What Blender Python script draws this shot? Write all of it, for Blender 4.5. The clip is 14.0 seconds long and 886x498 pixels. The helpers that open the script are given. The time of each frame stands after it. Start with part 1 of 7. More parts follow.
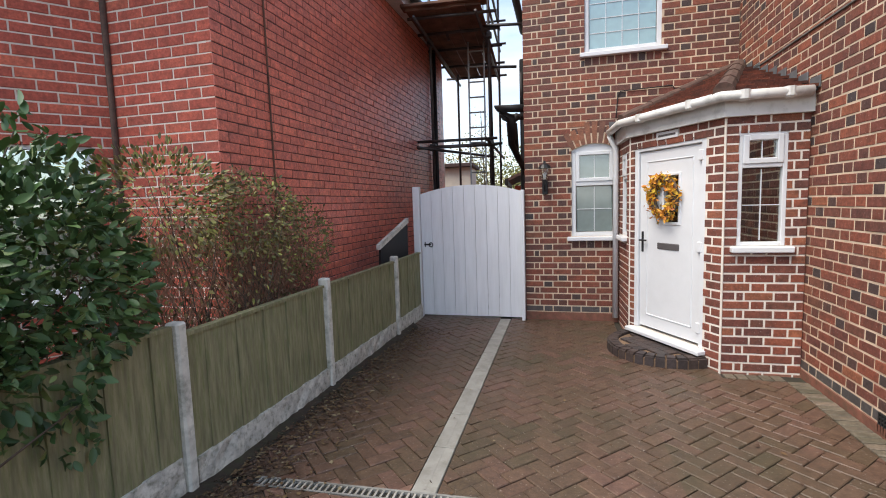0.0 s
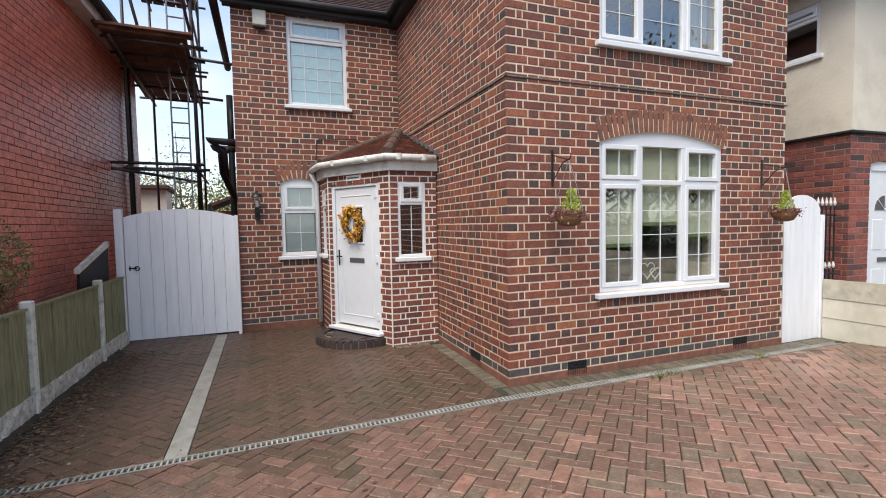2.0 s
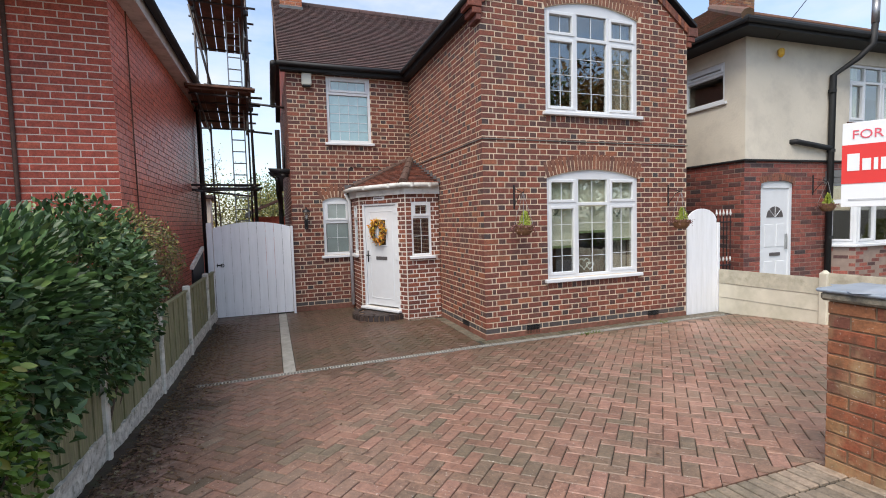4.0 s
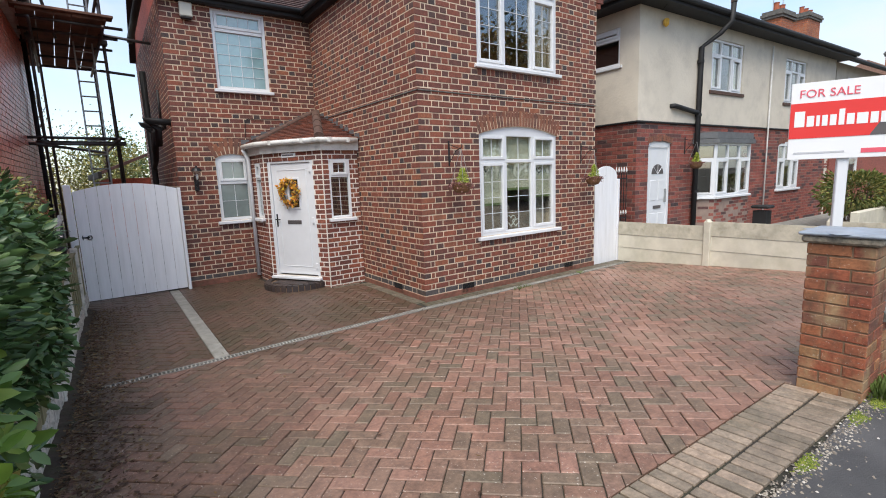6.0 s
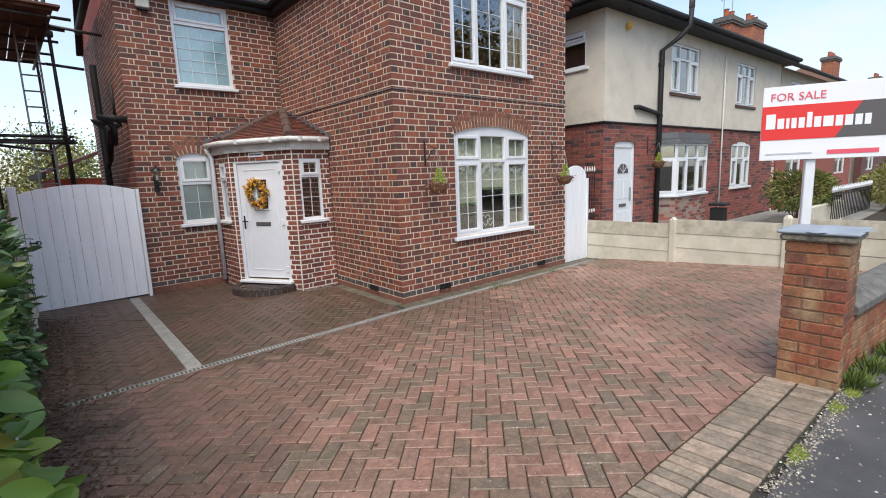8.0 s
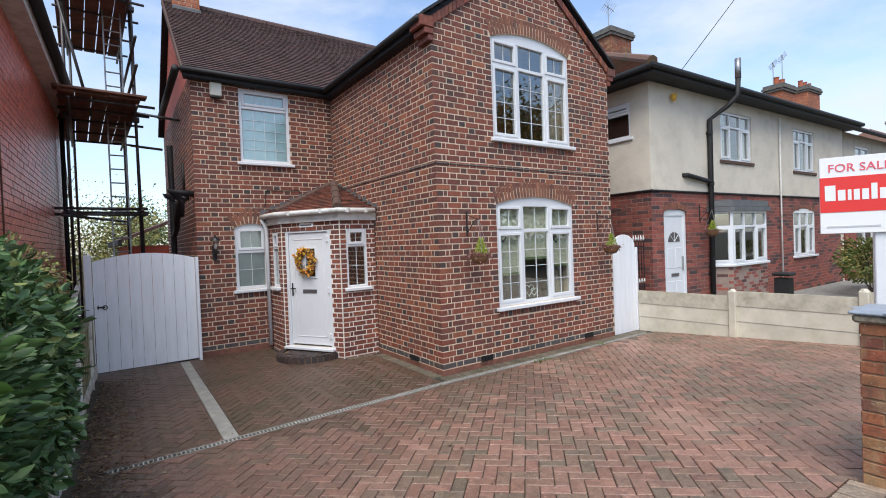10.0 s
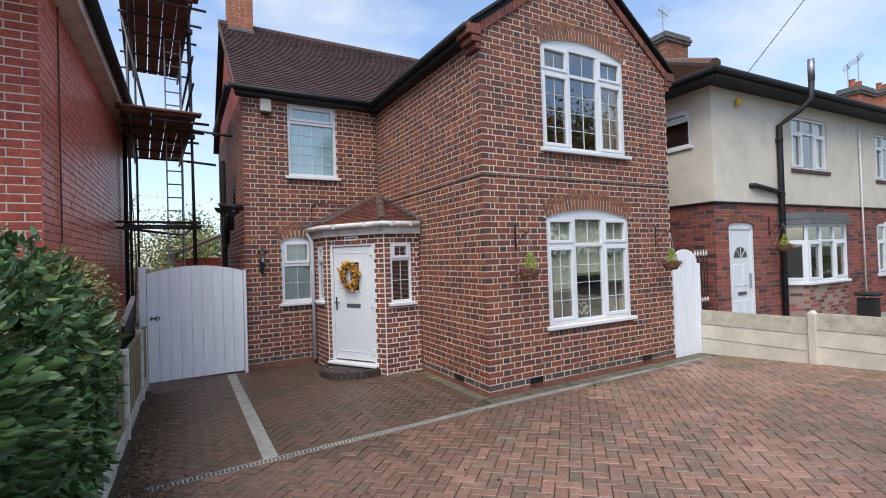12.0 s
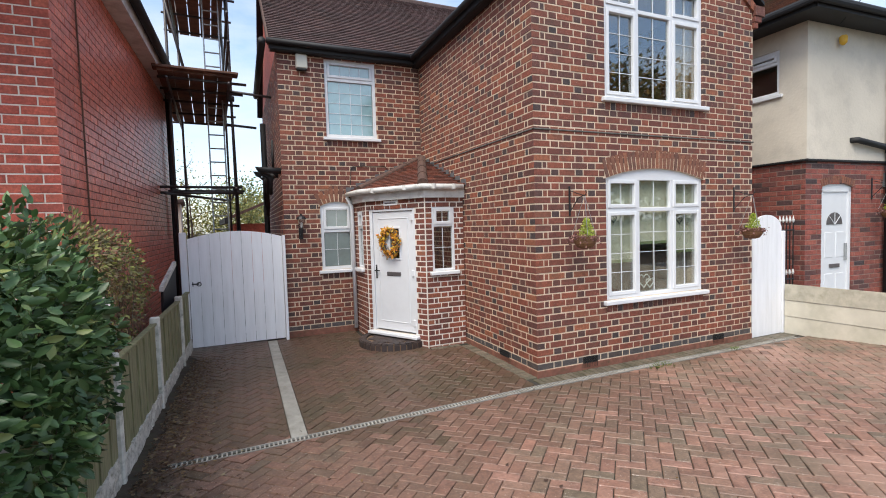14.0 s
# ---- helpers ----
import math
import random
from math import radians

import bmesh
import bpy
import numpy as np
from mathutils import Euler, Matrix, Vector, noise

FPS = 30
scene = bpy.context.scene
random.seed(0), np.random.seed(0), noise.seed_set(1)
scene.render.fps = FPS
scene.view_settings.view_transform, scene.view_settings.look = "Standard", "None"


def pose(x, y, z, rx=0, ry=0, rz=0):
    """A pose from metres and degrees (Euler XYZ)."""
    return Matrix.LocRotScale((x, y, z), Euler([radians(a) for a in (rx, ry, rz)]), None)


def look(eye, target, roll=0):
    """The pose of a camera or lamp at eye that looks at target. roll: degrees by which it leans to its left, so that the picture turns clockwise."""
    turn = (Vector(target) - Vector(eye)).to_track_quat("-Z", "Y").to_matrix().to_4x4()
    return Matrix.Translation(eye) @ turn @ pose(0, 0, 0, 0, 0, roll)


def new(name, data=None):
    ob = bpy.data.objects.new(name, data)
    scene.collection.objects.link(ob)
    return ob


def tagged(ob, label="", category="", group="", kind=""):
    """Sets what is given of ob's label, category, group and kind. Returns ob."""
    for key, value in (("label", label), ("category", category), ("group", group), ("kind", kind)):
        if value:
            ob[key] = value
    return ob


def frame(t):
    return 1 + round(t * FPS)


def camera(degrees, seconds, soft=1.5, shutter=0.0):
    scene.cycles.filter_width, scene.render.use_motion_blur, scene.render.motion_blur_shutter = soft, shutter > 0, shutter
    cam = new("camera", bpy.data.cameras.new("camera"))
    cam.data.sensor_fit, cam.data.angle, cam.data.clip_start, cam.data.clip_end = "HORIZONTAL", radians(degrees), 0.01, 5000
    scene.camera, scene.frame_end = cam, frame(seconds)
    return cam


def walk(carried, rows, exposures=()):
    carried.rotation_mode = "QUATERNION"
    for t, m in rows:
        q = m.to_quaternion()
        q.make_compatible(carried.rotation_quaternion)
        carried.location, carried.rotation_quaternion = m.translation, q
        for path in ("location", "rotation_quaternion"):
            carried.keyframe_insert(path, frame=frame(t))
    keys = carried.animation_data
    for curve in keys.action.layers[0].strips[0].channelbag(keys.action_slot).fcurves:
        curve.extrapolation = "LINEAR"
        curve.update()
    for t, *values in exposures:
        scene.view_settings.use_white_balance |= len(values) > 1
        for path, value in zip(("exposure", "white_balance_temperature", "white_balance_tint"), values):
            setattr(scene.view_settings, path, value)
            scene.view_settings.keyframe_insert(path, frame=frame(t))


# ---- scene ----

LENS = 86.9
cam = camera(LENS, 14.0, soft=1.0)
# seconds, eye (x, y, z), yaw, pitch, roll
PATH = [
    (0.0, -1.971, -2.633, 1.504, 14.45, -5.54, -1.80),
    (0.5, -2.020, -2.800, 1.460, -8.28, -5.30, -1.30),
    (1.0, -1.920, -2.780, 1.510, -17.35, -6.40, -1.30),
    (1.5, -1.870, -2.830, 1.520, -21.75, -5.74, -1.20),
    (2.0, -2.107, -3.842, 1.475, -20.87, -3.10, -1.05),
    (2.2, -2.334, -4.582, 1.490, -20.42, -2.40, -1.14),
    (2.35, -2.500, -5.250, 1.570, -19.50, -2.60, -1.30),
    (2.55, -2.620, -5.850, 1.660, -18.80, -3.00, -1.55),
    (3.4, -2.760, -6.060, 1.690, -19.40, -3.40, -1.60),
    (4.3, -2.889, -6.069, 1.687, -21.16, -3.85, -1.62),
    (4.5, -2.915, -6.011, 1.673, -22.35, -4.05, -1.67),
    (5, -3.041, -5.748, 1.675, -25.81, -5.00, -1.99),
    (5.5, -3.316, -5.551, 1.675, -30.98, -6.63, -2.16),
    (6, -3.522, -5.359, 1.668, -35.70, -8.80, -2.12),
    (6.5, -3.649, -5.211, 1.668, -40.12, -10.98, -1.86),
    (7, -3.704, -5.173, 1.688, -42.09, -11.76, -1.84),
    (7.5, -3.675, -5.181, 1.687, -41.82, -11.07, -2.00),
    (8, -3.643, -5.186, 1.694, -40.32, -9.13, -2.24),
    (8.5, -3.576, -5.201, 1.704, -38.42, -6.66, -2.33),
    (9, -3.550, -5.213, 1.729, -37.10, -4.02, -2.29),
    (9.2, -3.553, -5.217, 1.742, -36.67, -3.02, -2.30),
    (10.3, -3.550, -5.200, 1.755, -34.20, -0.60, -2.10),
    (11.5, -3.515, -5.140, 1.764, -31.64, 0.83, -1.92),
    (12, -3.432, -4.974, 1.765, -29.47, 0.90, -1.85),
    (12.5, -3.289, -4.799, 1.760, -27.06, 0.44, -1.79),
    (13, -3.114, -4.655, 1.760, -24.86, -0.41, -1.84),
    (13.5, -3.098, -4.580, 1.761, -23.78, -1.62, -1.81),
    (14, -3.105, -4.525, 1.754, -23.25, -3.02, -1.70),
]
walk(cam, [(t, pose(x, y, z, 90 + pitch, 0, yaw) @ pose(0, 0, 0, 0, 0, roll)) for t, x, y, z, yaw, pitch, roll in PATH],
     [(0.0, 1.44, 6550, 10), (1.0, 1.36, 6550, 10), (1.6, 1.28, 6500, 10), (2.2, 1.24, 6500, 10), (4.5, 1.15, 6500, 10), (5.2, 1.18, 6450, 10), (6.5, 1.12, 6400, 10), (9.2, 1.12, 6250, 10), (11.4, 0.98, 6050, 10), (12.5, 1.06, 6150, 10), (14.0, 1.27, 6450, 10)])

# ---------------------------------------------------------------- light
SUN_ELEV, SUN_ROT = radians(57), radians(229)
world = bpy.data.worlds.new("sky")
scene.world = world
world.use_nodes = True
wn, wl = world.node_tree.nodes, world.node_tree.links
wn.clear()
sky = wn.new("ShaderNodeTexSky")
sky.sky_type, sky.sun_disc, sky.sun_elevation, sky.sun_rotation = "NISHITA", False, SUN_ELEV, SUN_ROT
sky.air_density, sky.dust_density = 1.0, 1.0
tc = wn.new("ShaderNodeTexCoord")
mp = wn.new("ShaderNodeMapping")
mp.inputs["Scale"].default_value = (1.0, 1.0, 2.6)
cl = wn.new("ShaderNodeTexNoise")
cl.inputs["Scale"].default_value, cl.inputs["Detail"].default_value, cl.inputs["Roughness"].default_value = 2.1, 7.0, 0.58
cr = wn.new("ShaderNodeValToRGB")
cr.color_ramp.elements[0].position, cr.color_ramp.elements[1].position = 0.42, 0.68
cr.color_ramp.elements[0].color, cr.color_ramp.elements[1].color = (0.1, 0.1, 0.1, 1), (1, 1, 1, 1)
mixc = wn.new("ShaderNodeMix")
mixc.data_type = "RGBA"
mixc.inputs[7].default_value = (3.35, 3.55, 3.8, 1)
bg = wn.new("ShaderNodeBackground")
bg.inputs["Strength"].default_value = 0.125
wout = wn.new("ShaderNodeOutputWorld")
wl.new(tc.outputs["Generated"], mp.inputs["Vector"])
wl.new(mp.outputs["Vector"], cl.inputs["Vector"])
wl.new(cl.outputs["Fac"], cr.inputs["Fac"])
wl.new(cr.outputs["Color"], mixc.inputs[0])
wl.new(sky.outputs["Color"], mixc.inputs[6])
wl.new(mixc.outputs[2], bg.inputs["Color"])
wl.new(bg.outputs["Background"], wout.inputs["Surface"])

sun = new("sun", bpy.data.lights.new("sun", "SUN"))
sun.data.energy, sun.data.angle, sun.data.color = 1.65, radians(40), (1.0, 0.93, 0.82)
sun.matrix_world = look((-11.5, -10, 24), (0, 0, 0))

# ---------------------------------------------------------------- materials


def shader(name, rough=0.7, metal=0.0):
    m = bpy.data.materials.new(name)
    m.use_nodes = True
    b = m.node_tree.nodes["Principled BSDF"]
    b.inputs["Roughness"].default_value, b.inputs["Metallic"].default_value = rough, metal
    return m, m.node_tree.nodes, m.node_tree.links, b


def world_noise(n, l, scale, detail=4.0, rough=0.55, squash=(1, 1, 1)):
    g = n.new("ShaderNodeNewGeometry")
    mpn = n.new("ShaderNodeMapping")
    mpn.inputs["Scale"].default_value = squash
    x = n.new("ShaderNodeTexNoise")
    x.inputs["Scale"].default_value, x.inputs["Detail"].default_value, x.inputs["Roughness"].default_value = scale, detail, rough
    l.new(g.outputs["Position"], mpn.inputs["Vector"])
    l.new(mpn.outputs["Vector"], x.inputs["Vector"])
    return x


def ramp(n, stops, interp="LINEAR"):
    r = n.new("ShaderNodeValToRGB")
    e = r.color_ramp.elements
    while len(e) < len(stops):
        e.new(0.5)
    for k, (p, c) in zip(e, stops):
        k.position, k.color = p, (*c, 1)
    r.color_ramp.interpolation = interp
    return r


def mix(n, l, a, b, fac, mode="MIX"):
    m = n.new("ShaderNodeMix")
    m.data_type, m.blend_type = "RGBA", mode
    for sock, v in ((m.inputs[0], fac), (m.inputs[6], a), (m.inputs[7], b)):
        if isinstance(v, bpy.types.NodeSocket):
            l.new(v, sock)
        elif isinstance(v, (int, float)):
            sock.default_value = v
        else:
            sock.default_value = (*v, 1)
    return m.outputs[2]


def bump(n, l, b, height, strength=0.3, dist=0.01):
    x = n.new("ShaderNodeBump")
    x.inputs["Strength"].default_value, x.inputs["Distance"].default_value = strength, dist
    l.new(height, x.inputs["Height"])
    l.new(x.outputs["Normal"], b.inputs["Normal"])


def plain(name, col, rough=0.6, metal=0.0, var=0.12, scale=6.0, grain=60.0, bumps=0.15, dirt=None, dirt_amt=0.5, streak=(1, 1, 1)):
    """A surface of one colour with soft variation, fine grain and, if given, patches of dirt."""
    m, n, l, b = shader(name, rough, metal)
    big, fine = world_noise(n, l, scale, 5, 0.6, streak), world_noise(n, l, grain, 3)
    lo, hi = tuple(c * (1 - var) for c in col), tuple(min(1, c * (1 + var)) for c in col)
    r = ramp(n, [(0.3, lo), (0.7, hi)])
    l.new(big.outputs["Fac"], r.inputs["Fac"])
    out = r.outputs["Color"]
    if dirt:
        d = world_noise(n, l, scale * 1.7, 6, 0.65, streak)
        dr = ramp(n, [(0.48, (0, 0, 0)), (0.72, (dirt_amt,) * 3)])
        l.new(d.outputs["Fac"], dr.inputs["Fac"])
        out = mix(n, l, out, dirt, dr.outputs["Color"])
    l.new(out, b.inputs["Base Color"])
    if bumps:
        bump(n, l, b, fine.outputs["Fac"], bumps, 0.004)
    return m


def pieces(name, stops, rough=0.75, stain=(0.05, 0.045, 0.04), stain_amt=0.35, stain_scale=1.2, lighten=None, grain=45.0, rough_var=0.0, speckle=0.0):
    """Bricks, blocks and tiles: each takes its own colour, with grain on it and stains across them."""
    m, n, l, b = shader(name, rough)
    oi, ge = n.new("ShaderNodeObjectInfo"), n.new("ShaderNodeNewGeometry")
    add, fr = n.new("ShaderNodeMath"), n.new("ShaderNodeMath")
    fr.operation = "FRACT"
    l.new(oi.outputs["Random"], add.inputs[0])
    l.new(ge.outputs["Random Per Island"], add.inputs[1])
    l.new(add.outputs[0], fr.inputs[0])
    r = ramp(n, stops)
    l.new(fr.outputs[0], r.inputs["Fac"])
    fine = world_noise(n, l, grain, 6, 0.65)
    fr2 = ramp(n, [(0.25, (0.62,) * 3), (0.75, (1.3,) * 3)])
    l.new(fine.outputs["Fac"], fr2.inputs["Fac"])
    mott = world_noise(n, l, 13.0, 5, 0.7)
    mr = ramp(n, [(0.3, (0.68,) * 3), (0.7, (1.28, 1.26, 1.22))])
    l.new(mott.outputs["Fac"], mr.inputs["Fac"])
    out = mix(n, l, r.outputs["Color"], fr2.outputs["Color"], 1.0, "MULTIPLY")
    out = mix(n, l, out, mr.outputs["Color"], 1.0, "MULTIPLY")
    big = world_noise(n, l, stain_scale, 6, 0.6)
    sr = ramp(n, [(0.5, (0, 0, 0)), (0.75, (stain_amt,) * 3)])
    l.new(big.outputs["Fac"], sr.inputs["Fac"])
    out = mix(n, l, out, stain, sr.outputs["Color"])
    if lighten:
        lt = world_noise(n, l, stain_scale * 0.55, 5, 0.6, (1, 1.6, 1))
        lr = ramp(n, [(0.5, (0, 0, 0)), (0.7, (lighten[1],) * 3)])
        l.new(lt.outputs["Fac"], lr.inputs["Fac"])
        out = mix(n, l, out, lighten[0], lr.outputs["Color"])
    if speckle:
        sp = world_noise(n, l, 75.0, 1, 0.4)
        spr = ramp(n, [(0.70, (0, 0, 0)), (0.74, (speckle,) * 3)])
        l.new(sp.outputs["Fac"], spr.inputs["Fac"])
        out = mix(n, l, out, (0.6, 0.55, 0.48), spr.outputs["Color"])
    l.new(out, b.inputs["Base Color"])
    if rough_var:
        rr = n.new("ShaderNodeMapRange")
        rr.inputs[3].default_value, rr.inputs[4].default_value = rough - rough_var, rough + rough_var
        l.new(big.outputs["Fac"], rr.inputs[0])
        l.new(rr.outputs[0], b.inputs["Roughness"])
    bump(n, l, b, fine.outputs["Fac"], 0.6, 0.006)
    return m


def glass(name, tint=(1, 1, 1), gloss=0.02, clear=1.0, frost=None):
    m = bpy.data.materials.new(name)
    m.use_nodes = True
    n, l = m.node_tree.nodes, m.node_tree.links
    n.clear()
    o, mx, lw, pw, fr, gl = n.new("ShaderNodeOutputMaterial"), n.new("ShaderNodeMixShader"), n.new("ShaderNodeLayerWeight"), n.new("ShaderNodeMath"), n.new("ShaderNodeMapRange"), n.new("ShaderNodeBsdfGlossy")
    lw.inputs["Blend"].default_value = 0.5
    pw.operation, pw.inputs[1].default_value = "POWER", 4.0
    fr.inputs[3].default_value, fr.inputs[4].default_value = 0.2, 0.9
    l.new(lw.outputs["Facing"], pw.inputs[0])
    l.new(pw.outputs[0], fr.inputs[0])
    gl.inputs["Roughness"].default_value = gloss
    if frost:
        tr = n.new("ShaderNodeBsdfPrincipled")
        x = world_noise(n, l, 9.0, 4)
        r = ramp(n, [(0.3, tuple(c * 0.8 for c in frost)), (0.7, frost)])
        l.new(x.outputs["Fac"], r.inputs["Fac"])
        l.new(r.outputs["Color"], tr.inputs["Base Color"])
        tr.inputs["Roughness"].default_value = 0.35
    else:
        tr = n.new("ShaderNodeBsdfTransparent")
        tr.inputs["Color"].default_value = (*tint, 1)
    l.new(fr.outputs[0], mx.inputs[0])
    l.new(tr.outputs[0], mx.inputs[1])
    l.new(gl.outputs[0], mx.inputs[2])
    l.new(mx.outputs[0], o.inputs[0])
    return m


BRICK = pieces("house_brick", [(0.0, (0.151, 0.052, 0.040)), (0.25, (0.243, 0.072, 0.044)), (0.42, (0.141, 0.050, 0.041)), (0.62, (0.282, 0.086, 0.049)),
                               (0.78, (0.117, 0.049, 0.041)), (0.92, (0.311, 0.110, 0.057)), (1.0, (0.204, 0.061, 0.040))], stain_amt=0.5, stain_scale=2.2, speckle=0.22)
HEADER = pieces("house_header", [(0.0, (0.055, 0.044, 0.045)), (0.1, (0.095, 0.048, 0.041)), (0.35, (0.162, 0.056, 0.040)), (0.6, (0.247, 0.074, 0.043)), (0.8, (0.133, 0.051, 0.040)),
                                 (0.93, (0.091, 0.048, 0.043)), (1.0, (0.063, 0.049, 0.050))], stain_amt=0.5, stain_scale=2.2, speckle=0.22)
BLUE = pieces("blue_brick", [(0.0, (0.065, 0.062, 0.066)), (0.5, (0.095, 0.086, 0.086)), (1.0, (0.08, 0.062, 0.058))], 0.6)
PLINTH = pieces("plinth_brick", [(0.0, (0.218, 0.102, 0.077)), (0.5, (0.314, 0.131, 0.086)), (1.0, (0.259, 0.124, 0.093))], stain=(0.091, 0.101, 0.055), stain_amt=0.7, stain_scale=2.5)
STEPBRICK = pieces("step_brick", [(0.0, (0.039, 0.030, 0.030)), (0.5, (0.066, 0.045, 0.039)), (1.0, (0.047, 0.036, 0.037))], 0.7, stain_amt=0.6, stain_scale=4.0)
ARCH = pieces("arch_brick", [(0.0, (0.2, 0.085, 0.055)), (0.5, (0.26, 0.108, 0.064)), (0.8, (0.165, 0.078, 0.056)), (1.0, (0.31, 0.125, 0.068))])
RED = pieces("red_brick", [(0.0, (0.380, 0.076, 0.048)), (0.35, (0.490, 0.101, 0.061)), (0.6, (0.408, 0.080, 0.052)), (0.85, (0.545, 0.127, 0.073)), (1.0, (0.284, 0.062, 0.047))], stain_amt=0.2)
# side brick raised well above RED, making up in colour for missing light
LITREDSIDE = pieces("lit_red_side_brick", [(0.0, (0.637, 0.187, 0.140)), (0.4, (0.784, 0.222, 0.155)), (0.7, (0.683, 0.200, 0.144)), (1.0, (0.850, 0.256, 0.173))], rough=0.36, stain_amt=0.3, stain=(0.278, 0.115, 0.104))
PILLAR = pieces("pillar_brick", [(0.0, (0.232, 0.064, 0.034)), (0.3, (0.292, 0.090, 0.043)), (0.5, (0.146, 0.054, 0.037)), (0.8, (0.301, 0.107, 0.048)), (1.0, (0.310, 0.156, 0.070))], stain=(0.1, 0.075, 0.045), stain_amt=0.8, stain_scale=5.0, lighten=((0.42, 0.34, 0.18), 0.6), speckle=0.3)
NRED = pieces("neighbour_brick", [(0.0, (0.26, 0.07, 0.055)), (0.4, (0.32, 0.09, 0.065)), (0.65, (0.06, 0.04, 0.042)), (0.8, (0.2, 0.066, 0.055)), (1.0, (0.34, 0.105, 0.075))])
BLOCK = pieces("paving_block", [(0.0, (0.197, 0.112, 0.081)), (0.15, (0.259, 0.140, 0.104)), (0.3, (0.171, 0.130, 0.093)), (0.5, (0.290, 0.154, 0.112)), (0.68, (0.160, 0.125, 0.088)), (0.85, (0.311, 0.171, 0.130)), (1.0, (0.207, 0.130, 0.093))],
               rough=0.5, stain=(0.085, 0.07, 0.042), stain_amt=0.75, stain_scale=0.75, lighten=((0.46, 0.28, 0.21), 0.5), rough_var=0.16, speckle=0.5)
# two darker steps of BLOCK: algae and wear, plus shade put into the colour
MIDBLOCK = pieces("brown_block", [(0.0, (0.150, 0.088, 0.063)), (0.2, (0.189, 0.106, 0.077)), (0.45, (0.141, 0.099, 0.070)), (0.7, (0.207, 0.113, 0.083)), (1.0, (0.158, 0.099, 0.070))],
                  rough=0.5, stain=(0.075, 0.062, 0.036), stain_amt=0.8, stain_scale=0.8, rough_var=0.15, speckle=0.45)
SHADEMOSSBLOCK = pieces("shaded_mossy_block", [(0.0, (0.090, 0.058, 0.038)), (0.3, (0.118, 0.071, 0.047)), (0.55, (0.088, 0.062, 0.038)), (0.8, (0.131, 0.074, 0.054)), (1.0, (0.101, 0.062, 0.041))],
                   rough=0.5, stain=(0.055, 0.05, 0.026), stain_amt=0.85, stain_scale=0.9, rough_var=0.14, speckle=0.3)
DAMPBLOCK = pieces("damp_grey_block", [(0.0, (0.1, 0.088, 0.066)), (0.4, (0.16, 0.135, 0.1)), (0.7, (0.125, 0.11, 0.08)), (1.0, (0.19, 0.15, 0.115))], rough=0.55, stain=(0.05, 0.055, 0.025), stain_amt=0.8, stain_scale=2.5)
GREYBLOCK = pieces("grey_block", [(0.0, (0.176, 0.146, 0.111)), (0.35, (0.324, 0.257, 0.196)), (0.6, (0.216, 0.176, 0.135)), (1.0, (0.365, 0.277, 0.209))], rough=0.6, stain=(0.06, 0.06, 0.03), stain_amt=0.7, stain_scale=2.0)
TILE = pieces("roof_tile", [(0.0, (0.066, 0.040, 0.037)), (0.5, (0.097, 0.052, 0.049)), (0.85, (0.083, 0.052, 0.050)), (1.0, (0.121, 0.064, 0.054))], rough=0.8, stain=(0.041, 0.037, 0.028))
PTILE = pieces("porch_tile", [(0.0, (0.142, 0.053, 0.037)), (0.4, (0.217, 0.073, 0.044)), (0.7, (0.109, 0.046, 0.037)), (1.0, (0.261, 0.089, 0.053))], rough=0.8, stain=(0.04, 0.035, 0.025), stain_amt=0.6, stain_scale=6)
NTILE = pieces("neighbour_tile", [(0.0, (0.156, 0.078, 0.050)), (0.5, (0.204, 0.096, 0.060)), (1.0, (0.120, 0.072, 0.054))], rough=0.85, stain=(0.07, 0.075, 0.035), stain_amt=0.7)
HIPTILE = plain("old_hip_tile", (0.1, 0.055, 0.042), 0.85, var=0.35, scale=14, grain=60, bumps=0.5, dirt=(0.05, 0.045, 0.03), dirt_amt=0.6)
MORTAR = plain("mortar", (0.68, 0.54, 0.4), 0.9, var=0.12, scale=3.0, grain=120.0, bumps=0.3, dirt=(0.36, 0.27, 0.19), dirt_amt=0.6)
PORCHMORTAR = plain("porch_mortar", (0.76, 0.7, 0.62), 0.9, var=0.1, scale=5.0, grain=120.0, bumps=0.3)
PLINTHPAINT = plain("red_plinth_paint", (0.21, 0.085, 0.058), 0.8, var=0.3, scale=9.0, grain=70.0, bumps=0.5, dirt=(0.075, 0.065, 0.035), dirt_amt=0.7)
DARKJOINT = plain("dark_joint", (0.1, 0.05, 0.042), 0.9, var=0.2)
REDJOINT = plain("pale_joint", (0.68, 0.58, 0.5), 0.9, var=0.15)
PILLARJOINT = plain("pillar_joint", (0.2, 0.125, 0.075), 0.9, var=0.3, scale=9, dirt=(0.09, 0.075, 0.045), dirt_amt=0.6)
NJOINT = plain("neighbour_joint", (0.27, 0.2, 0.165), 0.9, var=0.15)
UPVC = plain("white_upvc", (0.72, 0.735, 0.755), 0.28, var=0.03, bumps=0.02)
GATEPAINT = plain("white_gate_paint", (0.84, 0.85, 0.87), 0.45, var=0.06, scale=2.0, grain=30, bumps=0.12, dirt=(0.6, 0.6, 0.57), dirt_amt=0.2, streak=(6, 6, 0.6))
GROOVE = plain("gate_groove", (0.5, 0.5, 0.52), 0.6)
DRAINMETAL = plain("dull_drain_metal", (0.44, 0.42, 0.37), 0.65, 0.2, var=0.3, scale=4, dirt=(0.12, 0.105, 0.08), dirt_amt=0.6)
OLDWHITE = plain("weathered_white_paint", (0.66, 0.65, 0.62), 0.55, var=0.1, dirt=(0.3, 0.29, 0.25), dirt_amt=0.6, scale=4)
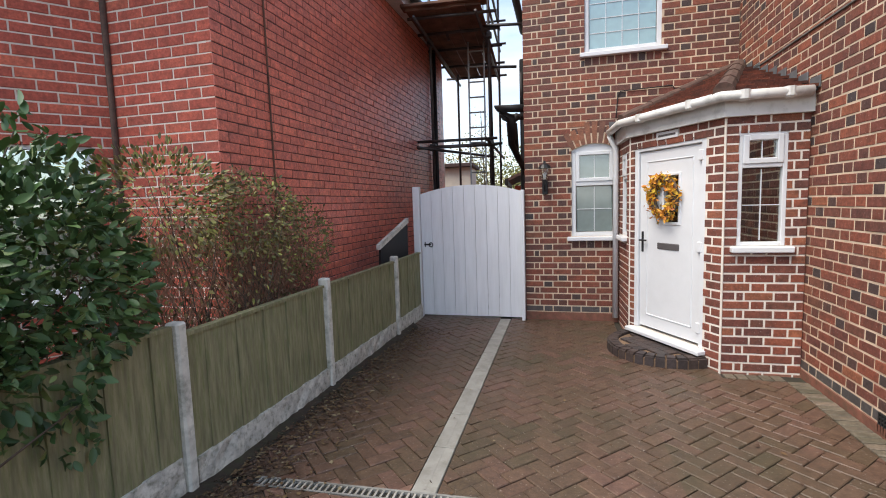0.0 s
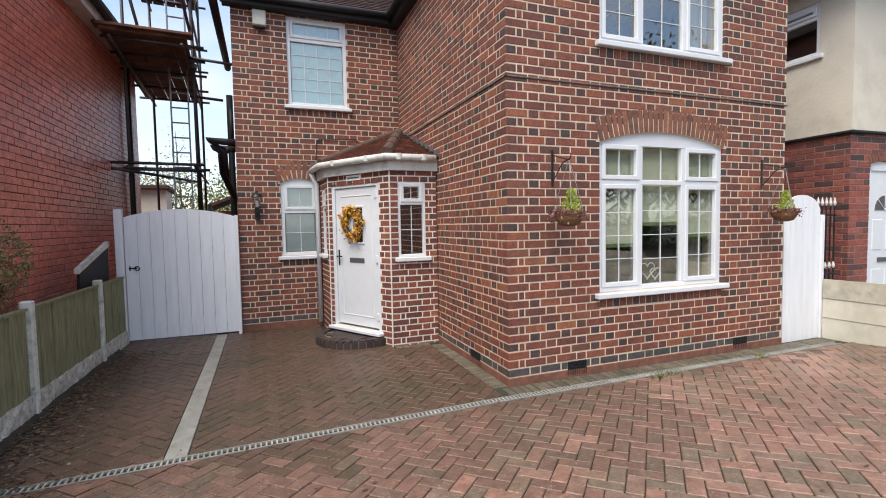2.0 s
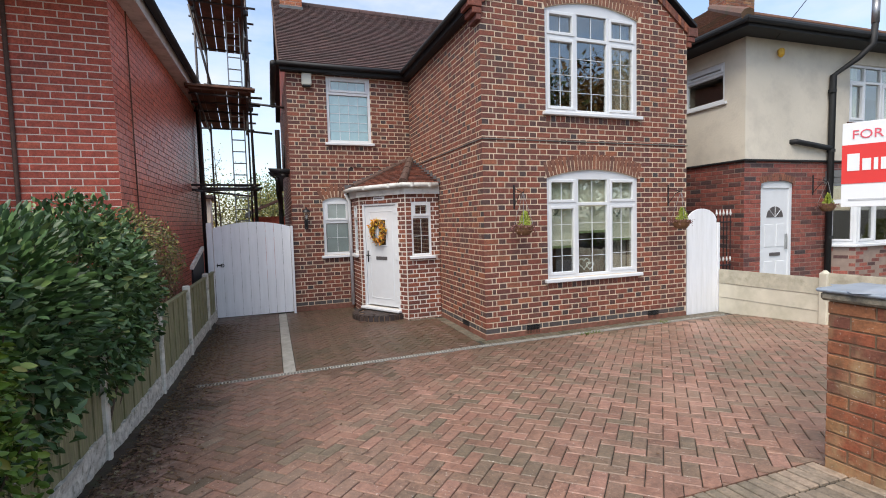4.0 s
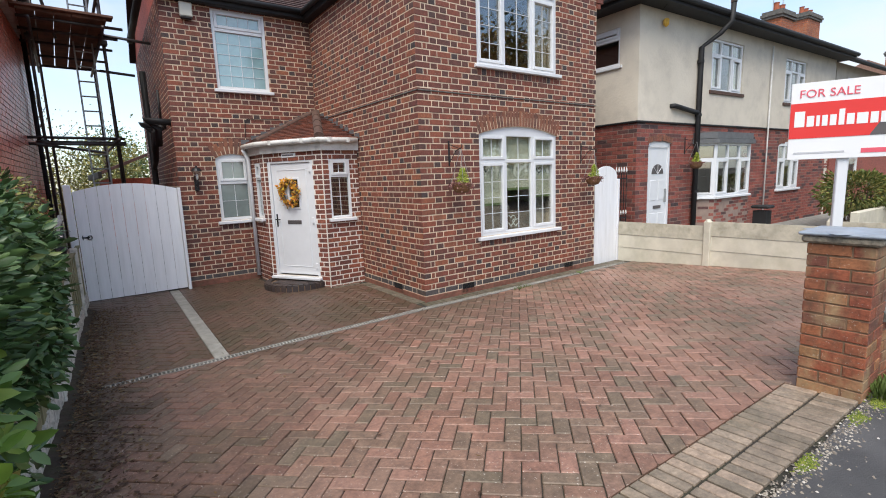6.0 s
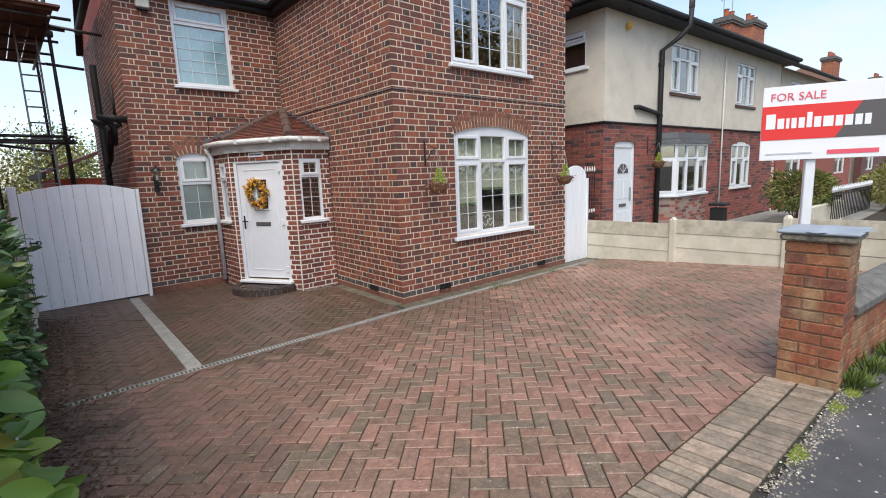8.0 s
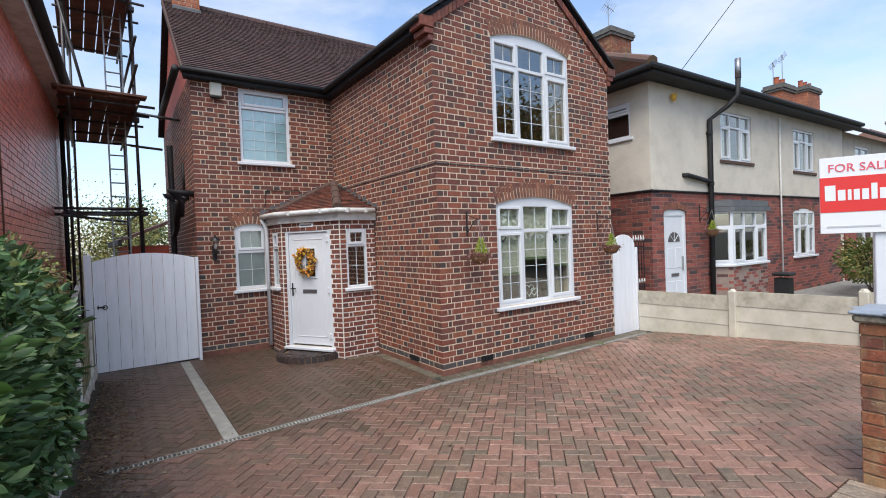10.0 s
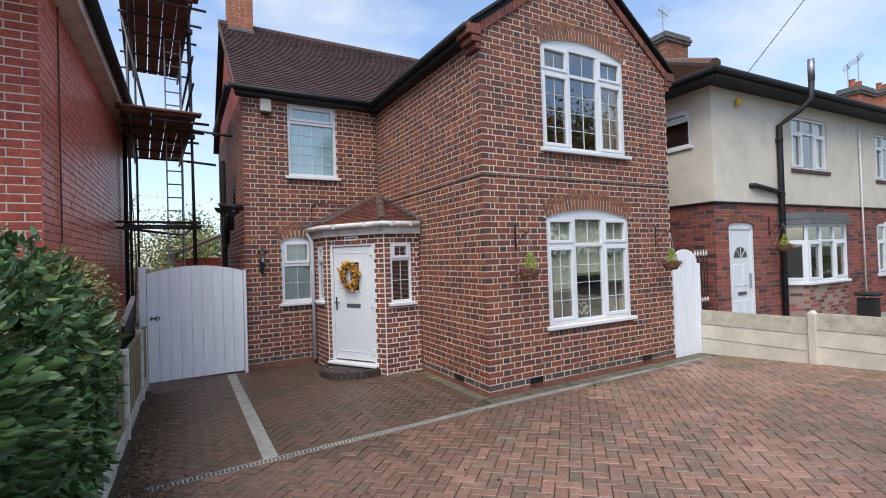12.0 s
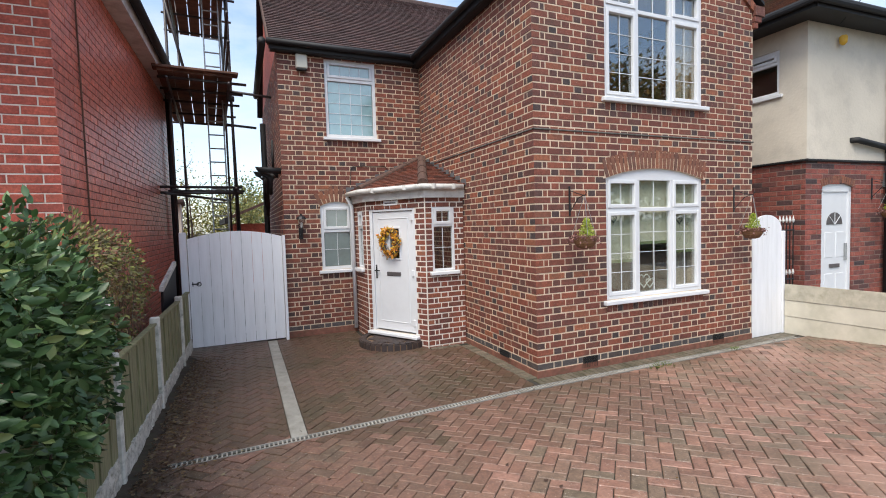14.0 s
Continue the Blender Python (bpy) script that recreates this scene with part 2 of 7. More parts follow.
GRAVELBOARD = plain("chalky_base_board", (0.56, 0.54, 0.48), 0.95, var=0.3, scale=14, grain=60, bumps=0.8, dirt=(0.12, 0.125, 0.07), dirt_amt=0.85)
BLACK = plain("black_plastic", (0.013, 0.013, 0.014), 0.65, var=0.2, bumps=0.05)
IRON = plain("black_iron", (0.02, 0.02, 0.022), 0.45, 0.3, bumps=0.1)
STEEL = plain("scaffold_steel", (0.09, 0.085, 0.085), 0.5, 0.6, var=0.35, scale=5, dirt=(0.1, 0.05, 0.03), dirt_amt=0.6)
GALV = plain("galvanised_steel", (0.42, 0.43, 0.43), 0.5, 0.7, var=0.2)
BOARD = plain("scaffold_board", (0.17, 0.085, 0.055), 0.85, var=0.35, scale=3, dirt=(0.05, 0.03, 0.025), dirt_amt=0.7)
CAPSTONE = plain("pebbly_cap_concrete", (0.21, 0.18, 0.135), 0.95, var=0.45, scale=38, grain=90, bumps=0.9, dirt=(0.34, 0.31, 0.25), dirt_amt=0.5)
BLUESLAB = plain("blue_grey_slab", (0.25, 0.29, 0.34), 0.4, var=0.15, scale=7, grain=60, bumps=0.1, dirt=(0.36, 0.38, 0.4), dirt_amt=0.4)
LEAD = plain("lead_flashing", (0.13, 0.135, 0.14), 0.6, 0.1, var=0.2)
RENDER = plain("cream_render", (0.66, 0.6, 0.5), 0.95, var=0.06, scale=1.2, grain=24, bumps=1.3, dirt=(0.4, 0.36, 0.31), dirt_amt=0.4)
CONC = plain("fence_concrete", (0.60, 0.56, 0.455), 0.9, var=0.14, scale=2.5, grain=70, bumps=0.4, dirt=(0.42, 0.4, 0.29), dirt_amt=0.5)
CONCTOP = plain("weathered_fence_concrete", (0.47, 0.435, 0.345), 0.92, var=0.22, scale=5, grain=55, bumps=0.5, dirt=(0.26, 0.24, 0.17), dirt_amt=0.6)
OLDCONC = plain("old_post_concrete", (0.66, 0.64, 0.57), 0.9, var=0.2, scale=8, grain=60, bumps=0.4, dirt=(0.16, 0.17, 0.12), dirt_amt=0.7)
GREYSTONE = plain("grey_concrete_channel", (0.25, 0.245, 0.225), 0.75, var=0.2, scale=6, grain=80, bumps=0.3, dirt=(0.1, 0.1, 0.08), dirt_amt=0.6)
CHANNELSTONE = plain("pale_channel_concrete", (0.28, 0.27, 0.24), 0.7, var=0.2, scale=6, grain=80, bumps=0.3, dirt=(0.16, 0.15, 0.12), dirt_amt=0.6)
COPING = plain("dark_stone_coping", (0.12, 0.115, 0.105), 0.9, var=0.4, scale=9, grain=50, bumps=0.6, dirt=(0.2, 0.2, 0.17), dirt_amt=0.6)
FENCEWOOD = plain("fence_board", (0.235, 0.22, 0.125), 0.9, var=0.35, scale=5, grain=40, bumps=0.4, dirt=(0.14, 0.175, 0.055), dirt_amt=0.8, streak=(7, 7, 0.8))
ASPHALT = plain("asphalt", (0.075, 0.073, 0.074), 0.7, var=0.35, scale=1.5, grain=140, bumps=0.9, dirt=(0.1, 0.1, 0.095), dirt_amt=0.45)
SOIL = plain("soil_and_moss", (0.042, 0.03, 0.02), 0.95, var=0.4, scale=6, grain=50, bumps=0.8, dirt=(0.04, 0.05, 0.018), dirt_amt=0.6)
JOINTSAND = plain("joint_sand", (0.035, 0.03, 0.024), 0.9, var=0.4, scale=3, dirt=(0.04, 0.05, 0.02), dirt_amt=0.6)
GRASS = plain("grass_blades", (0.11, 0.16, 0.03), 0.7, var=0.4, scale=5, bumps=0)
PLASTER = plain("inside_plaster", (0.5, 0.44, 0.36), 0.9, var=0.05)
BLIND = plain("cream_blind", (0.74, 0.71, 0.58), 0.9, var=0.04, bumps=0.1)
CURTAIN = plain("grey_curtain", (0.42, 0.36, 0.3), 0.9, var=0.2, streak=(14, 14, 0.3), scale=1.5)
BLINDTRIM = plain("green_blind_trim", (0.25, 0.3, 0.14), 0.9)
CLEAR = glass("window_glass", (0.88, 0.92, 0.9))
FROSTED = glass("obscured_glass", frost=(0.27, 0.45, 0.47), gloss=0.12)
GREYFROST = glass("grey_obscured_glass", frost=(0.2, 0.26, 0.25), gloss=0.1)
SOOT = plain("flue_steel", (0.3, 0.3, 0.31), 0.4, 0.8)
SIGNRED = plain("sign_red", (0.72, 0.035, 0.03), 0.4, var=0.02, bumps=0)
SIGNWHITE = plain("sign_white", (0.8, 0.8, 0.8), 0.4, var=0.02, bumps=0)
SIGNGREY = plain("sign_grey", (0.1, 0.09, 0.09), 0.4, var=0.02, bumps=0)
SIGNPINK = plain("sign_pink", (0.72, 0.1, 0.14), 0.4, var=0.02, bumps=0)
YELLOW = plain("yellow_plastic", (0.62, 0.36, 0.03), 0.4)
CREAMBOX = plain("cream_plastic", (0.66, 0.64, 0.54), 0.4, var=0.04)
TERRACOTTA = plain("terracotta", (0.34, 0.1, 0.05), 0.85, var=0.2)
CHIMBRICK = pieces("chimney_brick", [(0.0, (0.4, 0.13, 0.06)), (0.5, (0.45, 0.17, 0.08)), (1.0, (0.36, 0.11, 0.055))])
BASKETMAT = plain("wicker", (0.16, 0.08, 0.035), 0.8, var=0.4, streak=(1, 1, 30), scale=4)
TWIG = plain("dry_twig", (0.27, 0.155, 0.105), 0.9, var=0.35, scale=9, bumps=0)
BARK = plain("bark", (0.1, 0.075, 0.055), 0.95, var=0.3, scale=20, bumps=0.6)
DARK = plain("dark_void", (0.01, 0.01, 0.01), 0.9)


def leafmat(name, stops, rough=0.45):
    m, n, l, b = shader(name, rough)
    ge = n.new("ShaderNodeNewGeometry")
    r = ramp(n, stops)
    l.new(ge.outputs["Random Per Island"], r.inputs["Fac"])
    l.new(r.outputs["Color"], b.inputs["Base Color"])
    return m


VIBURNUM = leafmat("viburnum_leaf", [(0.0, (0.03, 0.06, 0.022)), (0.4, (0.055, 0.115, 0.036)), (0.8, (0.085, 0.16, 0.048)), (0.97, (0.13, 0.2, 0.06)), (1.0, (0.24, 0.27, 0.08))], 0.45)
LIGHTLEAF = leafmat("light_green_leaf", [(0.0, (0.049, 0.106, 0.016)), (0.5, (0.106, 0.195, 0.024)), (0.85, (0.162, 0.244, 0.032)), (1.0, (0.244, 0.211, 0.041))])
TWIGLEAF = leafmat("twiggy_leaf", [(0.0, (0.09, 0.09, 0.04)), (0.35, (0.16, 0.14, 0.06)), (0.6, (0.24, 0.26, 0.06)), (0.8, (0.2, 0.12, 0.07)), (1.0, (0.36, 0.38, 0.09))], 0.7)
YELLOWLEAF = leafmat("yellowing_leaf", [(0.0, (0.12, 0.14, 0.04)), (0.5, (0.22, 0.22, 0.06)), (1.0, (0.3, 0.25, 0.07))], 0.7)
AUTUMN = leafmat("autumn_leaf", [(0.0, (0.62, 0.22, 0.02)), (0.35, (0.75, 0.4, 0.03)), (0.6, (0.4, 0.12, 0.03)), (0.8, (0.75, 0.5, 0.05)), (1.0, (0.3, 0.2, 0.04))], 0.6)
DEADLEAF = leafmat("dead_leaf", [(0.0, (0.050, 0.026, 0.016)), (0.5, (0.101, 0.053, 0.026)), (0.85, (0.185, 0.120, 0.053)), (1.0, (0.244, 0.209, 0.128))], 0.8)
SHRUBLEAF = leafmat("yellow_green_shrub_leaf", [(0.0, (0.06, 0.095, 0.022)), (0.5, (0.13, 0.16, 0.035)), (1.0, (0.25, 0.2, 0.05))], 0.6)
HEDGELEAF = leafmat("hedge_leaf", [(0.0, (0.042, 0.084, 0.021)), (0.5, (0.084, 0.140, 0.035)), (1.0, (0.168, 0.210, 0.042))], 0.6)
BASKETLEAF = leafmat("basket_leaf", [(0.0, (0.2, 0.3, 0.03)), (0.6, (0.36, 0.45, 0.05)), (1.0, (0.5, 0.5, 0.08))], 0.6)
PURPLELEAF = leafmat("purple_leaf", [(0.0, (0.09, 0.03, 0.035)), (0.6, (0.2, 0.08, 0.07)), (1.0, (0.35, 0.2, 0.16))], 0.6)
TREELEAF = leafmat("tree_leaf", [(0.0, (0.078, 0.091, 0.026)), (0.5, (0.169, 0.156, 0.039)), (1.0, (0.312, 0.208, 0.052))], 0.7)
AUTUMNTREE = leafmat("russet_tree_leaf", [(0.0, (0.16, 0.08, 0.03)), (0.5, (0.32, 0.16, 0.045)), (1.0, (0.42, 0.26, 0.06))], 0.7)
GRITMAT = leafmat("grit_stone", [(0.0, (0.1, 0.09, 0.08)), (0.5, (0.24, 0.2, 0.16)), (0.85, (0.4, 0.36, 0.3)), (1.0, (0.6, 0.56, 0.5))], 0.9)
MOSSMAT = leafmat("moss", [(0.0, (0.06, 0.09, 0.012)), (0.5, (0.13, 0.17, 0.02)), (1.0, (0.24, 0.26, 0.04))], 0.9)
PETAL = plain("pale_blossom", (0.7, 0.6, 0.58), 0.7)

# ---------------------------------------------------------------- mesh helpers


class Form:
    """Vertices and faces gathered for one mesh."""

    def __init__(self):
        self.v, self.f = [], []

    def add(self, vs, fs):
        k = len(self.v)
        self.v += [tuple(p) for p in vs]
        self.f += [tuple(i + k for i in f) for f in fs]
        return self

    def box(self, lo, hi, c=0.0, m=None):
        (x0, y0, z0), (x1, y1, z1) = lo, hi
        c = min(c, 0.45 * abs(x1 - x0), 0.45 * abs(y1 - y0), 0.45 * abs(z1 - z0))
        if c <= 0:
            vs = [(x, y, z) for x in (x0, x1) for y in (y0, y1) for z in (z0, z1)]
            fs = [(0, 1, 3, 2), (4, 6, 7, 5), (0, 4, 5, 1), (2, 3, 7, 6), (0, 2, 6, 4), (1, 5, 7, 3)]
        else:
            b = bmesh.new()
            vv = [b.verts.new((x, y, z)) for x in (x0, x1) for y in (y0, y1) for z in (z0, z1)]
            for f in [(0, 1, 3, 2), (4, 6, 7, 5), (0, 4, 5, 1), (2, 3, 7, 6), (0, 2, 6, 4), (1, 5, 7, 3)]:
                b.faces.new([vv[i] for i in f])
            bmesh.ops.bevel(b, geom=b.edges[:], offset=c, segments=1, affect="EDGES", profile=0.5)
            b.verts.index_update()
            vs, fs = [v.co[:] for v in b.verts], [[v.index for v in f.verts] for f in b.faces]
            b.free()
        if m is not None:
            vs = [(m @ Vector(p))[:] for p in vs]
        return self.add(vs, fs)

    def prism(self, poly, way):
        """A flat outline (3D points, in order) pushed along way."""
        n, w = len(poly), Vector(way)
        vs = [Vector(p) for p in poly] + [Vector(p) + w for p in poly]
        fs = [tuple(range(n))[::-1], tuple(range(n, 2 * n))] + [(i, (i + 1) % n, n + (i + 1) % n, n + i) for i in range(n)]
        return self.add([v[:] for v in vs], fs)

    def tube(self, path, r, seg=8, cap=True, taper=None):
        path = [Vector(p) for p in path]
        rings, up = [], None
        for i, p in enumerate(path):
            d = (path[min(i + 1, len(path) - 1)] - path[max(i - 1, 0)]).normalized()
            if up is None:
                up = d.orthogonal().normalized()
            up = (up - d * up.dot(d)).normalized()
            side = d.cross(up)
            rr = r if taper is None else r + (taper - r) * i / max(1, len(path) - 1)
            rings.append([p + rr * (math.cos(2 * math.pi * k / seg) * up + math.sin(2 * math.pi * k / seg) * side) for k in range(seg)])
        vs = [q[:] for ring in rings for q in ring]
        fs = [(i * seg + k, i * seg + (k + 1) % seg, (i + 1) * seg + (k + 1) % seg, (i + 1) * seg + k) for i in range(len(path) - 1) for k in range(seg)]
        if cap:
            fs += [tuple(range(seg))[::-1], tuple(range((len(path) - 1) * seg, len(path) * seg))]
        return self.add(vs, fs)

    def lathe(self, profile, centre, seg=16, half=None):
        """profile: (radius, z) from bottom to top, turned round centre."""
        cx, cy = centre
        n = seg
        vs = [(cx + r * math.cos(2 * math.pi * k / n), cy + r * math.sin(2 * math.pi * k / n), z) for r, z in profile for k in range(n)]
        fs = [(i * n + k, i * n + (k + 1) % n, (i + 1) * n + (k + 1) % n, (i + 1) * n + k) for i in range(len(profile) - 1) for k in range(n)]
        fs += [tuple(range(n))[::-1], tuple(range((len(profile) - 1) * n, len(profile) * n))]
        return self.add(vs, fs)

    def move(self, m):
        self.v = [(m @ Vector(p))[:] for p in self.v]
        return self

    def mesh(self, name, mat, smooth=False):
        me = bpy.data.meshes.new(name)
        me.from_pydata(self.v, [], self.f)
        if name.endswith("_wall") or name in ("wall", "gravel_board", "string_course"):
            b = bmesh.new()
            b.from_mesh(me)
            bmesh.ops.remove_doubles(b, verts=b.verts, dist=1e-4)
            b.to_mesh(me)
            b.free()
        me.materials.append(mat)
        if smooth:
            me.polygons.foreach_set("use_smooth", [True] * len(me.polygons))
        me.update()
        return me


PLACE = {}


def thing(name, loc=(0, 0, 0), label="", category="", group="", kind=""):
    e = new(name)
    e.location = loc
    e.empty_display_size = 0.1
    PLACE[e.name] = Vector(loc)
    return tagged(e, label, category, group, kind)


def part(name, form, mat, parent=None, label="", smooth=False, kind=""):
    ob = new(name, form.mesh(name, mat, smooth))
    if parent is not None:
        ob.parent = parent
        ob.matrix_parent_inverse = Matrix.Translation(-PLACE.get(parent.name, Vector((0, 0, 0))))
    return tagged(ob, label, kind=kind)


def resettle(ob, x, y, turn, size, z=0.0, about=(-3.487, -4.5, 1.792)):
    """Turns and scales a whole thing about a point and lays that point at x, y, z."""
    m = Matrix.Translation((x, y, z)) @ Matrix.Rotation(radians(turn), 4, "Z") @ Matrix.Scale(size, 4) @ Matrix.Translation([-c for c in about])
    ob.matrix_world = m @ Matrix.Translation(ob.location)
    return ob


def piece(name, me, m, parent):
    ob = new(name, me)
    ob.parent = parent
    ob.matrix_basis = m
    return ob


class Plane:
    """A wall's plane: u runs to the right as seen from outside, z up, n out of the wall."""

    def __init__(self, x, y, yaw, k=1.0, wide=1.0):
        self.o, a, self.k, self.wide = Vector((x, y, 0)), radians(yaw), k, wide
        self.u = Vector((math.cos(a), math.sin(a), 0))
        self.n = self.u.cross(Vector((0, 0, 1)))

    def at(self, u, z, n=0.0):
        return self.o + (self.u * (u * self.wide) + self.n * n + Vector((0, 0, z))) * self.k

    def m(self):
        """Local x = u, y = into the wall, z = up."""
        r = Matrix((self.u, -self.n, Vector((0, 0, 1)))).transposed().to_4x4()
        return Matrix.Translation(self.o) @ r @ Matrix.Diagonal((self.k * self.wide, self.k, self.k, 1))


def arch_z(o, u):
    """The height of an opening's head at u. o: u0, u1, z0, spring, rise."""
    u0, u1, z0, zs, rise = o
    return zs + rise * max(0.0, 1 - ((2 * u - u0 - u1) / (u1 - u0)) ** 2)


def wall_form(p, u0, u1, z0, top, openings, thick, inset=0.004, steps=()):
    """A solid wall with its openings through it. top: height as a function of u."""
    cuts = {u0, u1, *steps}
    for o in openings:
        cuts |= {o[0], o[1]}
        if o[4] > 0:
            cuts |= {o[0] + (o[1] - o[0]) * k / 12 for k in range(13)}
    cuts = sorted(c for c in cuts if u0 - 1e-6 <= c <= u1 + 1e-6)
    f = Form()
    for a, b in zip(cuts, cuts[1:]):
        if b - a < 1e-5:
            continue
        mid = (a + b) / 2
        lo = (z0, z0)
        for o in sorted((o for o in openings if o[0] < mid < o[1]), key=lambda o: o[2]):
            f.prism([p.at(a, lo[0], -inset), p.at(b, lo[1], -inset), p.at(b, o[2], -inset), p.at(a, o[2], -inset)], p.n * -(thick - inset))
            lo = (arch_z(o, a), arch_z(o, b))
        f.prism([p.at(a, lo[0], -inset), p.at(b, lo[1], -inset), p.at(b, top(b), -inset), p.at(a, top(a), -inset)], p.n * -(thick - inset))
    return f


BRICK_MESHES = {}


def brick_mesh(kind, ln, h, mat, depth=0.045, c=0.003):
    """A brick's outer part: local x along, y into the wall, z up, with worn front edges."""
    key = (kind, round(ln, 3), round(h, 3), mat.name)
    if key not in BRICK_MESHES:
        BRICK_MESHES[key] = brick_form(ln, h, depth, c).mesh(kind, mat)
    return BRICK_MESHES[key]


def brick_form(ln, h, depth=0.045, c=0.003):
    c = min(c, ln * 0.3, h * 0.3)
    vs = [(c, 0, c), (ln - c, 0, c), (ln - c, 0, h - c), (c, 0, h - c), (0, c, 0), (ln, c, 0), (ln, c, h), (0, c, h),
          (0, depth, 0), (ln, depth, 0), (ln, depth, h), (0, depth, h)]
    fs = [(0, 1, 2, 3), (4, 5, 1, 0), (5, 6, 2, 1), (6, 7, 3, 2), (7, 4, 0, 3), (8, 9, 5, 4), (9, 10, 6, 5), (10, 11, 7, 6), (11, 8, 4, 7)]
    return Form().add(vs, fs)


def courses(u0, u1, row, bond, length, joint):
    """The bricks of one course: start, end and whether a header."""
    s, h = length, (length - joint) / 2
    out, x = [], u0
    if bond == "flemish":
        seq = [(s, 0), (h, 1)] if row % 2 == 0 else [(h, 1), (h * 0.5, 1), (s, 0), (h, 1)]
        k = 0
        lead = len(seq)
        while x < u1 - 0.02:
            ln, hd = seq[k] if k < lead else ((s, 0), (h, 1))[(k - lead) % 2]
            out.append((x, min(x + ln, u1), hd))
            x += ln + joint
            k += 1
    else:
        x = u0 - (0 if row % 2 == 0 else (s + joint) / 2)
        while x < u1 - 0.02:
            out.append((max(x, u0), min(x + s, u1), 0))
            x += s + joint
    return out


def brickwork(p, wall, u0, u1, z0, top, openings, rows, course, length, joint, bond, mats, near=None, limit=300, seed=0, odd=None, name="brick", flip=False):
    """The bricks of a wall: those nearest the way as pieces, the rest in one mesh for each look."""
    rng = random.Random(seed)
    rest, made, m = {}, 0, p.m()
    for row in range(rows):
        zb, zt = z0 + row * course + joint / 2, z0 + (row + 1) * course - joint / 2
        zm = (zb + zt) / 2
        for a, b, hd in courses(u0, u1, row, bond, length, joint):
            if flip:
                a, b = u0 + u1 - b, u0 + u1 - a
            spans, under = [(a, b)], []
            for o in openings:
                if zb + 0.02 < o[2] - 0.005 < zt:
                    under += [(max(x, o[0]), min(y, o[1]), o[2] - 0.005) for x, y in spans if min(y, o[1]) - max(x, o[0]) > 0.015]
                if zt > o[2] and zm < max(o[3], o[3] + o[4]):
                    oa, ob_ = o[0], o[1]
                    if o[4] > 0 and zm > o[3]:
                        half = (o[1] - o[0]) / 2 * math.sqrt(max(0.0, 1 - (zm - o[3]) / o[4]))
                        oa, ob_ = (o[0] + o[1]) / 2 - half, (o[0] + o[1]) / 2 + half
                    spans = [s for x, y in spans for s in ((x, min(y, oa + 0.002)), (max(x, ob_ - 0.002), y)) if s[1] - s[0] > 0.015]
            for x, y, cap in [(*s, zt) for s in spans] + under:
                t = min(cap, top(x), top(y))
                if t < cap - 1e-4 and abs(top(x) - top(y)) > 1e-4:
                    lo_, hi_ = (x, y) if top(x) < top(y) else (y, x)
                    if top(hi_) < zb + 0.015:
                        continue
                    s_ = (top(hi_) - top(lo_)) / (hi_ - lo_)
                    le = lo_ if top(lo_) > zb else lo_ + (zb - top(lo_)) / s_
                    knee = hi_ if top(hi_) < cap else lo_ + (cap - top(lo_)) / s_
                    out = [(le, zb), (hi_, zb)] + ([(hi_, cap)] if knee != hi_ else []) + [(knee, min(cap, top(knee)))] + ([(lo_, top(lo_))] if top(lo_) > zb else [])
                    mat = mats[1 if hd else 0]
                    rest.setdefault(mat.name, (mat, Form()))[1].prism([p.at(u, z) for u, z in out], p.n * -0.02)
                    continue
                if t - zb < 0.02:
                    continue
                mat = odd(row, x, zm) if odd and odd(row, x, zm) else mats[1 if hd or (y - x) < 0.15 else 0]
                off = rng.uniform(-0.0015, 0.002)
                if made < limit and t == zt and (near is None or near(x, zm)):
                    me = brick_mesh(name, round(y - x, 2), zt - zb, mat)
                    sc = Matrix.Diagonal(((y - x) / max(0.01, round(y - x, 2)), 1, 1, 1))
                    piece(name, me, m @ Matrix.Translation((x, -off, zb + rng.uniform(-0.0015, 0.0015))) @ Matrix.Rotation(rng.uniform(-0.006, 0.006), 4, "Y") @ sc, wall)
                    made += 1
                else:
                    f = brick_form(y - x, t - zb).move(m @ Matrix.Translation((x, -off, zb + rng.uniform(-0.0015, 0.0015))) @ Matrix.Rotation(rng.uniform(-0.006, 0.006), 4, "Y"))
                    rest.setdefault(mat.name, (mat, Form()))[1].add(f.v, f.f)
    for mat, f in rest.values():
        part("brickwork", f, mat, wall, kind="stuff")


def arch_ring(p, wall, o, depth=0.235, n=26, extra=0.0, mat=None):
    """Voussoirs over an opening's head, each a piece, a little proud of the wall."""
    mat = mat or ARCH
    u0, u1, z0, zs, rise = o
    w, rise = u1 - u0, max(rise, 0.03)
    rad = (w * w / 4 + rise * rise) / (2 * rise)
    cu, cz = (u0 + u1) / 2, zs + rise - rad
    a0 = math.asin(w / 2 / rad)
    for k in range(n):
        t0, t1 = -a0 + 2 * a0 * (k + 0.13) / n, -a0 + 2 * a0 * (k + 0.87) / n
        tall = depth + (extra if abs(k - (n - 1) / 2) < 1.6 else 0)
        q = [(cu + r * math.sin(t), cz + r * math.cos(t)) for t, r in ((t0, rad + 0.004), (t1, rad + 0.004), (t1, rad + tall), (t0, rad + tall))]
        f = Form().prism([p.at(u, z, 0.003) for u, z in q], p.n * -0.03)
        part("voussoir", f, mat, wall)


def sill_course(p, wall, u0, u1, z1, h=0.09, mat=None):
    n = int((u1 - u0) / 0.082)
    st = (u1 - u0) / n
    for k in range(n):
        f = brick_form(st - 0.012, h).move(p.m() @ Matrix.Translation((u0 + k * st + 0.006, -0.004, z1 - h)))
        part("soldier_brick", f, mat or HEADER, wall)


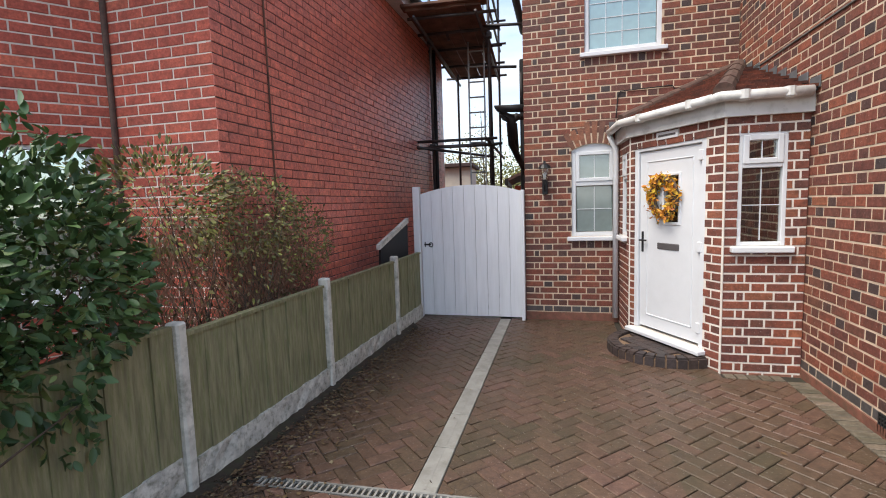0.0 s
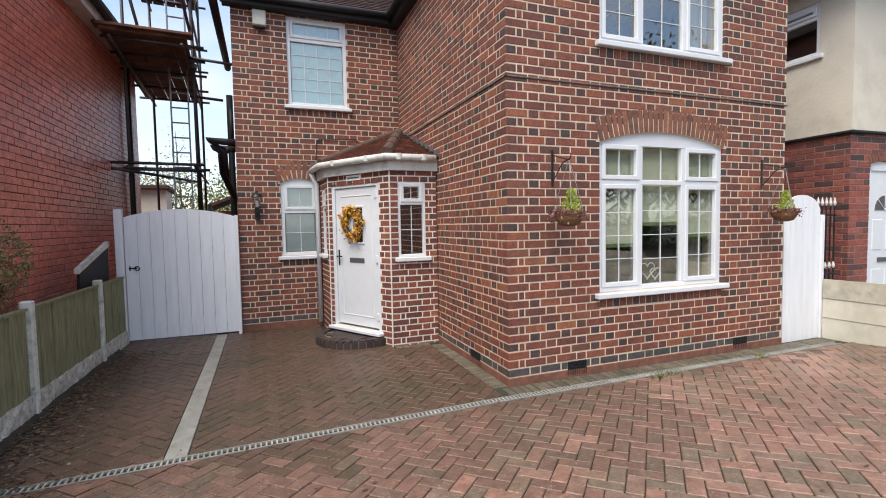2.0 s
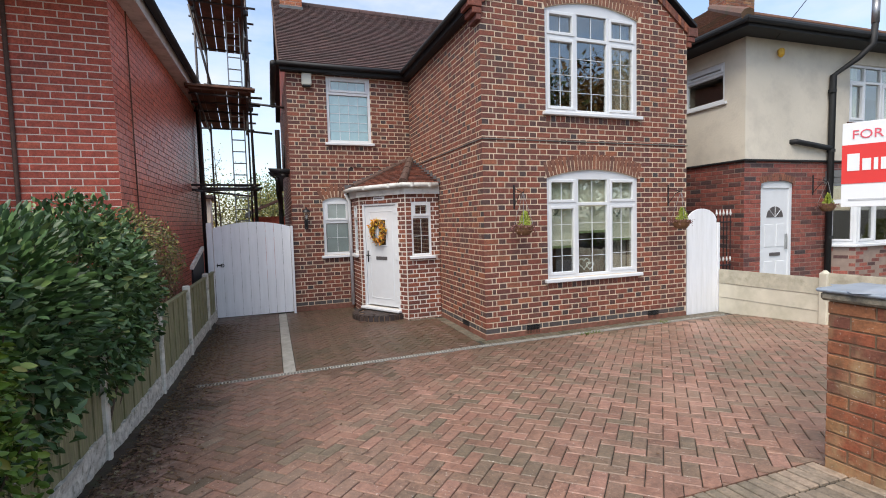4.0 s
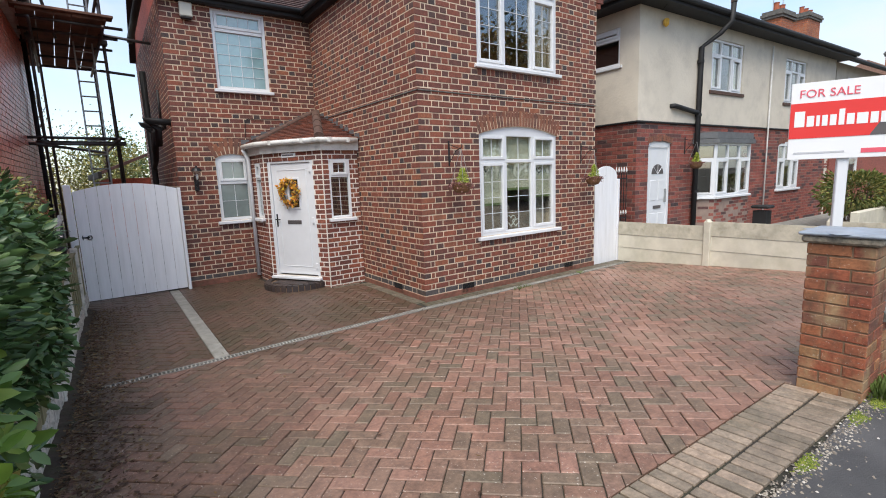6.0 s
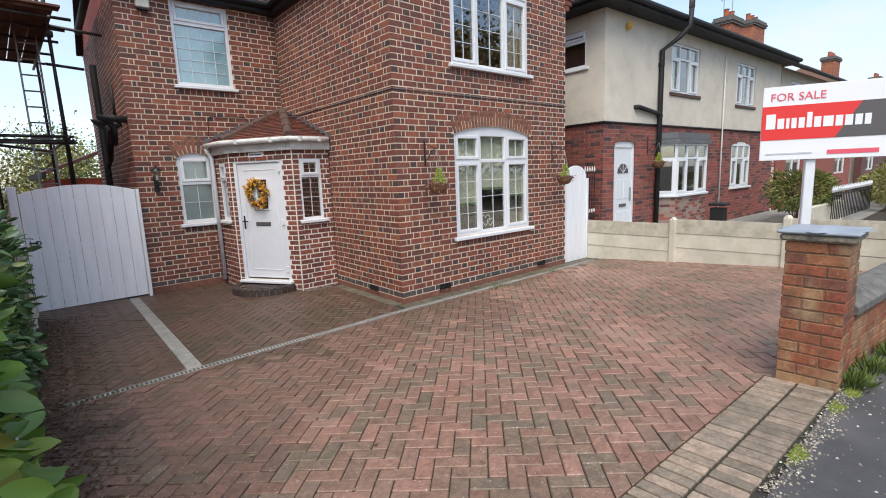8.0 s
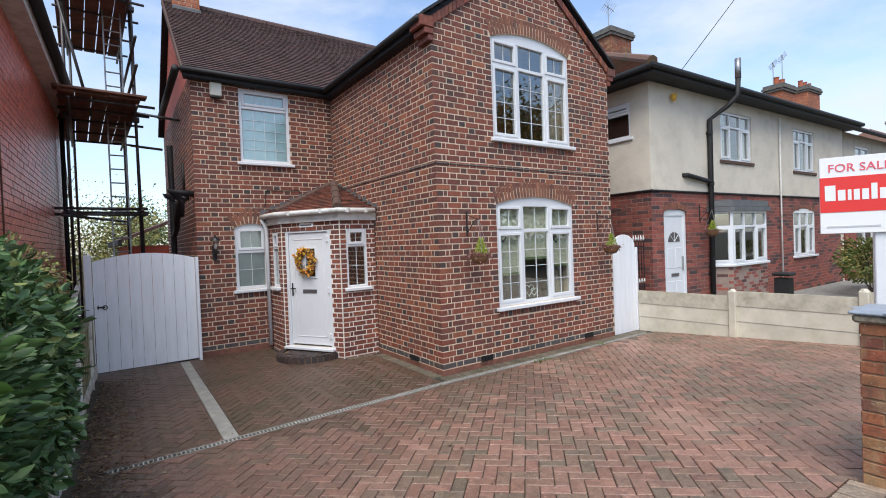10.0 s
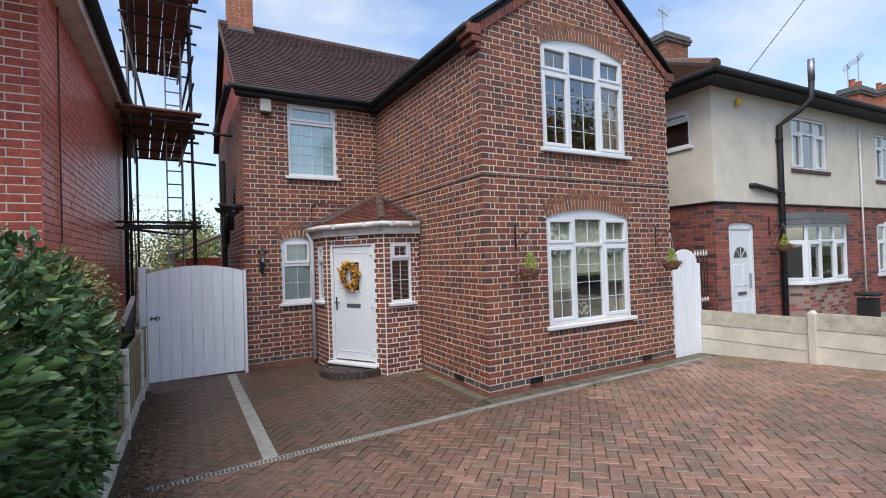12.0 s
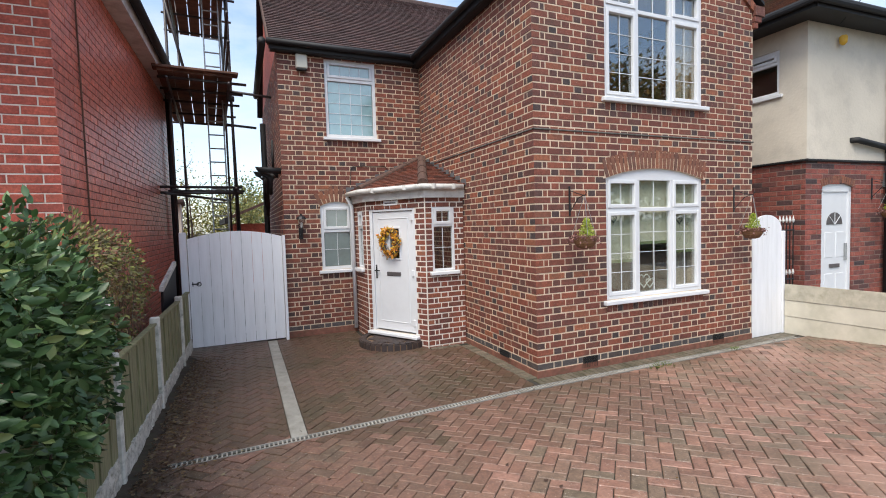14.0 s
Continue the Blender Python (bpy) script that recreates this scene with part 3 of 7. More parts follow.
def window(p, house, o, cols, transom, bars_low, bars_top, glass_low=None, glass_top=None, label="", back=0.05, sill=True, casement=(), fr=0.05, name="window", sill_over=0.055):
    """A white window: frame, lights with their own sashes, panes with glazing bars, sill. cols: u of the frame's uprights."""
    u0, u1, z0, zs, rise = o
    zh = zs - (0.018 if rise > 0 else fr)
    m = p.m()
    d0, d1 = back - 0.02, back + 0.04

    def bx(f, a, b, za, zb, y0=d0, y1=d1, c=0.005):
        f.box((a, y0, za), (b, y1, zb), c, m)

    head = [(u0 + (u1 - u0) * k / 16) for k in range(17)]
    hp_ = [(u, arch_z(o, u)) for u in head] if rise > 0 else [(u0, zs), (u1, zs)]
    w = part(name, Form().prism([p.at(u, z, -d0) for u, z in [(u1, zh), (u0, zh)] + hp_], p.n * -(d1 - d0)), UPVC, house, label)

    def member(nm, a, b, za, zb, y0=d0):
        f = Form()
        bx(f, a, b, za, zb, y0)
        part(nm, f, UPVC, w)

    member("jamb", u0, u0 + fr, z0, zh)
    member("jamb", u1 - fr, u1, z0, zh)
    member("bottom_rail", u0 + fr, u1 - fr, z0, z0 + fr)
    for c in cols[1:-1]:
        member("mullion", c - fr / 2, c + fr / 2, z0 + fr, zh, d0 + 0.002)
    if transom:
        member("transom", u0 + fr, u1 - fr, transom - fr / 2, transom + fr / 2, d0 + 0.001)
    edges = [cols[0] + fr] + [x for c in cols[1:-1] for x in (c - fr / 2, c + fr / 2)] + [cols[-1] - fr]
    lights = []
    for k in range(len(cols) - 1):
        a, b = edges[2 * k], edges[2 * k + 1]
        if transom:
            lights += [(k, 0, a, b, z0 + fr, transom - fr / 2), (k, 1, a, b, transom + fr / 2, zh)]
        else:
            lights += [(k, 0, a, b, z0 + fr, zh)]
    for k, up, a, b, za, zb in lights:
        s = 0.012
        if (k, up) in casement or (k, -1) in casement:
            s = 0.045
            g = Form()
            for q in ((a, a + s, za, zb), (b - s, b, za, zb), (a + s, b - s, za, za + s), (a + s, b - s, zb - s, zb)):
                bx(g, *q, d0 - 0.012, d1 - 0.02)
            part("sash", g, UPVC, w)
        a, b, za, zb = a + s, b - s, za + s, zb - s
        part("pane", Form().prism([p.at(a - 0.004, za - 0.004, -back - 0.012), p.at(b + 0.004, za - 0.004, -back - 0.012), p.at(b + 0.004, zb + 0.004, -back - 0.012), p.at(a - 0.004, zb + 0.004, -back - 0.012)], p.n * -0.006),
             (glass_top if up else glass_low) or CLEAR, w).visible_shadow = False
        nv, nh = bars_top if up else bars_low
        if nv + nh:
            g = Form()
            t = 0.0034
            for i in range(nv):
                x = a + (b - a) * (i + 1) / (nv + 1)
                bx(g, x - t, x + t, za, zb, back + 0.002, back + 0.011, 0)
            for i in range(nh):
                z = za + (zb - za) * (i + 1) / (nh + 1)
                bx(g, a, b, z - t, z + t, back + 0.003, back + 0.01, 0)
            part("glazing_bar", g, UPVC, w)
    if sill:
        g = Form().box((u0 - sill_over, -0.06, z0 - 0.055), (u1 + sill_over, back + 0.03, z0 - 0.002), 0.008, m)
        part("sill", g, UPVC, w)
    return w


def leaves(points, size, seed=0, droop=0.3, ratio=0.5, normals=None, round_=False):
    """Small folded leaves at the given places."""
    rng = np.random.default_rng(seed)
    n = len(points)
    d = rng.normal(size=(n, 3))
    if normals is not None:
        d = d * 0.65 + normals * 0.9
    d[:, 2] -= droop
    d /= np.linalg.norm(d, axis=1, keepdims=True)
    s = np.cross(d, rng.normal(size=(n, 3)))
    s /= np.linalg.norm(s, axis=1, keepdims=True)
    u = np.cross(d, s)
    L = (size * rng.uniform(0.6, 1.3, n))[:, None]
    P = np.asarray(points)
    f = Form()
    if round_:
        side = [(0.0, 0.0, 0.0), (0.2, 0.36, 0.05), (0.5, 0.5, 0.07), (0.8, 0.32, 0.03), (1.0, 0.0, -0.06), (0.8, -0.32, 0.03), (0.5, -0.5, 0.07), (0.2, -0.36, 0.05), (0.5, 0.0, 0.0)]
        v = np.stack([P + d * L * a_ + s * L * ratio * b_ + u * L * c_ for a_, b_, c_ in side], 1)
        f.v = [tuple(q) for q in v.reshape(-1, 3)]
        f.f = [(9 * k + q, 9 * k + (q + 1) % 8, 9 * k + 8) for k in range(n) for q in range(8)]
        return f
    v = np.stack([P, P + d * L * 0.45 + s * L * ratio * 0.5 + u * L * 0.08, P + d * L, P + d * L * 0.45 - s * L * ratio * 0.5 + u * L * 0.08, P + d * L * 0.45 - u * L * 0.05], 1)
    f.v = [tuple(q) for q in v.reshape(-1, 3)]
    f.f = [t for k in range(n) for t in ((5 * k, 5 * k + 1, 5 * k + 4), (5 * k + 1, 5 * k + 2, 5 * k + 4), (5 * k + 2, 5 * k + 3, 5 * k + 4), (5 * k + 3, 5 * k, 5 * k + 4))]
    return f


def blob_points(centre, radii, n, seed, shell=0.35, rough=0.25):
    """Places in the outer part of an uneven rounded mass."""
    rng = np.random.default_rng(seed)
    d = rng.normal(size=(n, 3))
    d /= np.linalg.norm(d, axis=1, keepdims=True)
    lump = np.array([noise.noise(Vector(q) * 1.8 + Vector((seed * 3.1, 0, 0))) + 0.5 * noise.noise(Vector(q) * 4.5 + Vector((0, seed, 0))) for q in d])
    r = (1 + rough * lump) * (1 - shell * rng.random(n) ** 1.6)
    return np.array(centre) + d * r[:, None] * np.array(radii), d


def text_form(words, size, m, depth=0.002):
    cu = bpy.data.curves.new("letters", "FONT")
    cu.body, cu.size, cu.extrude, cu.align_x, cu.resolution_u = words, size, depth, "LEFT", 3
    ob = bpy.data.objects.new("letters", cu)
    scene.collection.objects.link(ob)
    dg = bpy.context.evaluated_depsgraph_get()
    me = bpy.data.meshes.new_from_object(ob.evaluated_get(dg))
    f = Form().add([(m @ v.co)[:] for v in me.vertices], [tuple(q.vertices) for q in me.polygons])
    bpy.data.objects.remove(ob)
    bpy.data.meshes.remove(me)
    return f


def ground_z(x, y):
    return -0.068 + 0.056 * max(0.0, min(4.2, -0.35 - y))

# ---------------------------------------------------------------- ground
COURSE, STRETCH, JOINT = 0.0813, 0.2215, 0.0145


def sheet(xs, ys, dz, thick=0.0):
    f = Form()
    n = len(ys)
    f.v = [(x, y, ground_z(x, y) + dz) for x in xs for y in ys]
    f.f = [(i * n + j, (i + 1) * n + j, (i + 1) * n + j + 1, i * n + j + 1) for i in range(len(xs) - 1) for j in range(n - 1)]
    return f


tagged(part("ground", sheet([-400, -60, -20, -9, 0, 4.6, 9, 20, 60, 400], [-400, -60, -12, -4.55, -0.35, 3, 12, 60, 400], -0.09), SOIL), "dark soil ground under everything", "ground", kind="structure")
drive_bed = tagged(part("drive_bed", sheet([-4.3, -2, 0, 2, 5.0], [-4.75, -4.55, -3, -1.5, -0.35, 1, 3.9], -0.012), JOINTSAND), "dark mossy sand between the paving blocks", "paving", kind="structure")


def fence_x(y):
    return -3.975 + 0.022 * y


def drain_y(x):
    return -0.285 + 0.04 * min(0.0, x + 0.3)


def line(a, b):
    """The half plane to the left of the way from a to b: nx, ny, d with nx x + ny y >= d."""
    nx, ny = -(b[1] - a[1]), b[0] - a[0]
    return nx, ny, nx * a[0] + ny * a[1]


LEFT = line((fence_x(3) + 0.0, 3), (fence_x(-4) + 0.0, -4))
ABOVE, BELOW = line((-3.9, drain_y(-3.9) + 0.046), (-0.3, drain_y(-0.3) + 0.046)), line((-0.3, drain_y(-0.3) - 0.046), (-3.9, drain_y(-3.9) - 0.046))
EDGE_A, EDGE_B = (0.2, -4.226), (-4.1, -4.10)
ZONES = [[(1, 0, 0.205), (0, 1, -4.44), (-1, 0, -4.9), line(EDGE_A, EDGE_B)], [LEFT, line((4.95, -4.5), (4.53, 0.1)), (0, -1, 0.331), BELOW, line(EDGE_B, EDGE_A)],
         [LEFT, ABOVE, (0, -1, -3.66), (-1, 0, 2.797)],
         [ABOVE, (0, -1, -3.6), (-1, 0, 1.35), (1, 0, -2.643)],
         [ABOVE, (0, -1, -1.6), (-1, 0, 0.168), (1, 0, -1.35)],
         [(0, 1, 1.6), (1, 0, -1.35), (-1, 0, 0.64), line((-0.63, 1.87), (-1.25, 2.9))],
         [(0, 1, 1.6), (1, 0, -0.64), (-1, 0, 0.168), line((-0.1, 1.72), (-0.64, 1.74))]]


def clip(poly, planes):
    for nx, ny, d in planes:
        out = []
        for (x0, y0), (x1, y1) in zip(poly, poly[1:] + poly[:1]):
            a, b = nx * x0 + ny * y0 - d, nx * x1 + ny * y1 - d
            if a >= 0:
                out.append((x0, y0))
            if (a < 0) != (b < 0):
                t = a / (a - b)
                out.append((x0 + (x1 - x0) * t, y0 + (y1 - y0) * t))
        poly = out
        if len(poly) < 3:
            return []
    return poly


block_form = Form().box((0.0028, 0.0028, -0.05), (0.1972, 0.0972, 0.0), 0.005)
block_mesh, mid_mesh = block_form.mesh("block", BLOCK), block_form.mesh("block", MIDBLOCK)
rng = random.Random(4)
rest_blocks, mid_blocks, moss_shade_blocks, near_blocks = Form(), Form(), Form(), 0
c45 = math.cos(radians(45))
for i in range(-80, 81):
    for j in range(-80, 81):
        k = (i - j) % 4
        if k not in (0, 3):
            continue
        w, h = (0.2, 0.1) if k == 0 else (0.1, 0.2)
        corners = [(i * 0.1 + p, j * 0.1 + q) for p, q in ((0.0028, 0.0028), (w - 0.0028, 0.0028), (w - 0.0028, h - 0.0028), (0.0028, h - 0.0028))]
        corners = [((p - q) * c45, (p + q) * c45) for p, q in corners]
        cx, cy = sum(p for p, q in corners) / 4, sum(q for p, q in corners) / 4
        if not (-4.4 < cx < 5.1 and -4.5 < cy < 3.8):
            continue
        dz = rng.uniform(-0.003, 0.003)
        # darker towards the house and the left, for algae and for shade there
        paving_tone = (-0.3 - cy) / 1.7 + (cx + 2.2) * 0.22 + 0.7 * noise.noise(Vector((cx * 0.9, cy * 0.9, 4.0))) + rng.uniform(-0.12, 0.12)
        field = moss_shade_blocks if cy > -0.25 or paving_tone < 0.2 else mid_blocks if paving_tone < 1.0 else rest_blocks
        for planes in ZONES:
            got = clip(corners, planes)
            if not got:
                continue
            if got == corners:
                m = pose(cx, cy, ground_z(cx, cy) + dz, (-3.2 if cy < -0.35 else 0) + rng.uniform(-0.3, 0.3), rng.uniform(-0.3, 0.3), 0) @ pose(0, 0, 0, 0, 0, (45 if k == 0 else 135) + rng.uniform(-0.5, 0.5)) @ Matrix.Translation((-0.1, -0.05, 0))
                if near_blocks < 300 and field is not moss_shade_blocks and -3.0 < cx < 0.2 and -4.1 < cy < -2.6:
                    piece("block", block_mesh if field is rest_blocks else mid_mesh, m, drive_bed)
                    near_blocks += 1
                else:
                    field.add([(m @ Vector(p))[:] for p in block_form.v], block_form.f)
            else:
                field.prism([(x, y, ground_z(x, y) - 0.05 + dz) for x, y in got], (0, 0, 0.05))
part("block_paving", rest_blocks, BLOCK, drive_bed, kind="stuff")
part("brown_paving", mid_blocks, MIDBLOCK, drive_bed, "weathered brown blocks, a middle step of the shade put into the paving", kind="stuff")
part("mossy_paving", moss_shade_blocks, SHADEMOSSBLOCK, drive_bed, "older blocks browned by algae and darkened for the shade beside the house", kind="stuff")

# grey block borders: along the front edge, the front wall, the side wall and the porch


def border(path_a, path_b, wide, owner, seed, mat=None):
    """A row of grey blocks, long side across, from a to b, lying to the right of the way."""
    (x0, y0), (x1, y1) = path_a, path_b
    ln = math.hypot(x1 - x0, y1 - y0)
    n = max(1, int(ln / 0.078))
    ang = math.degrees(math.atan2(y1 - y0, x1 - x0))
    r = random.Random(seed)
    me = Form().box((0.006, -wide + 0.005, -0.05), (ln / n - 0.006, -0.004, 0), 0.005).mesh("border_block", mat or GREYBLOCK)
    for k in range(n):
        x, y = x0 + (x1 - x0) * k / n, y0 + (y1 - y0) * k / n
        piece("border_block", me, pose(x, y, ground_z(x, y) + r.uniform(0.0, 0.005), r.uniform(-0.5, 0.5) - (3.2 if y < -0.4 else 0), r.uniform(-0.4, 0.4), 0) @ pose(0, 0, 0, 0, 0, ang), owner)


border((-4.05, -4.105), (0.19, -4.23), 0.2, drive_bed, 1)
border((-4.05, -4.312), (0.19, -4.437), 0.2, drive_bed, 2)
border((-0.1, -0.03), (4.5, -0.03), 0.2, drive_bed, 3, DAMPBLOCK)
border((-0.005, 1.74), (-0.005, 0.0), 0.16, drive_bed, 4, DAMPBLOCK)
border((-0.62, 1.85), (-0.16, 1.86), 0.12, drive_bed, 5, DAMPBLOCK)

# slotted drain
drain = thing("drain", (-0.0, -0.28, -0.07), "long slotted pale-metal channel drain across the block drive", "drain")
GRATE = -0.068
f = Form()
for s in (-0.04, 0.038):
    f.prism([(x, drain_y(x) + s, GRATE - 0.06) for x in (-3.72, -0.3, 4.4)] + [(x, drain_y(x) + s + 0.014, GRATE - 0.06) for x in (4.4, -0.3, -3.72)], (0, 0, 0.066))
part("frame", f, GREYSTONE, drain)
f = Form()
for k in range(int(8.08 / 0.036)):
    x = -3.70 + 0.036 * k
    y = drain_y(x)
    f.box((x, y - 0.026, GRATE - 0.02), (x + 0.012, y + 0.038, GRATE + 0.004))
part("grating", f, DRAINMETAL, drain, kind="stuff")
f = Form().prism([(x, drain_y(x) - 0.034, GRATE - 0.045) for x in (-3.7, -0.3, 4.38)] + [(x, drain_y(x) + 0.05, GRATE - 0.045) for x in (4.38, -0.3, -3.7)], (0, 0, -0.03))
part("trough", f, DARK, drain)

channel = thing("channel", (-2.72, -0.3, -0.07), "grey concrete drainage channel set flush in the drive", "channel")
n = 8
for k in range(n):
    y0, y1 = -0.325 + 3.87 * k / n, -0.325 + 3.87 * (k + 1) / n - 0.008
    f = Form().box((-2.79, y0, -0.115), (-2.65, y1, -0.063), 0.004)
    f.box((-2.728, y0 + 0.02, -0.064), (-2.712, y1 - 0.02, -0.0615))
    part("channel_length", f, CHANNELSTONE, channel)

tagged(part("pavement", sheet([-40, -9, -4, 0, 0.5, 4.6, 12, 60], [-7.2, -6, -5, -4.645], 0.0), ASPHALT), "worn dark asphalt footpath along the front walls", "pavement", kind="structure")
f = Form()
f.box((-40, -7.36, -0.05), (60, -7.2, 0.185), 0.012)
tagged(part("kerb", f, GREYSTONE), "grey concrete kerb along the footpath", "kerb", kind="structure")
tagged(part("road", Form().box((-60, -13, -0.05), (80, -7.36, 0.05)), ASPHALT), "dark asphalt road beyond the kerb", "road", kind="structure")

# ---------------------------------------------------------------- main house
house = thing("house", (0, 0, 0), "two-storey house of mixed red and blue-grey brick with white windows", "house")
W, RY, RX = 3.80, 3.60, -2.45
EAVE, PITCH, MAIN_PITCH = 4.72, 0.74, 0.84
FRONT, RETURN, RECESS, SIDE = Plane(0, 0, 0), Plane(0, RY, -90), Plane(RX, RY, 0), Plane(RX, 8.9, -90)


def gable(u):
    return EAVE + 0.02 + PITCH * (W / 2 - abs(u - W / 2))


GW = (1.05, 2.77, 0.74, 2.265, 0.13)
UW = (1.05, 2.77, 3.245, 4.74, 0.15)


def bands(row, u, z):
    if row == 1:
        return BLUE
    if row == 0:
        return PLINTH
    return None


def low_bands(row, u, z):
    return bands(max(0, row - 1), u, z)


wf = part("front_wall", wall_form(FRONT, 0.006, W - 0.006, -0.25, gable, [GW, UW], 0.27, steps=[W / 2]), MORTAR, house)
wf.name = "front_wall"
# below the springing the opening's own width is cut, above it the arch ring's
cut = [(1.05, 2.77, 0.595, 2.265, 0), (1.005, 2.815, 2.265, 2.31, 0.24), (1.05, 2.77, 3.098, 4.74, 0), (1.005, 2.815, 4.74, 4.785, 0.26),
       (0.66, 0.89, -0.06, 0.08, 0), (2.96, 3.19, -0.06, 0.08, 0)]
brickwork(FRONT, wf, 0.003, W - 0.003, 0.005 - 2 * COURSE, gable, cut, 85, COURSE, STRETCH, JOINT, "flemish", (BRICK, HEADER), near=lambda u, z: u < 1.6 and z < 2.0, seed=1, odd=low_bands)
arch_ring(FRONT, wf, GW, 0.235, 27)
arch_ring(FRONT, wf, UW, 0.235, 27)
sill_course(FRONT, wf, 1.05, 2.77, 0.683)
sill_course(FRONT, wf, 1.05, 2.77, 3.188)

wr = part("return_wall", wall_form(RETURN, 0.0, RY - 0.012, -0.25, lambda u: EAVE, [], 0.27), MORTAR, house)
brickwork(RETURN, wr, 0.003, RY - 0.003, 0.005 - 2 * COURSE, lambda u: EAVE, [(RY - 0.87, RY - 0.63, -0.06, 0.08, 0)], 61, COURSE, STRETCH, JOINT, "flemish", (BRICK, HEADER), near=lambda u, z: u > 1.5 and z < 2.2, seed=2, odd=low_bands, flip=True)

BW = (0.75, 1.635, 3.29, 4.615, 0.0)
SW = (0.59, 1.15, 1.03, 2.12, 0.075)
wc = part("recess_wall", wall_form(RECESS, 0.006, -RX, -0.25, lambda u: EAVE, [BW, SW], 0.27), MORTAR, house)
brickwork(RECESS, wc, 0.003, -RX - 0.003, 0.04 - 2 * COURSE, lambda u: EAVE, [(0.75, 1.635, 3.143, 4.615, 0), (0.59, 1.15, 0.883, 2.12, 0), (0.56, 1.18, 2.12, 2.14, 0.18)], 61, COURSE, STRETCH, JOINT, "flemish", (BRICK, HEADER), near=lambda u, z: z < 2.1, seed=3, odd=low_bands)
arch_ring(RECESS, wc, SW, 0.22, 9, extra=0.05)
sill_course(RECESS, wc, 0.75, 1.635, 3.233)
sill_course(RECESS, wc, 0.59, 1.15, 0.973)

ws = part("side_wall", wall_form(SIDE, 0, 8.9 - RY - 0.012, -0.25, lambda u: EAVE, [], 0.27), MORTAR, house)
brickwork(SIDE, ws, 0.003, 8.9 - RY - 0.003, -0.04, lambda u: EAVE, [], 60, COURSE, STRETCH, JOINT, "flemish", (BRICK, HEADER), limit=0, seed=5)
part("east_wall", wall_form(Plane(W, 0.27, 90), 0, 8.63, -0.25, lambda u: EAVE, [], 0.27), PLINTH, house)
part("back_wall", wall_form(Plane(W - 0.27, 8.9, 180), 0, W + 1.85, -0.25, lambda u: EAVE, [], 0.27), PLINTH, house)
part("plinth", Form().box((-0.007, -0.006, -0.25), (W, 0.02, 0.0), 0.003), PLINTHPAINT, house)
part("plinth", Form().box((-0.006, 0.021, -0.25), (0.02, RY - 0.01, 0.0), 0.003), PLINTHPAINT, house)
part("plinth", Form().box((RX, RY - 0.006, -0.25), (-0.007, RY + 0.02, 0.036), 0.003), PLINTHPAINT, house)
# rooms inside
part("room_floor", Form().box((0.28, 0.28, 0.0), (3.5, 7.7, 0.12)), PLASTER, house)
part("room_floor", Form().box((0.28, 0.28, 2.55), (3.5, 7.7, 2.72)), PLASTER, house)
part("room_wall", Form().box((0.28, 3.6, 0.12), (3.5, 3.7, 5.0)), PLASTER, house)
part("room_ceiling", Form().box((0.28, 0.28, 4.96), (3.5, 8.6, 5.0)), PLASTER, house)
part("room_ceiling", Form().box((-2.17, RY + 0.28, 4.66), (0.27, 8.6, 4.70)), PLASTER, house)
part("room_wall", Form().box((-2.17, 5.0, 0), (0.0, 5.1, 4.70)), PLASTER, house)
part("room_floor", Form().box((-2.17, 3.88, 2.5), (0.0, 5.0, 2.7)), PLASTER, house)

window(FRONT, house, GW, [1.05, 1.61, 2.20, 2.77], 1.87, (1, 3), (1, 0), casement={(0, 0), (0, 1), (2, 0), (2, 1)}, label="white three-light window with arched head")
window(FRONT, house, UW, [1.05, 1.61, 2.20, 2.77], 4.36, (1, 3), (1, 0), casement={(0, 0), (0, 1), (2, 0), (2, 1)}, label="white three-light upstairs window with arched head")
window(RECESS, house, BW, [0.75, 1.635], 4.27, (3, 4), (3, 0), FROSTED, FROSTED, casement={(0, 1)}, label="white bathroom window with obscured glass", fr=0.055)
window(RECESS, house, SW, [0.59, 1.15], 1.70, (1, 1), (1, 0), GREYFROST, GREYFROST, casement={(0, 1)}, label="small white window with arched head and obscured glass", fr=0.055)

# blinds and curtains
for a, b, z in ((1.07, 1.64, 1.23), (1.646, 2.22, 1.45), (2.226, 2.76, 1.31)):
    bl = thing("roman_blind", ((a + b) / 2, 0.16, z), "cream roman blind half lowered behind the window", "blind", "roman blinds")
    fold = Form()
    pts = [(a, 0.11, z)] + [(a, 0.11 + (0.012 if k % 2 else 0), z + (2.37 - z) * k / 6) for k in range(1, 7)]
    fold.prism([(p_[0], p_[1], p_[2]) for p_ in pts] + [(p_[0], p_[1] + 0.008, p_[2]) for p_ in reversed(pts)], (b - a, 0, 0))
    part("fabric", fold, BLIND, bl)
    part("hem", Form().box((a, 0.105, z - 0.04), (b, 0.12, z), 0.003), BLINDTRIM, bl)


def curtain(x0, x1, z0, z1, y, label):
    n = int((x1 - x0) / 0.03) + 1
    f = Form()
    pts = [(x0 + (x1 - x0) * k / n, y + 0.022 * math.sin(k * 1.35)) for k in range(n + 1)]
    f.prism([(x, yy, z0) for x, yy in pts] + [(x, yy + 0.006, z0) for x, yy in reversed(pts)], (0, 0, z1 - z0))
    return tagged(part("curtain", f, CURTAIN, smooth=False), label, "curtain", "upstairs and downstairs curtains")


curtain(2.3, 2.74, 3.28, 4.78, 0.18, "drawn-back grey-brown curtain beside the upstairs window")
curtain(1.07, 1.24, 3.28, 4.78, 0.18, "drawn-back grey-brown curtain beside the upstairs window")
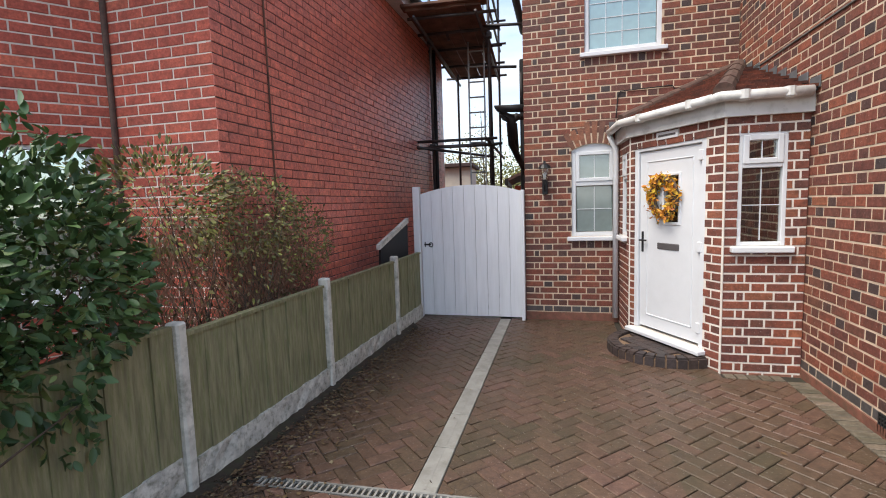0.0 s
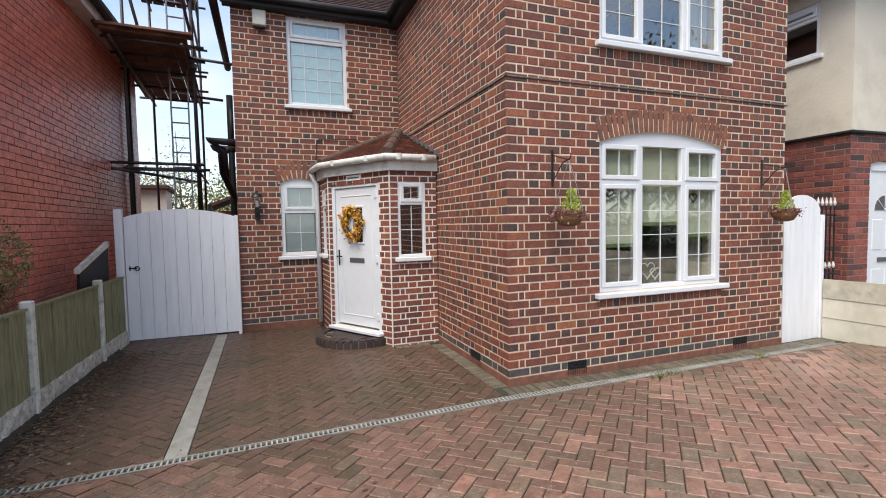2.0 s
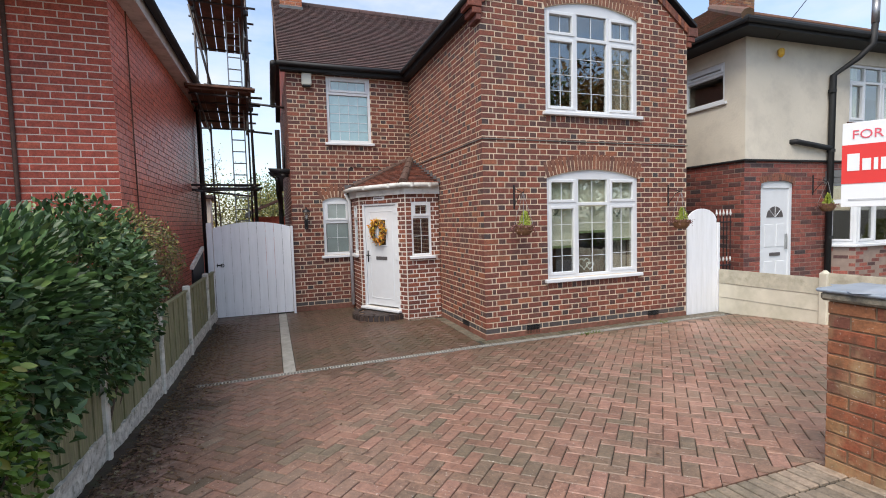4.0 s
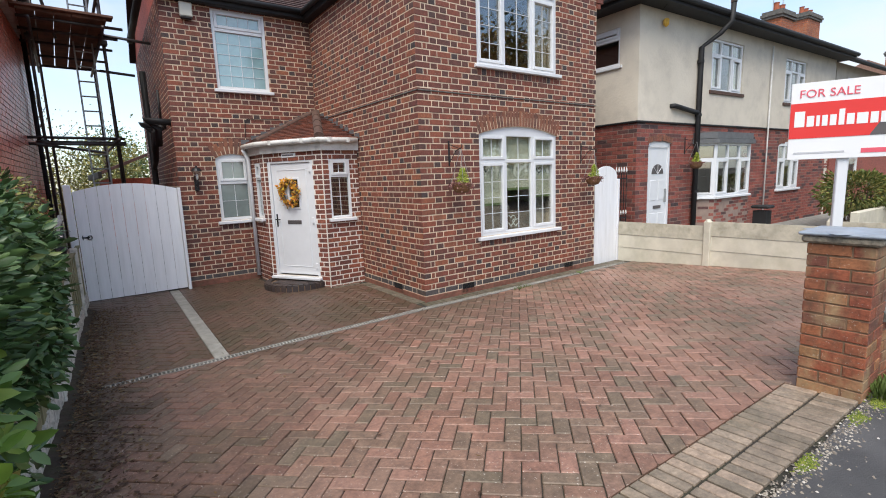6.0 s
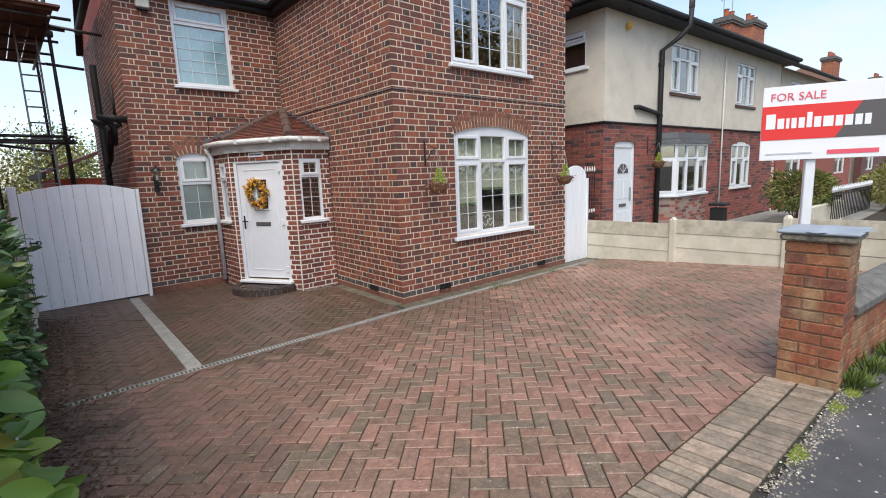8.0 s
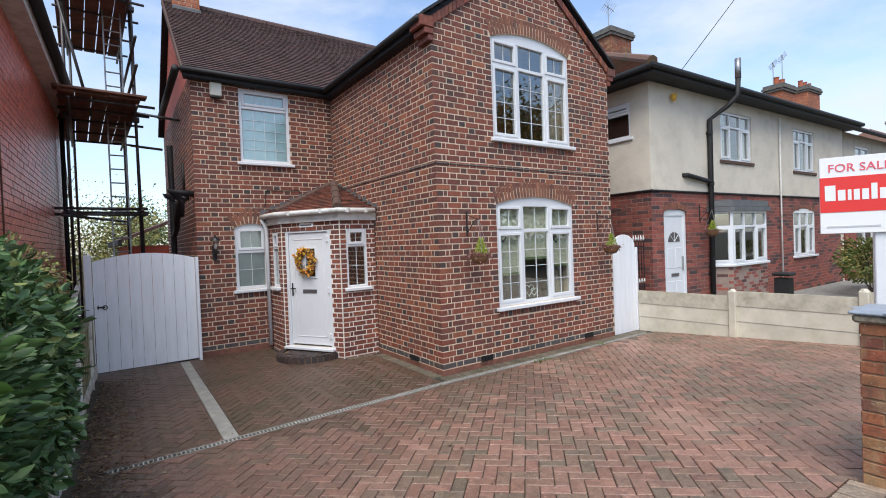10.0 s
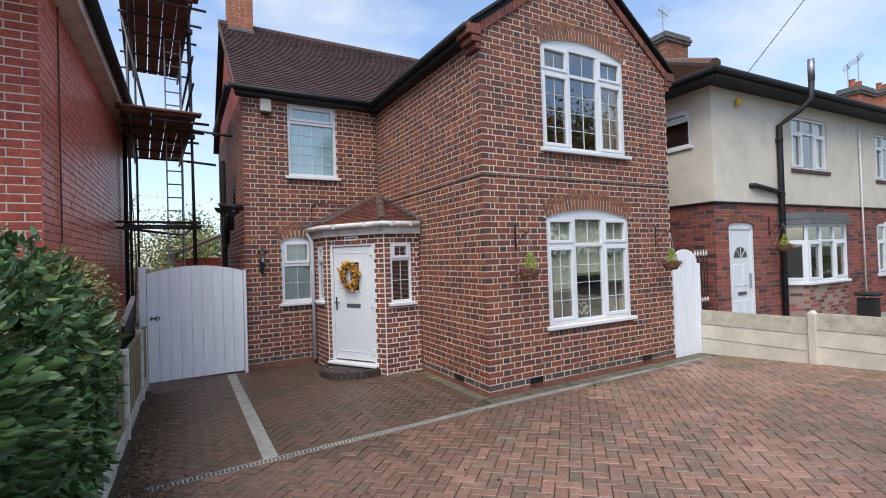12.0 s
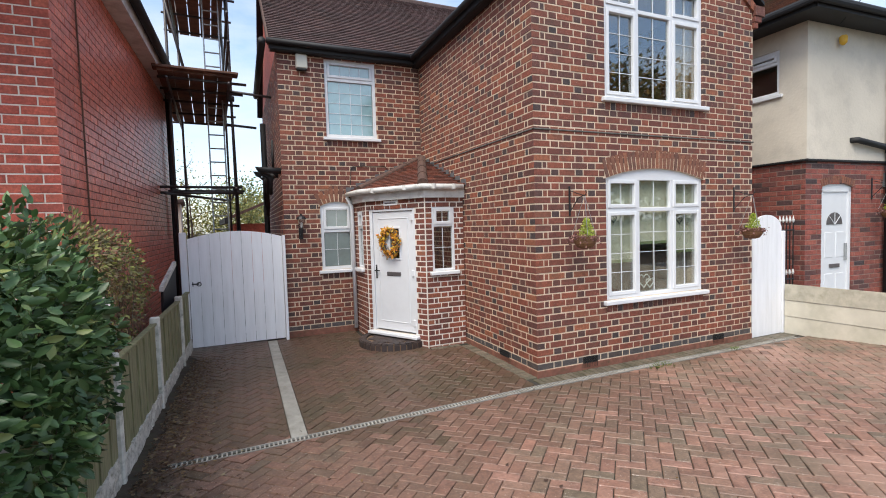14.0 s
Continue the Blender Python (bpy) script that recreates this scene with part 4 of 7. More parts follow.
curtain(2.45, 2.74, 0.78, 1.35, 0.24, "grey-brown curtain behind the lowered blind")


def heart(x, z, s, y, label, mat, rod=0.008):
    pts = [(x + s * 0.0625 * 16 * math.sin(t) ** 3 * 0.5, y, z + s * 0.0312 * (13 * math.cos(t) - 5 * math.cos(2 * t) - 2 * math.cos(3 * t) - math.cos(4 * t))) for t in [2 * math.pi * k / 24 for k in range(25)]]
    return tagged(part("heart_ornament", Form().tube(pts, rod, 6), mat), label, "ornament", "hearts in the window")


heart(1.80, 0.93, 0.2, 0.13, "white wicker heart standing on the inner sill", OLDWHITE)
heart(1.92, 0.89, 0.14, 0.14, "small white wicker heart standing on the inner sill", OLDWHITE)
heart(1.26, 1.76, 0.1, 0.10, "grey hanging heart in the window", LEAD)
heart(2.43, 1.72, 0.11, 0.10, "grey hanging heart in the window", LEAD)
tagged(part("inner_sill", Form().box((1.02, 0.1, 0.72), (2.78, 0.3, 0.76), 0.005), UPVC), "white inner window board under the ornaments", "sill", kind="structure")

# string course, kneelers, vents
f = Form().box((-0.012, -0.012, 2.806), (W + 0.01, 0.01, 2.822), 0.003)
f.box((-0.012, -0.012, 2.806), (0.01, RY - 0.01, 2.822), 0.003)
part("string_course", f, COPING, house)
for sx in (-1, 1):
    for k, (w_, z0, z1) in enumerate(((0.06, 4.43, 4.51), (0.12, 4.515, 4.595), (0.18, 4.60, 4.74))):
        x0, x1 = (0 - w_, 0.02) if sx < 0 else (W - 0.02, W + w_)
        part("kneeler_brick", Form().box((x0, -0.035 - 0.01 * k, z0), (x1, 0.24, z1), 0.006), BRICK, house)


def vent(p, u, z, w_, h, house_):
    m = p.m()
    v = part("air_vent", Form().box((u, 0.004, z), (u + w_, 0.03, z + h), 0, m), DARK, house_, "black air brick with square holes")
    f = Form()
    for k in range(9):
        x = u + w_ * k / 8
        f.box((x - 0.005, -0.006, z), (x + 0.005, 0.01, z + h), 0, m)
    for k in range(6):
        zz = z + h * k / 5
        f.box((u, -0.005, zz - 0.005), (u + w_, 0.01, zz + 0.005), 0, m)
    part("grille", f, BLACK, v)


vent(FRONT, 0.67, -0.055, 0.21, 0.13, house)
vent(FRONT, 2.97, -0.055, 0.21, 0.13, house)
vent(RETURN, RY - 0.86, -0.055, 0.22, 0.13, house)


# roofs: slopes of small tiles
def tiles(form, a, b, c, d, gauge, wide, thick, seed, sub=1.0):
    """Tiles over the slope a b (eave, left to right) to d c (top), laid course by course."""
    a, b, c, d = map(Vector, (a, b, c, d))
    nrm = (b - a).cross(d - a).normalized()
    rise = ((d - a).length + (c - b).length) / 2
    n = max(1, int(rise / gauge))
    r = random.Random(seed)
    for k in range(n):
        t0, t1 = k / n, min(1.0, (k + 1.12) / n)
        l0, r0, l1, r1 = a.lerp(d, t0), b.lerp(c, t0), a.lerp(d, t1), b.lerp(c, t1)
        m = max(1, round((r0 - l0).length / wide))
        for j in range(m):
            s0, s1 = j / m, (j + 1) / m
            if k % 2:
                s0, s1 = max(0, (j - 0.5) / m), min(1, (j + 0.5) / m)
            g = 0.0025 / max(0.05, (r0 - l0).length)
            lift = r.uniform(0, 0.004)
            q = [l0.lerp(r0, s0 + g), l0.lerp(r0, max(s0 + 2 * g, s1 - g)), l1.lerp(r1, max(s0 + 2 * g, s1 - g)), l1.lerp(r1, s0 + g)]
            top = [q[0] + nrm * (thick + 0.012 + lift), q[1] + nrm * (thick + 0.012 + lift), q[2] + nrm * thick * 0.6, q[3] + nrm * thick * 0.6]
            low = [q[0] + nrm * (0.002 + lift), q[1] + nrm * (0.002 + lift)]
            form.append((top, low))
    return nrm


def tile_form(form):
    f = Form()
    for top, low in form:
        f.add([p_[:] for p_ in top + low], [(0, 1, 2, 3), (4, 5, 1, 0), (4, 0, 3), (1, 5, 2)])
    return f


def slab(quad, thick, mat, owner, name="roof_deck"):
    q = [Vector(p_) for p_ in quad]
    nn = (q[1] - q[0]).cross(q[-1] - q[0]).normalized()
    return part(name, Form().prism([p_ - nn * thick for p_ in q], nn * thick), mat, owner)


RIDGE_Y, RIDGE_X = 6.2, W / 2
EY, EZ = RY - 0.12, EAVE + 0.03
RZ = EZ + (RIDGE_Y - EY) * MAIN_PITCH
GX, GZ = -0.12, EAVE + 0.03
GRZ = GZ + (RIDGE_X - GX) * PITCH
roofq = [[(-2.57, EY, EZ), (0.4, EY, EZ), (W + 0.1, RIDGE_Y, RZ), (-2.57, RIDGE_Y, RZ)],
         [(GX, RIDGE_Y, GZ), (GX, 0.03, GZ), (RIDGE_X, 0.03, GRZ), (RIDGE_X, RIDGE_Y, GRZ)],
         [(W + 0.12, 0.03, GZ), (W + 0.12, RIDGE_Y, GZ), (RIDGE_X, RIDGE_Y, GRZ), (RIDGE_X, 0.03, GRZ)],
         [(W + 0.1, 2 * RIDGE_Y - EY, EZ), (-2.57, 2 * RIDGE_Y - EY, EZ), (-2.57, RIDGE_Y, RZ), (W + 0.1, RIDGE_Y, RZ)]]
for i, q in enumerate(roofq):
    dk = slab(q, 0.06, BLACK, house)
    L = []
    tiles(L, *q, 0.1, 0.165, 0.012, i)
    part("roof_tiles", tile_form(L), TILE, dk, kind="stuff")
f = Form()
for k in range(14):
    x = -2.57 + k * 0.42
    f.tube([(x, RIDGE_Y, RZ - 0.03), (x + 0.41, RIDGE_Y, RZ - 0.03)], 0.1, 10)
part("ridge_tiles", f, TILE, house)
f = Form().tube([(RIDGE_X, 0.02, GRZ - 0.03), (RIDGE_X, RIDGE_Y, GRZ - 0.03)], 0.1, 10)
part("ridge_tiles", f, TILE, house)
# black fascias, soffits and gutters
f = Form().box((-2.57, EY - 0.02, EAVE - 0.10), (0.02, EY + 0.02, EZ + 0.01), 0.004)
f.box((-2.55, EY, EAVE - 0.11), (0.0, RY - 0.004, EAVE - 0.085))
part("fascia", f, BLACK, house)
part("gutter", Form().tube([(-2.61, EY - 0.07, EAVE - 0.0), (-0.08, EY - 0.07, EAVE - 0.0)], 0.045, 10), BLACK, house, smooth=True)
f = Form().box((GX - 0.02, 0.02, EAVE - 0.12), (GX + 0.02, RY - 0.1, GZ + 0.0), 0.004)
f.box((GX, 0.0, EAVE - 0.13), (-0.004, RY, EAVE - 0.105))
part("fascia", f, BLACK, house)
part("gutter", Form().tube([(GX - 0.07, 0.0, EAVE - 0.01), (GX - 0.07, RY - 0.05, EAVE - 0.01)], 0.045, 10), BLACK, house, smooth=True)
# gable verge: raking course of brick on edge under the tiles
for sgn in (-1, 1):
    n = 30
    for k in range(n):
        u0, u1 = (W / 2 + 0.1) * k / n, (W / 2 + 0.1) * (k + 1) / n - 0.008
        q = [(RIDGE_X + sgn * (W / 2 + 0.1 - u), EAVE + 0.02 + PITCH * (u - 0.1) + d) for u, d in ((u0, -0.1), (u1, -0.1), (u1, 0.03), (u0, 0.03))]
        part("verge_brick", Form().prism([(x, -0.03, z) for x, z in q], (0, 0.06, 0)), BRICK, house)
f = Form()
for sgn in (-1, 1):
    e, t = Vector((RIDGE_X + sgn * (W / 2 + 0.14), -0.07, GZ + 0.0)), Vector((RIDGE_X, -0.07, GRZ + 0.03))
    f.prism([e, t, t + Vector((0, 0, 0.045)), e + Vector((0, 0, 0.045))], (0, 0.2, 0))
part("verge", f, BLACK, house)
# left verge of the main roof
f = Form().prism([(-2.59, EY - 0.02, EZ - 0.09), (-2.59, RIDGE_Y, RZ - 0.09), (-2.59, RIDGE_Y, RZ + 0.03), (-2.59, EY - 0.02, EZ + 0.03)], (0.03, 0, 0))
part("verge", f, HIPTILE, house)
part("gable_end", Form().prism([(RX + 0.01, RY, EAVE), (RX + 0.01, 2 * RIDGE_Y - RY, EAVE), (RX + 0.01, RIDGE_Y, RZ - 0.12)], (0.2, 0, 0)), RED, house)

# chimney
chimney = part("chimney", Form().box((-2.393, 5.937, 6.2), (-1.907, 6.473, 7.9)), REDJOINT, house, "red brick chimney stack with lead apron")
for p_, w_ in ((Plane(-2.4, 5.93, 0), 0.5), (Plane(-1.9, 5.93, 90), 0.55), (Plane(-2.4, 6.48, -90), 0.55)):
    brickwork(p_, chimney, 0.0, w_, 6.2, lambda u: 7.86, [], 30, 0.078, 0.2245, 0.01, "stretcher", (CHIMBRICK, CHIMBRICK), limit=0, seed=9)
for k, o in enumerate((0.03, 0.06, 0.03)):
    part("cap_course", Form().box((-2.4 - o, 5.93 - o, 7.86 + 0.078 * k), (-1.9 + o, 6.48 + o, 7.932 + 0.078 * k), 0.006), HIPTILE, chimney)
part("flashing", Form().box((-2.42, 5.9, RZ - 0.36), (-1.88, 6.51, RZ - 0.16), 0.01), LEAD, house)

# alarm box, lamp, pipes
tagged(part("alarm_box", Form().box((-2.16, RY - 0.07, 4.38), (-1.97, RY, 4.61), 0.015), CREAMBOX), "cream burglar alarm box under the eaves", "alarm box")
tagged(part("sensor_light", Form().box((-2.15, RY - 0.09, 4.34), (-1.99, RY - 0.01, 4.375), 0.01), BLACK), "dark strobe light under the alarm box", "lamp")

lamp = thing("wall_lamp", (-2.19, RY, 1.7), "black coach lantern on a wall bracket", "wall lamp")
part("backplate", Form().box((-2.225, RY - 0.02, 1.58), (-2.155, RY, 1.84), 0.006), IRON, lamp)
part("arm", Form().tube([(-2.19, RY - 0.01, 1.66), (-2.19, RY - 0.1, 1.63), (-2.19, RY - 0.13, 1.7), (-2.19, RY - 0.13, 1.76)], 0.012, 8), IRON, lamp)
part("lantern", Form().lathe([(0.035, 1.76), (0.065, 1.9), (0.068, 1.905)], (-2.19, RY - 0.13), 6), CLEAR, lamp, "clear glass lantern body")
part("cap", Form().lathe([(0.085, 1.905), (0.06, 1.95), (0.02, 1.97), (0.012, 2.0)], (-2.19, RY - 0.13), 12), IRON, lamp)
part("bulb", Form().lathe([(0.012, 1.77), (0.02, 1.8), (0.018, 1.84), (0.004, 1.86)], (-2.19, RY - 0.13), 8), UPVC, lamp)

soil = thing("soil_pipe", (-2.26, 3.9, 0.1), "black plastic waste pipes clipped to the side wall", "pipe")
part("vent_pipe", Form().tube([(-2.36, 5.2, 0), (-2.36, 5.2, 3.75)], 0.055, 10), BLACK, soil, smooth=True)
part("hopper", Form().tube([(-2.3, 3.55, 2.55), (-2.42, 3.6, 2.45), (-2.42, 3.8, 2.2), (-2.38, 4.4, 2.05), (-2.36, 5.1, 1.95)], 0.05, 10), BLACK, soil, smooth=True)
part("bend", Form().tube([(-2.2, 3.35, 2.6), (-2.57, 3.35, 2.62), (-2.38, 3.4, 2.5), (-2.38, 3.6, 2.25)], 0.055, 10), BLACK, soil, smooth=True)
part("bend", Form().tube([(-2.2, 4.0, 2.6), (-2.59, 4.0, 2.62), (-2.4, 4.0, 2.5), (-2.4, 4.2, 2.15)], 0.05, 10), BLACK, soil, smooth=True)
part("overflow", Form().tube([(-2.28, 3.9, 2.7), (-2.28, 3.9, 3.2)], 0.02, 8), BLACK, soil, smooth=True)
resettle(soil, -0.25, 0.4, 0, 1.0, 0.12, (0, 0, 0))
tagged(part("side_gutter", Form().tube([(-2.67, 3.4, EAVE - 0.02), (-2.67, 6.6, EAVE - 0.06)], 0.06, 10), BLACK, smooth=True), "black gutter along the side of the house", "gutter")
tagged(part("cable", Form().tube([(-1.33, RY - 0.01, 2.48), (-1.31, RY - 0.01, 2.74), (-1.28, RY - 0.01, 2.8), (-0.7, RY - 0.01, 2.82), (-0.62, RY - 0.01, 2.7)], 0.006, 6), BLACK), "black cable clipped to the wall over the porch", "cable")

# ---------------------------------------------------------------- porch
porch = thing("porch", (-0.4, 2.4, 0), "brick corner porch with white fascia and hipped tile roof", "porch")
PA, PB, PC, PD = (0.0, 1.88), (-0.63, 1.87), (-1.25, 2.9), (-1.29, RY)


def plane_between(a, b):
    return Plane(a[0], a[1], math.degrees(math.atan2(b[1] - a[1], b[0] - a[0]))), math.hypot(b[0] - a[0], b[1] - a[1])


PT, PC_ = 2.165, 0.0791
pR, lR = plane_between(PB, PA)
pD, lD = plane_between(PC, PB)
pL, lL = plane_between(PD, PC)
DOOR = (0.06, 1.005, 0.085, 2.04, 0.0)
PWR, PWL = (0.105, 0.475, 1.06, 2.03, 0.0), (0.2, 0.5, 1.06, 2.03, 0.0)
for p_, ln, ops, nm, sd in ((pR, lR, [PWR], "porch_wall", 11), (pD, lD, [DOOR], "porch_wall", 12), (pL, lL, [PWL], "porch_wall", 13)):
    w_ = part(nm, wall_form(p_, 0.008, ln - 0.008, -0.2, lambda u: PT, [(o[0], o[1], o[2], o[3], o[4]) for o in ops], 0.12), PORCHMORTAR, porch)
    brickwork(p_, w_, 0.004, ln - 0.004, -0.05 - PC_, lambda u: PT, ops, 29, PC_, 0.212, 0.016, "flemish", (BRICK, BRICK), limit=130, seed=sd, odd=lambda row, u, z: PLINTH if row == 0 else None)
for a in (PB, PC):
    tagged(part("corner_joint", Form().tube([(a[0], a[1], -0.08), (a[0], a[1], PT)], 0.01, 6), PORCHMORTAR, porch), "pale mortar filling at the porch corner")
window(pR, porch, PWR, [PWR[0], PWR[1]], 1.74, (1, 1), (1, 0), casement={(0, 1)}, fr=0.035, back=0.03, sill_over=0.05, label="slim white porch window")
window(pL, porch, PWL, [PWL[0], PWL[1]], 1.74, (1, 1), (1, 0), casement={(0, 1)}, fr=0.035, back=0.03, sill_over=0.04, label="slim white porch window")
part("porch_floor", Form().prism([(*q, 0.04) for q in ((-0.01, 2.0), (-0.56, 2.0), (-1.1, 2.9), (-1.14, RY), (-0.01, RY))], (0, 0, 0.02)), PLASTER, porch)
part("porch_ceiling", Form().prism([(*q, PT - 0.04) for q in ((-0.01, 1.92), (-0.6, 1.92), (-1.2, 2.92), (-1.25, RY), (-0.01, RY))], (0, 0, 0.03)), PLASTER, porch)


def offset_poly(pts, d):
    """The open outline moved outward by d."""
    out = []
    ns = []
    for a, b in zip(pts, pts[1:]):
        v = Vector((b[0] - a[0], b[1] - a[1])).normalized()
        ns.append(Vector((v.y, -v.x)))
    for i, q in enumerate(pts):
        if i == 0:
            nn, s = ns[0], 1
        elif i == len(pts) - 1:
            nn, s = ns[-1], 1
        else:
            nn = (ns[i - 1] + ns[i]).normalized()
            s = 1 / max(0.3, nn.dot(ns[i]))
        out.append((q[0] + nn.x * d * s, q[1] + nn.y * d * s))
    return out


outline = [PD, PC, PB, PA]
inner, outer = offset_poly(outline, 0.0), offset_poly(outline, 0.05)
gut = offset_poly(outline, 0.12)
outer[0], outer[-1] = (outer[0][0], RY - 0.003), (-0.003, outer[-1][1])
gut[0], gut[-1] = (gut[0][0], RY - 0.06), (-0.05, gut[-1][1] + 0.01)
for k in range(3):
    f = Form().prism([(*inner[k], 2.15), (*inner[k + 1], 2.15), (*outer[k + 1], 2.15), (*outer[k], 2.15)], (0, 0, 0.15))
    part("fascia_board", f, OLDWHITE, porch)
part("gutter", Form().tube([(*q, 2.305) for q in gut], 0.042, 12), OLDWHITE, porch, smooth=True)
for t in (0.25, 0.75):
    for k in (1, 2):
        x, y = gut[k][0] + (gut[k + 1][0] - gut[k][0]) * t, gut[k][1] + (gut[k + 1][1] - gut[k][1]) * t
        part("gutter_bracket", Form().lathe([(0.03, 2.258), (0.047, 2.273), (0.047, 2.345)], (x, y), 10), OLDWHITE, porch)
dp = thing("downpipe", (-1.34, RY - 0.07, 0.0), "white plastic downpipe beside the small window", "downpipe")
part("pipe", Form().tube([(gut[0][0], gut[0][1] + 0.0, 2.27), (gut[0][0] + 0.03, RY - 0.06, 2.2), (-1.335, RY - 0.07, 2.1), (-1.335, RY - 0.07, 0.0)], 0.034, 10), UPVC, dp, smooth=True)
part("clip", Form().box((-1.38, RY - 0.085, 1.0), (-1.29, RY, 1.05), 0.005), UPVC, dp)
APEX = Vector((0.0, RY - 0.02, 2.98))
eave = offset_poly(outline, 0.1)
eave[0], eave[-1] = (eave[0][0] - 0.02, RY - 0.01), (-0.01, eave[-1][1])
for k in range(3):
    a, b = Vector((*eave[k], 2.33)), Vector((*eave[k + 1], 2.33))
    ap = APEX if k else APEX + Vector((-0.0, 0, 0))
    dk = slab([a, b, ap, ap + (a - b) * 0.002], 0.03, BLACK, porch)
    L = []
    tiles(L, a, b, ap, ap, 0.092, 0.16, 0.012, 30 + k)
    for j, (top, low) in enumerate(L):
        part("roof_tile", Form().add([q[:] for q in top + low], [(0, 1, 2, 3), (4, 5, 1, 0), (4, 0, 3), (1, 5, 2)]), PTILE, dk)
for k, r_ in ((1, 0.075), (2, 0.095)):
    a = Vector((*eave[k], 2.345))
    for j in range(4):
        p0, p1 = a.lerp(APEX, j / 4 * 0.95), a.lerp(APEX, (j + 1.08) / 4 * 0.95)
        part("hip_tile", Form().tube([p0, p1], r_ * 0.85, 10, taper=r_ * 0.74), HIPTILE, porch)
for k in range(9):
    t = k / 9
    y, z = eave[-1][1] + (RY - eave[-1][1]) * t, 2.345 + (APEX.z - 2.345) * t
    part("flashing_step", Form().box((-0.012, y - 0.02, z - 0.02), (-0.002 - 0.0004 * k, y + 0.14, z + 0.075), 0.002), LEAD, porch)
for k in range(8):
    t = k / 8
    x, z = eave[0][0] + (0 - eave[0][0]) * t, 2.365 + (APEX.z - 2.365) * t
    part("flashing_step", Form().box((x, RY - 0.012 - 0.0004 * k, z - 0.02), (x + 0.14, RY - 0.002, z + 0.075), 0.002), LEAD, porch)

# front door
m = pD.m()
door = thing("front_door", tuple(pD.at(0.46, 0.15)), "closed white panelled front door with small glazed slot", "door")
f = Form()
u0, u1, z0, z1 = DOOR[:4]
for q in ((u0, u0 + 0.06, z0, z1), (u1 - 0.06, u1, z0, z1), (u0 + 0.06, u1 - 0.06, z1 - 0.06, z1)):
    f.box((q[0], 0.01, q[2]), (q[1], 0.085, q[3]), 0.006, m)
part("door_frame", f, UPVC, door)
a, b, za, zb = u0 + 0.066, u1 - 0.066, z0 + 0.03, z1 - 0.066
leaf = Form()
GS = (a + (b - a) * 0.43, a + (b - a) * 0.66, 1.25, 1.71)
for q in ((a, GS[0], za, zb), (GS[1], b, za, zb), (GS[0], GS[1], za, GS[2]), (GS[0], GS[1], GS[3], zb)):
    leaf.box((q[0], 0.035, q[2]), (q[1], 0.075, q[3]), 0, m)
leaf = part("door_leaf", leaf, UPVC, door)
f = Form()
for q in ((a + 0.1, a + 0.112, za + 0.13, zb - 0.1), (b - 0.112, b - 0.1, za + 0.13, zb - 0.1), (a + 0.1, b - 0.1, za + 0.13, za + 0.142), (a + 0.1, b - 0.1, zb - 0.112, zb - 0.1)):
    f.box((q[0], 0.027, q[2]), (q[1], 0.04, q[3]), 0.004, m)
part("panel_moulding", f, UPVC, leaf)
f = Form()
g = 0.028
for q in ((GS[0] - g, GS[0], GS[2] - g, GS[3] + g), (GS[1], GS[1] + g, GS[2] - g, GS[3] + g), (GS[0], GS[1], GS[2] - g, GS[2]), (GS[0], GS[1], GS[3], GS[3] + g)):
    f.box((q[0], 0.022, q[2]), (q[1], 0.045, q[3]), 0.005, m)
part("glazing_frame", f, UPVC, leaf)
part("pane", Form().box((GS[0], 0.05, GS[2]), (GS[1], 0.056, GS[3]), 0, m), CLEAR, leaf)
part("letter_box", Form().box((a + 0.26, 0.025, 0.97), (a + 0.55, 0.045, 1.035), 0.006, m), SIGNGREY, leaf, "dark metal letter plate")
part("handle", Form().box((a + 0.025, 0.025, 0.92), (a + 0.055, 0.04, 1.14), 0.006, m).box((a + 0.03, -0.01, 1.04), (a + 0.045, 0.03, 1.055), 0, m).box((a + 0.03, -0.012, 1.04), (a + 0.14, 0.002, 1.058), 0.004, m), IRON, leaf, "black lever handle")
for z in (0.27, 1.03, 1.87):
    part("hinge", Form().box((b - 0.03, 0.005, z - 0.05), (b + 0.035, 0.036, z + 0.05), 0.008, m), UPVC, leaf)
part("threshold", Form().box((u0 - 0.03, -0.09, z0 - 0.045), (u1 + 0.04, 0.07, z0 - 0.002), 0.008, m), UPVC, door)

wreath = thing("wreath", tuple(pD.at((a + b) / 2, 1.5, 0.03)), "round autumn wreath of orange and yellow leaves hung on the door", "wreath")
WC = ((a + b) / 2 - 0.03, 1.50)
pts = [pD.at(WC[0] + 0.155 * math.cos(t), WC[1] + 0.18 * math.sin(t), 0.0) for t in [2 * math.pi * k / 24 for k in range(25)]]
part("ring", Form().tube(pts, 0.035, 8), BARK, wreath)
rr = np.random.default_rng(5)
ang, ra, dn = rr.uniform(0, 2 * math.pi, 620), np.clip(rr.normal(0, 0.03, 620), -0.045, 0.07), rr.uniform(-0.015, 0.06, 620)
pp = np.array([pD.at(WC[0] + (0.155 + r_) * math.cos(t), WC[1] + (0.18 + r_) * math.sin(t), n_) for t, r_, n_ in zip(ang, ra, dn)])
part("leaf_garland", leaves(pp, 0.05, 6, 0.0, 0.6), AUTUMN, wreath, kind="stuff")

sign = thing("name_plate", tuple(pD.at(0.45, 2.07, 0.0)), "white name plate over the front door", "name plate")
part("plate", Form().box((0.40, -0.012, 2.068), (0.68, 0.0, 2.14), 0.003, m), SIGNWHITE, sign)
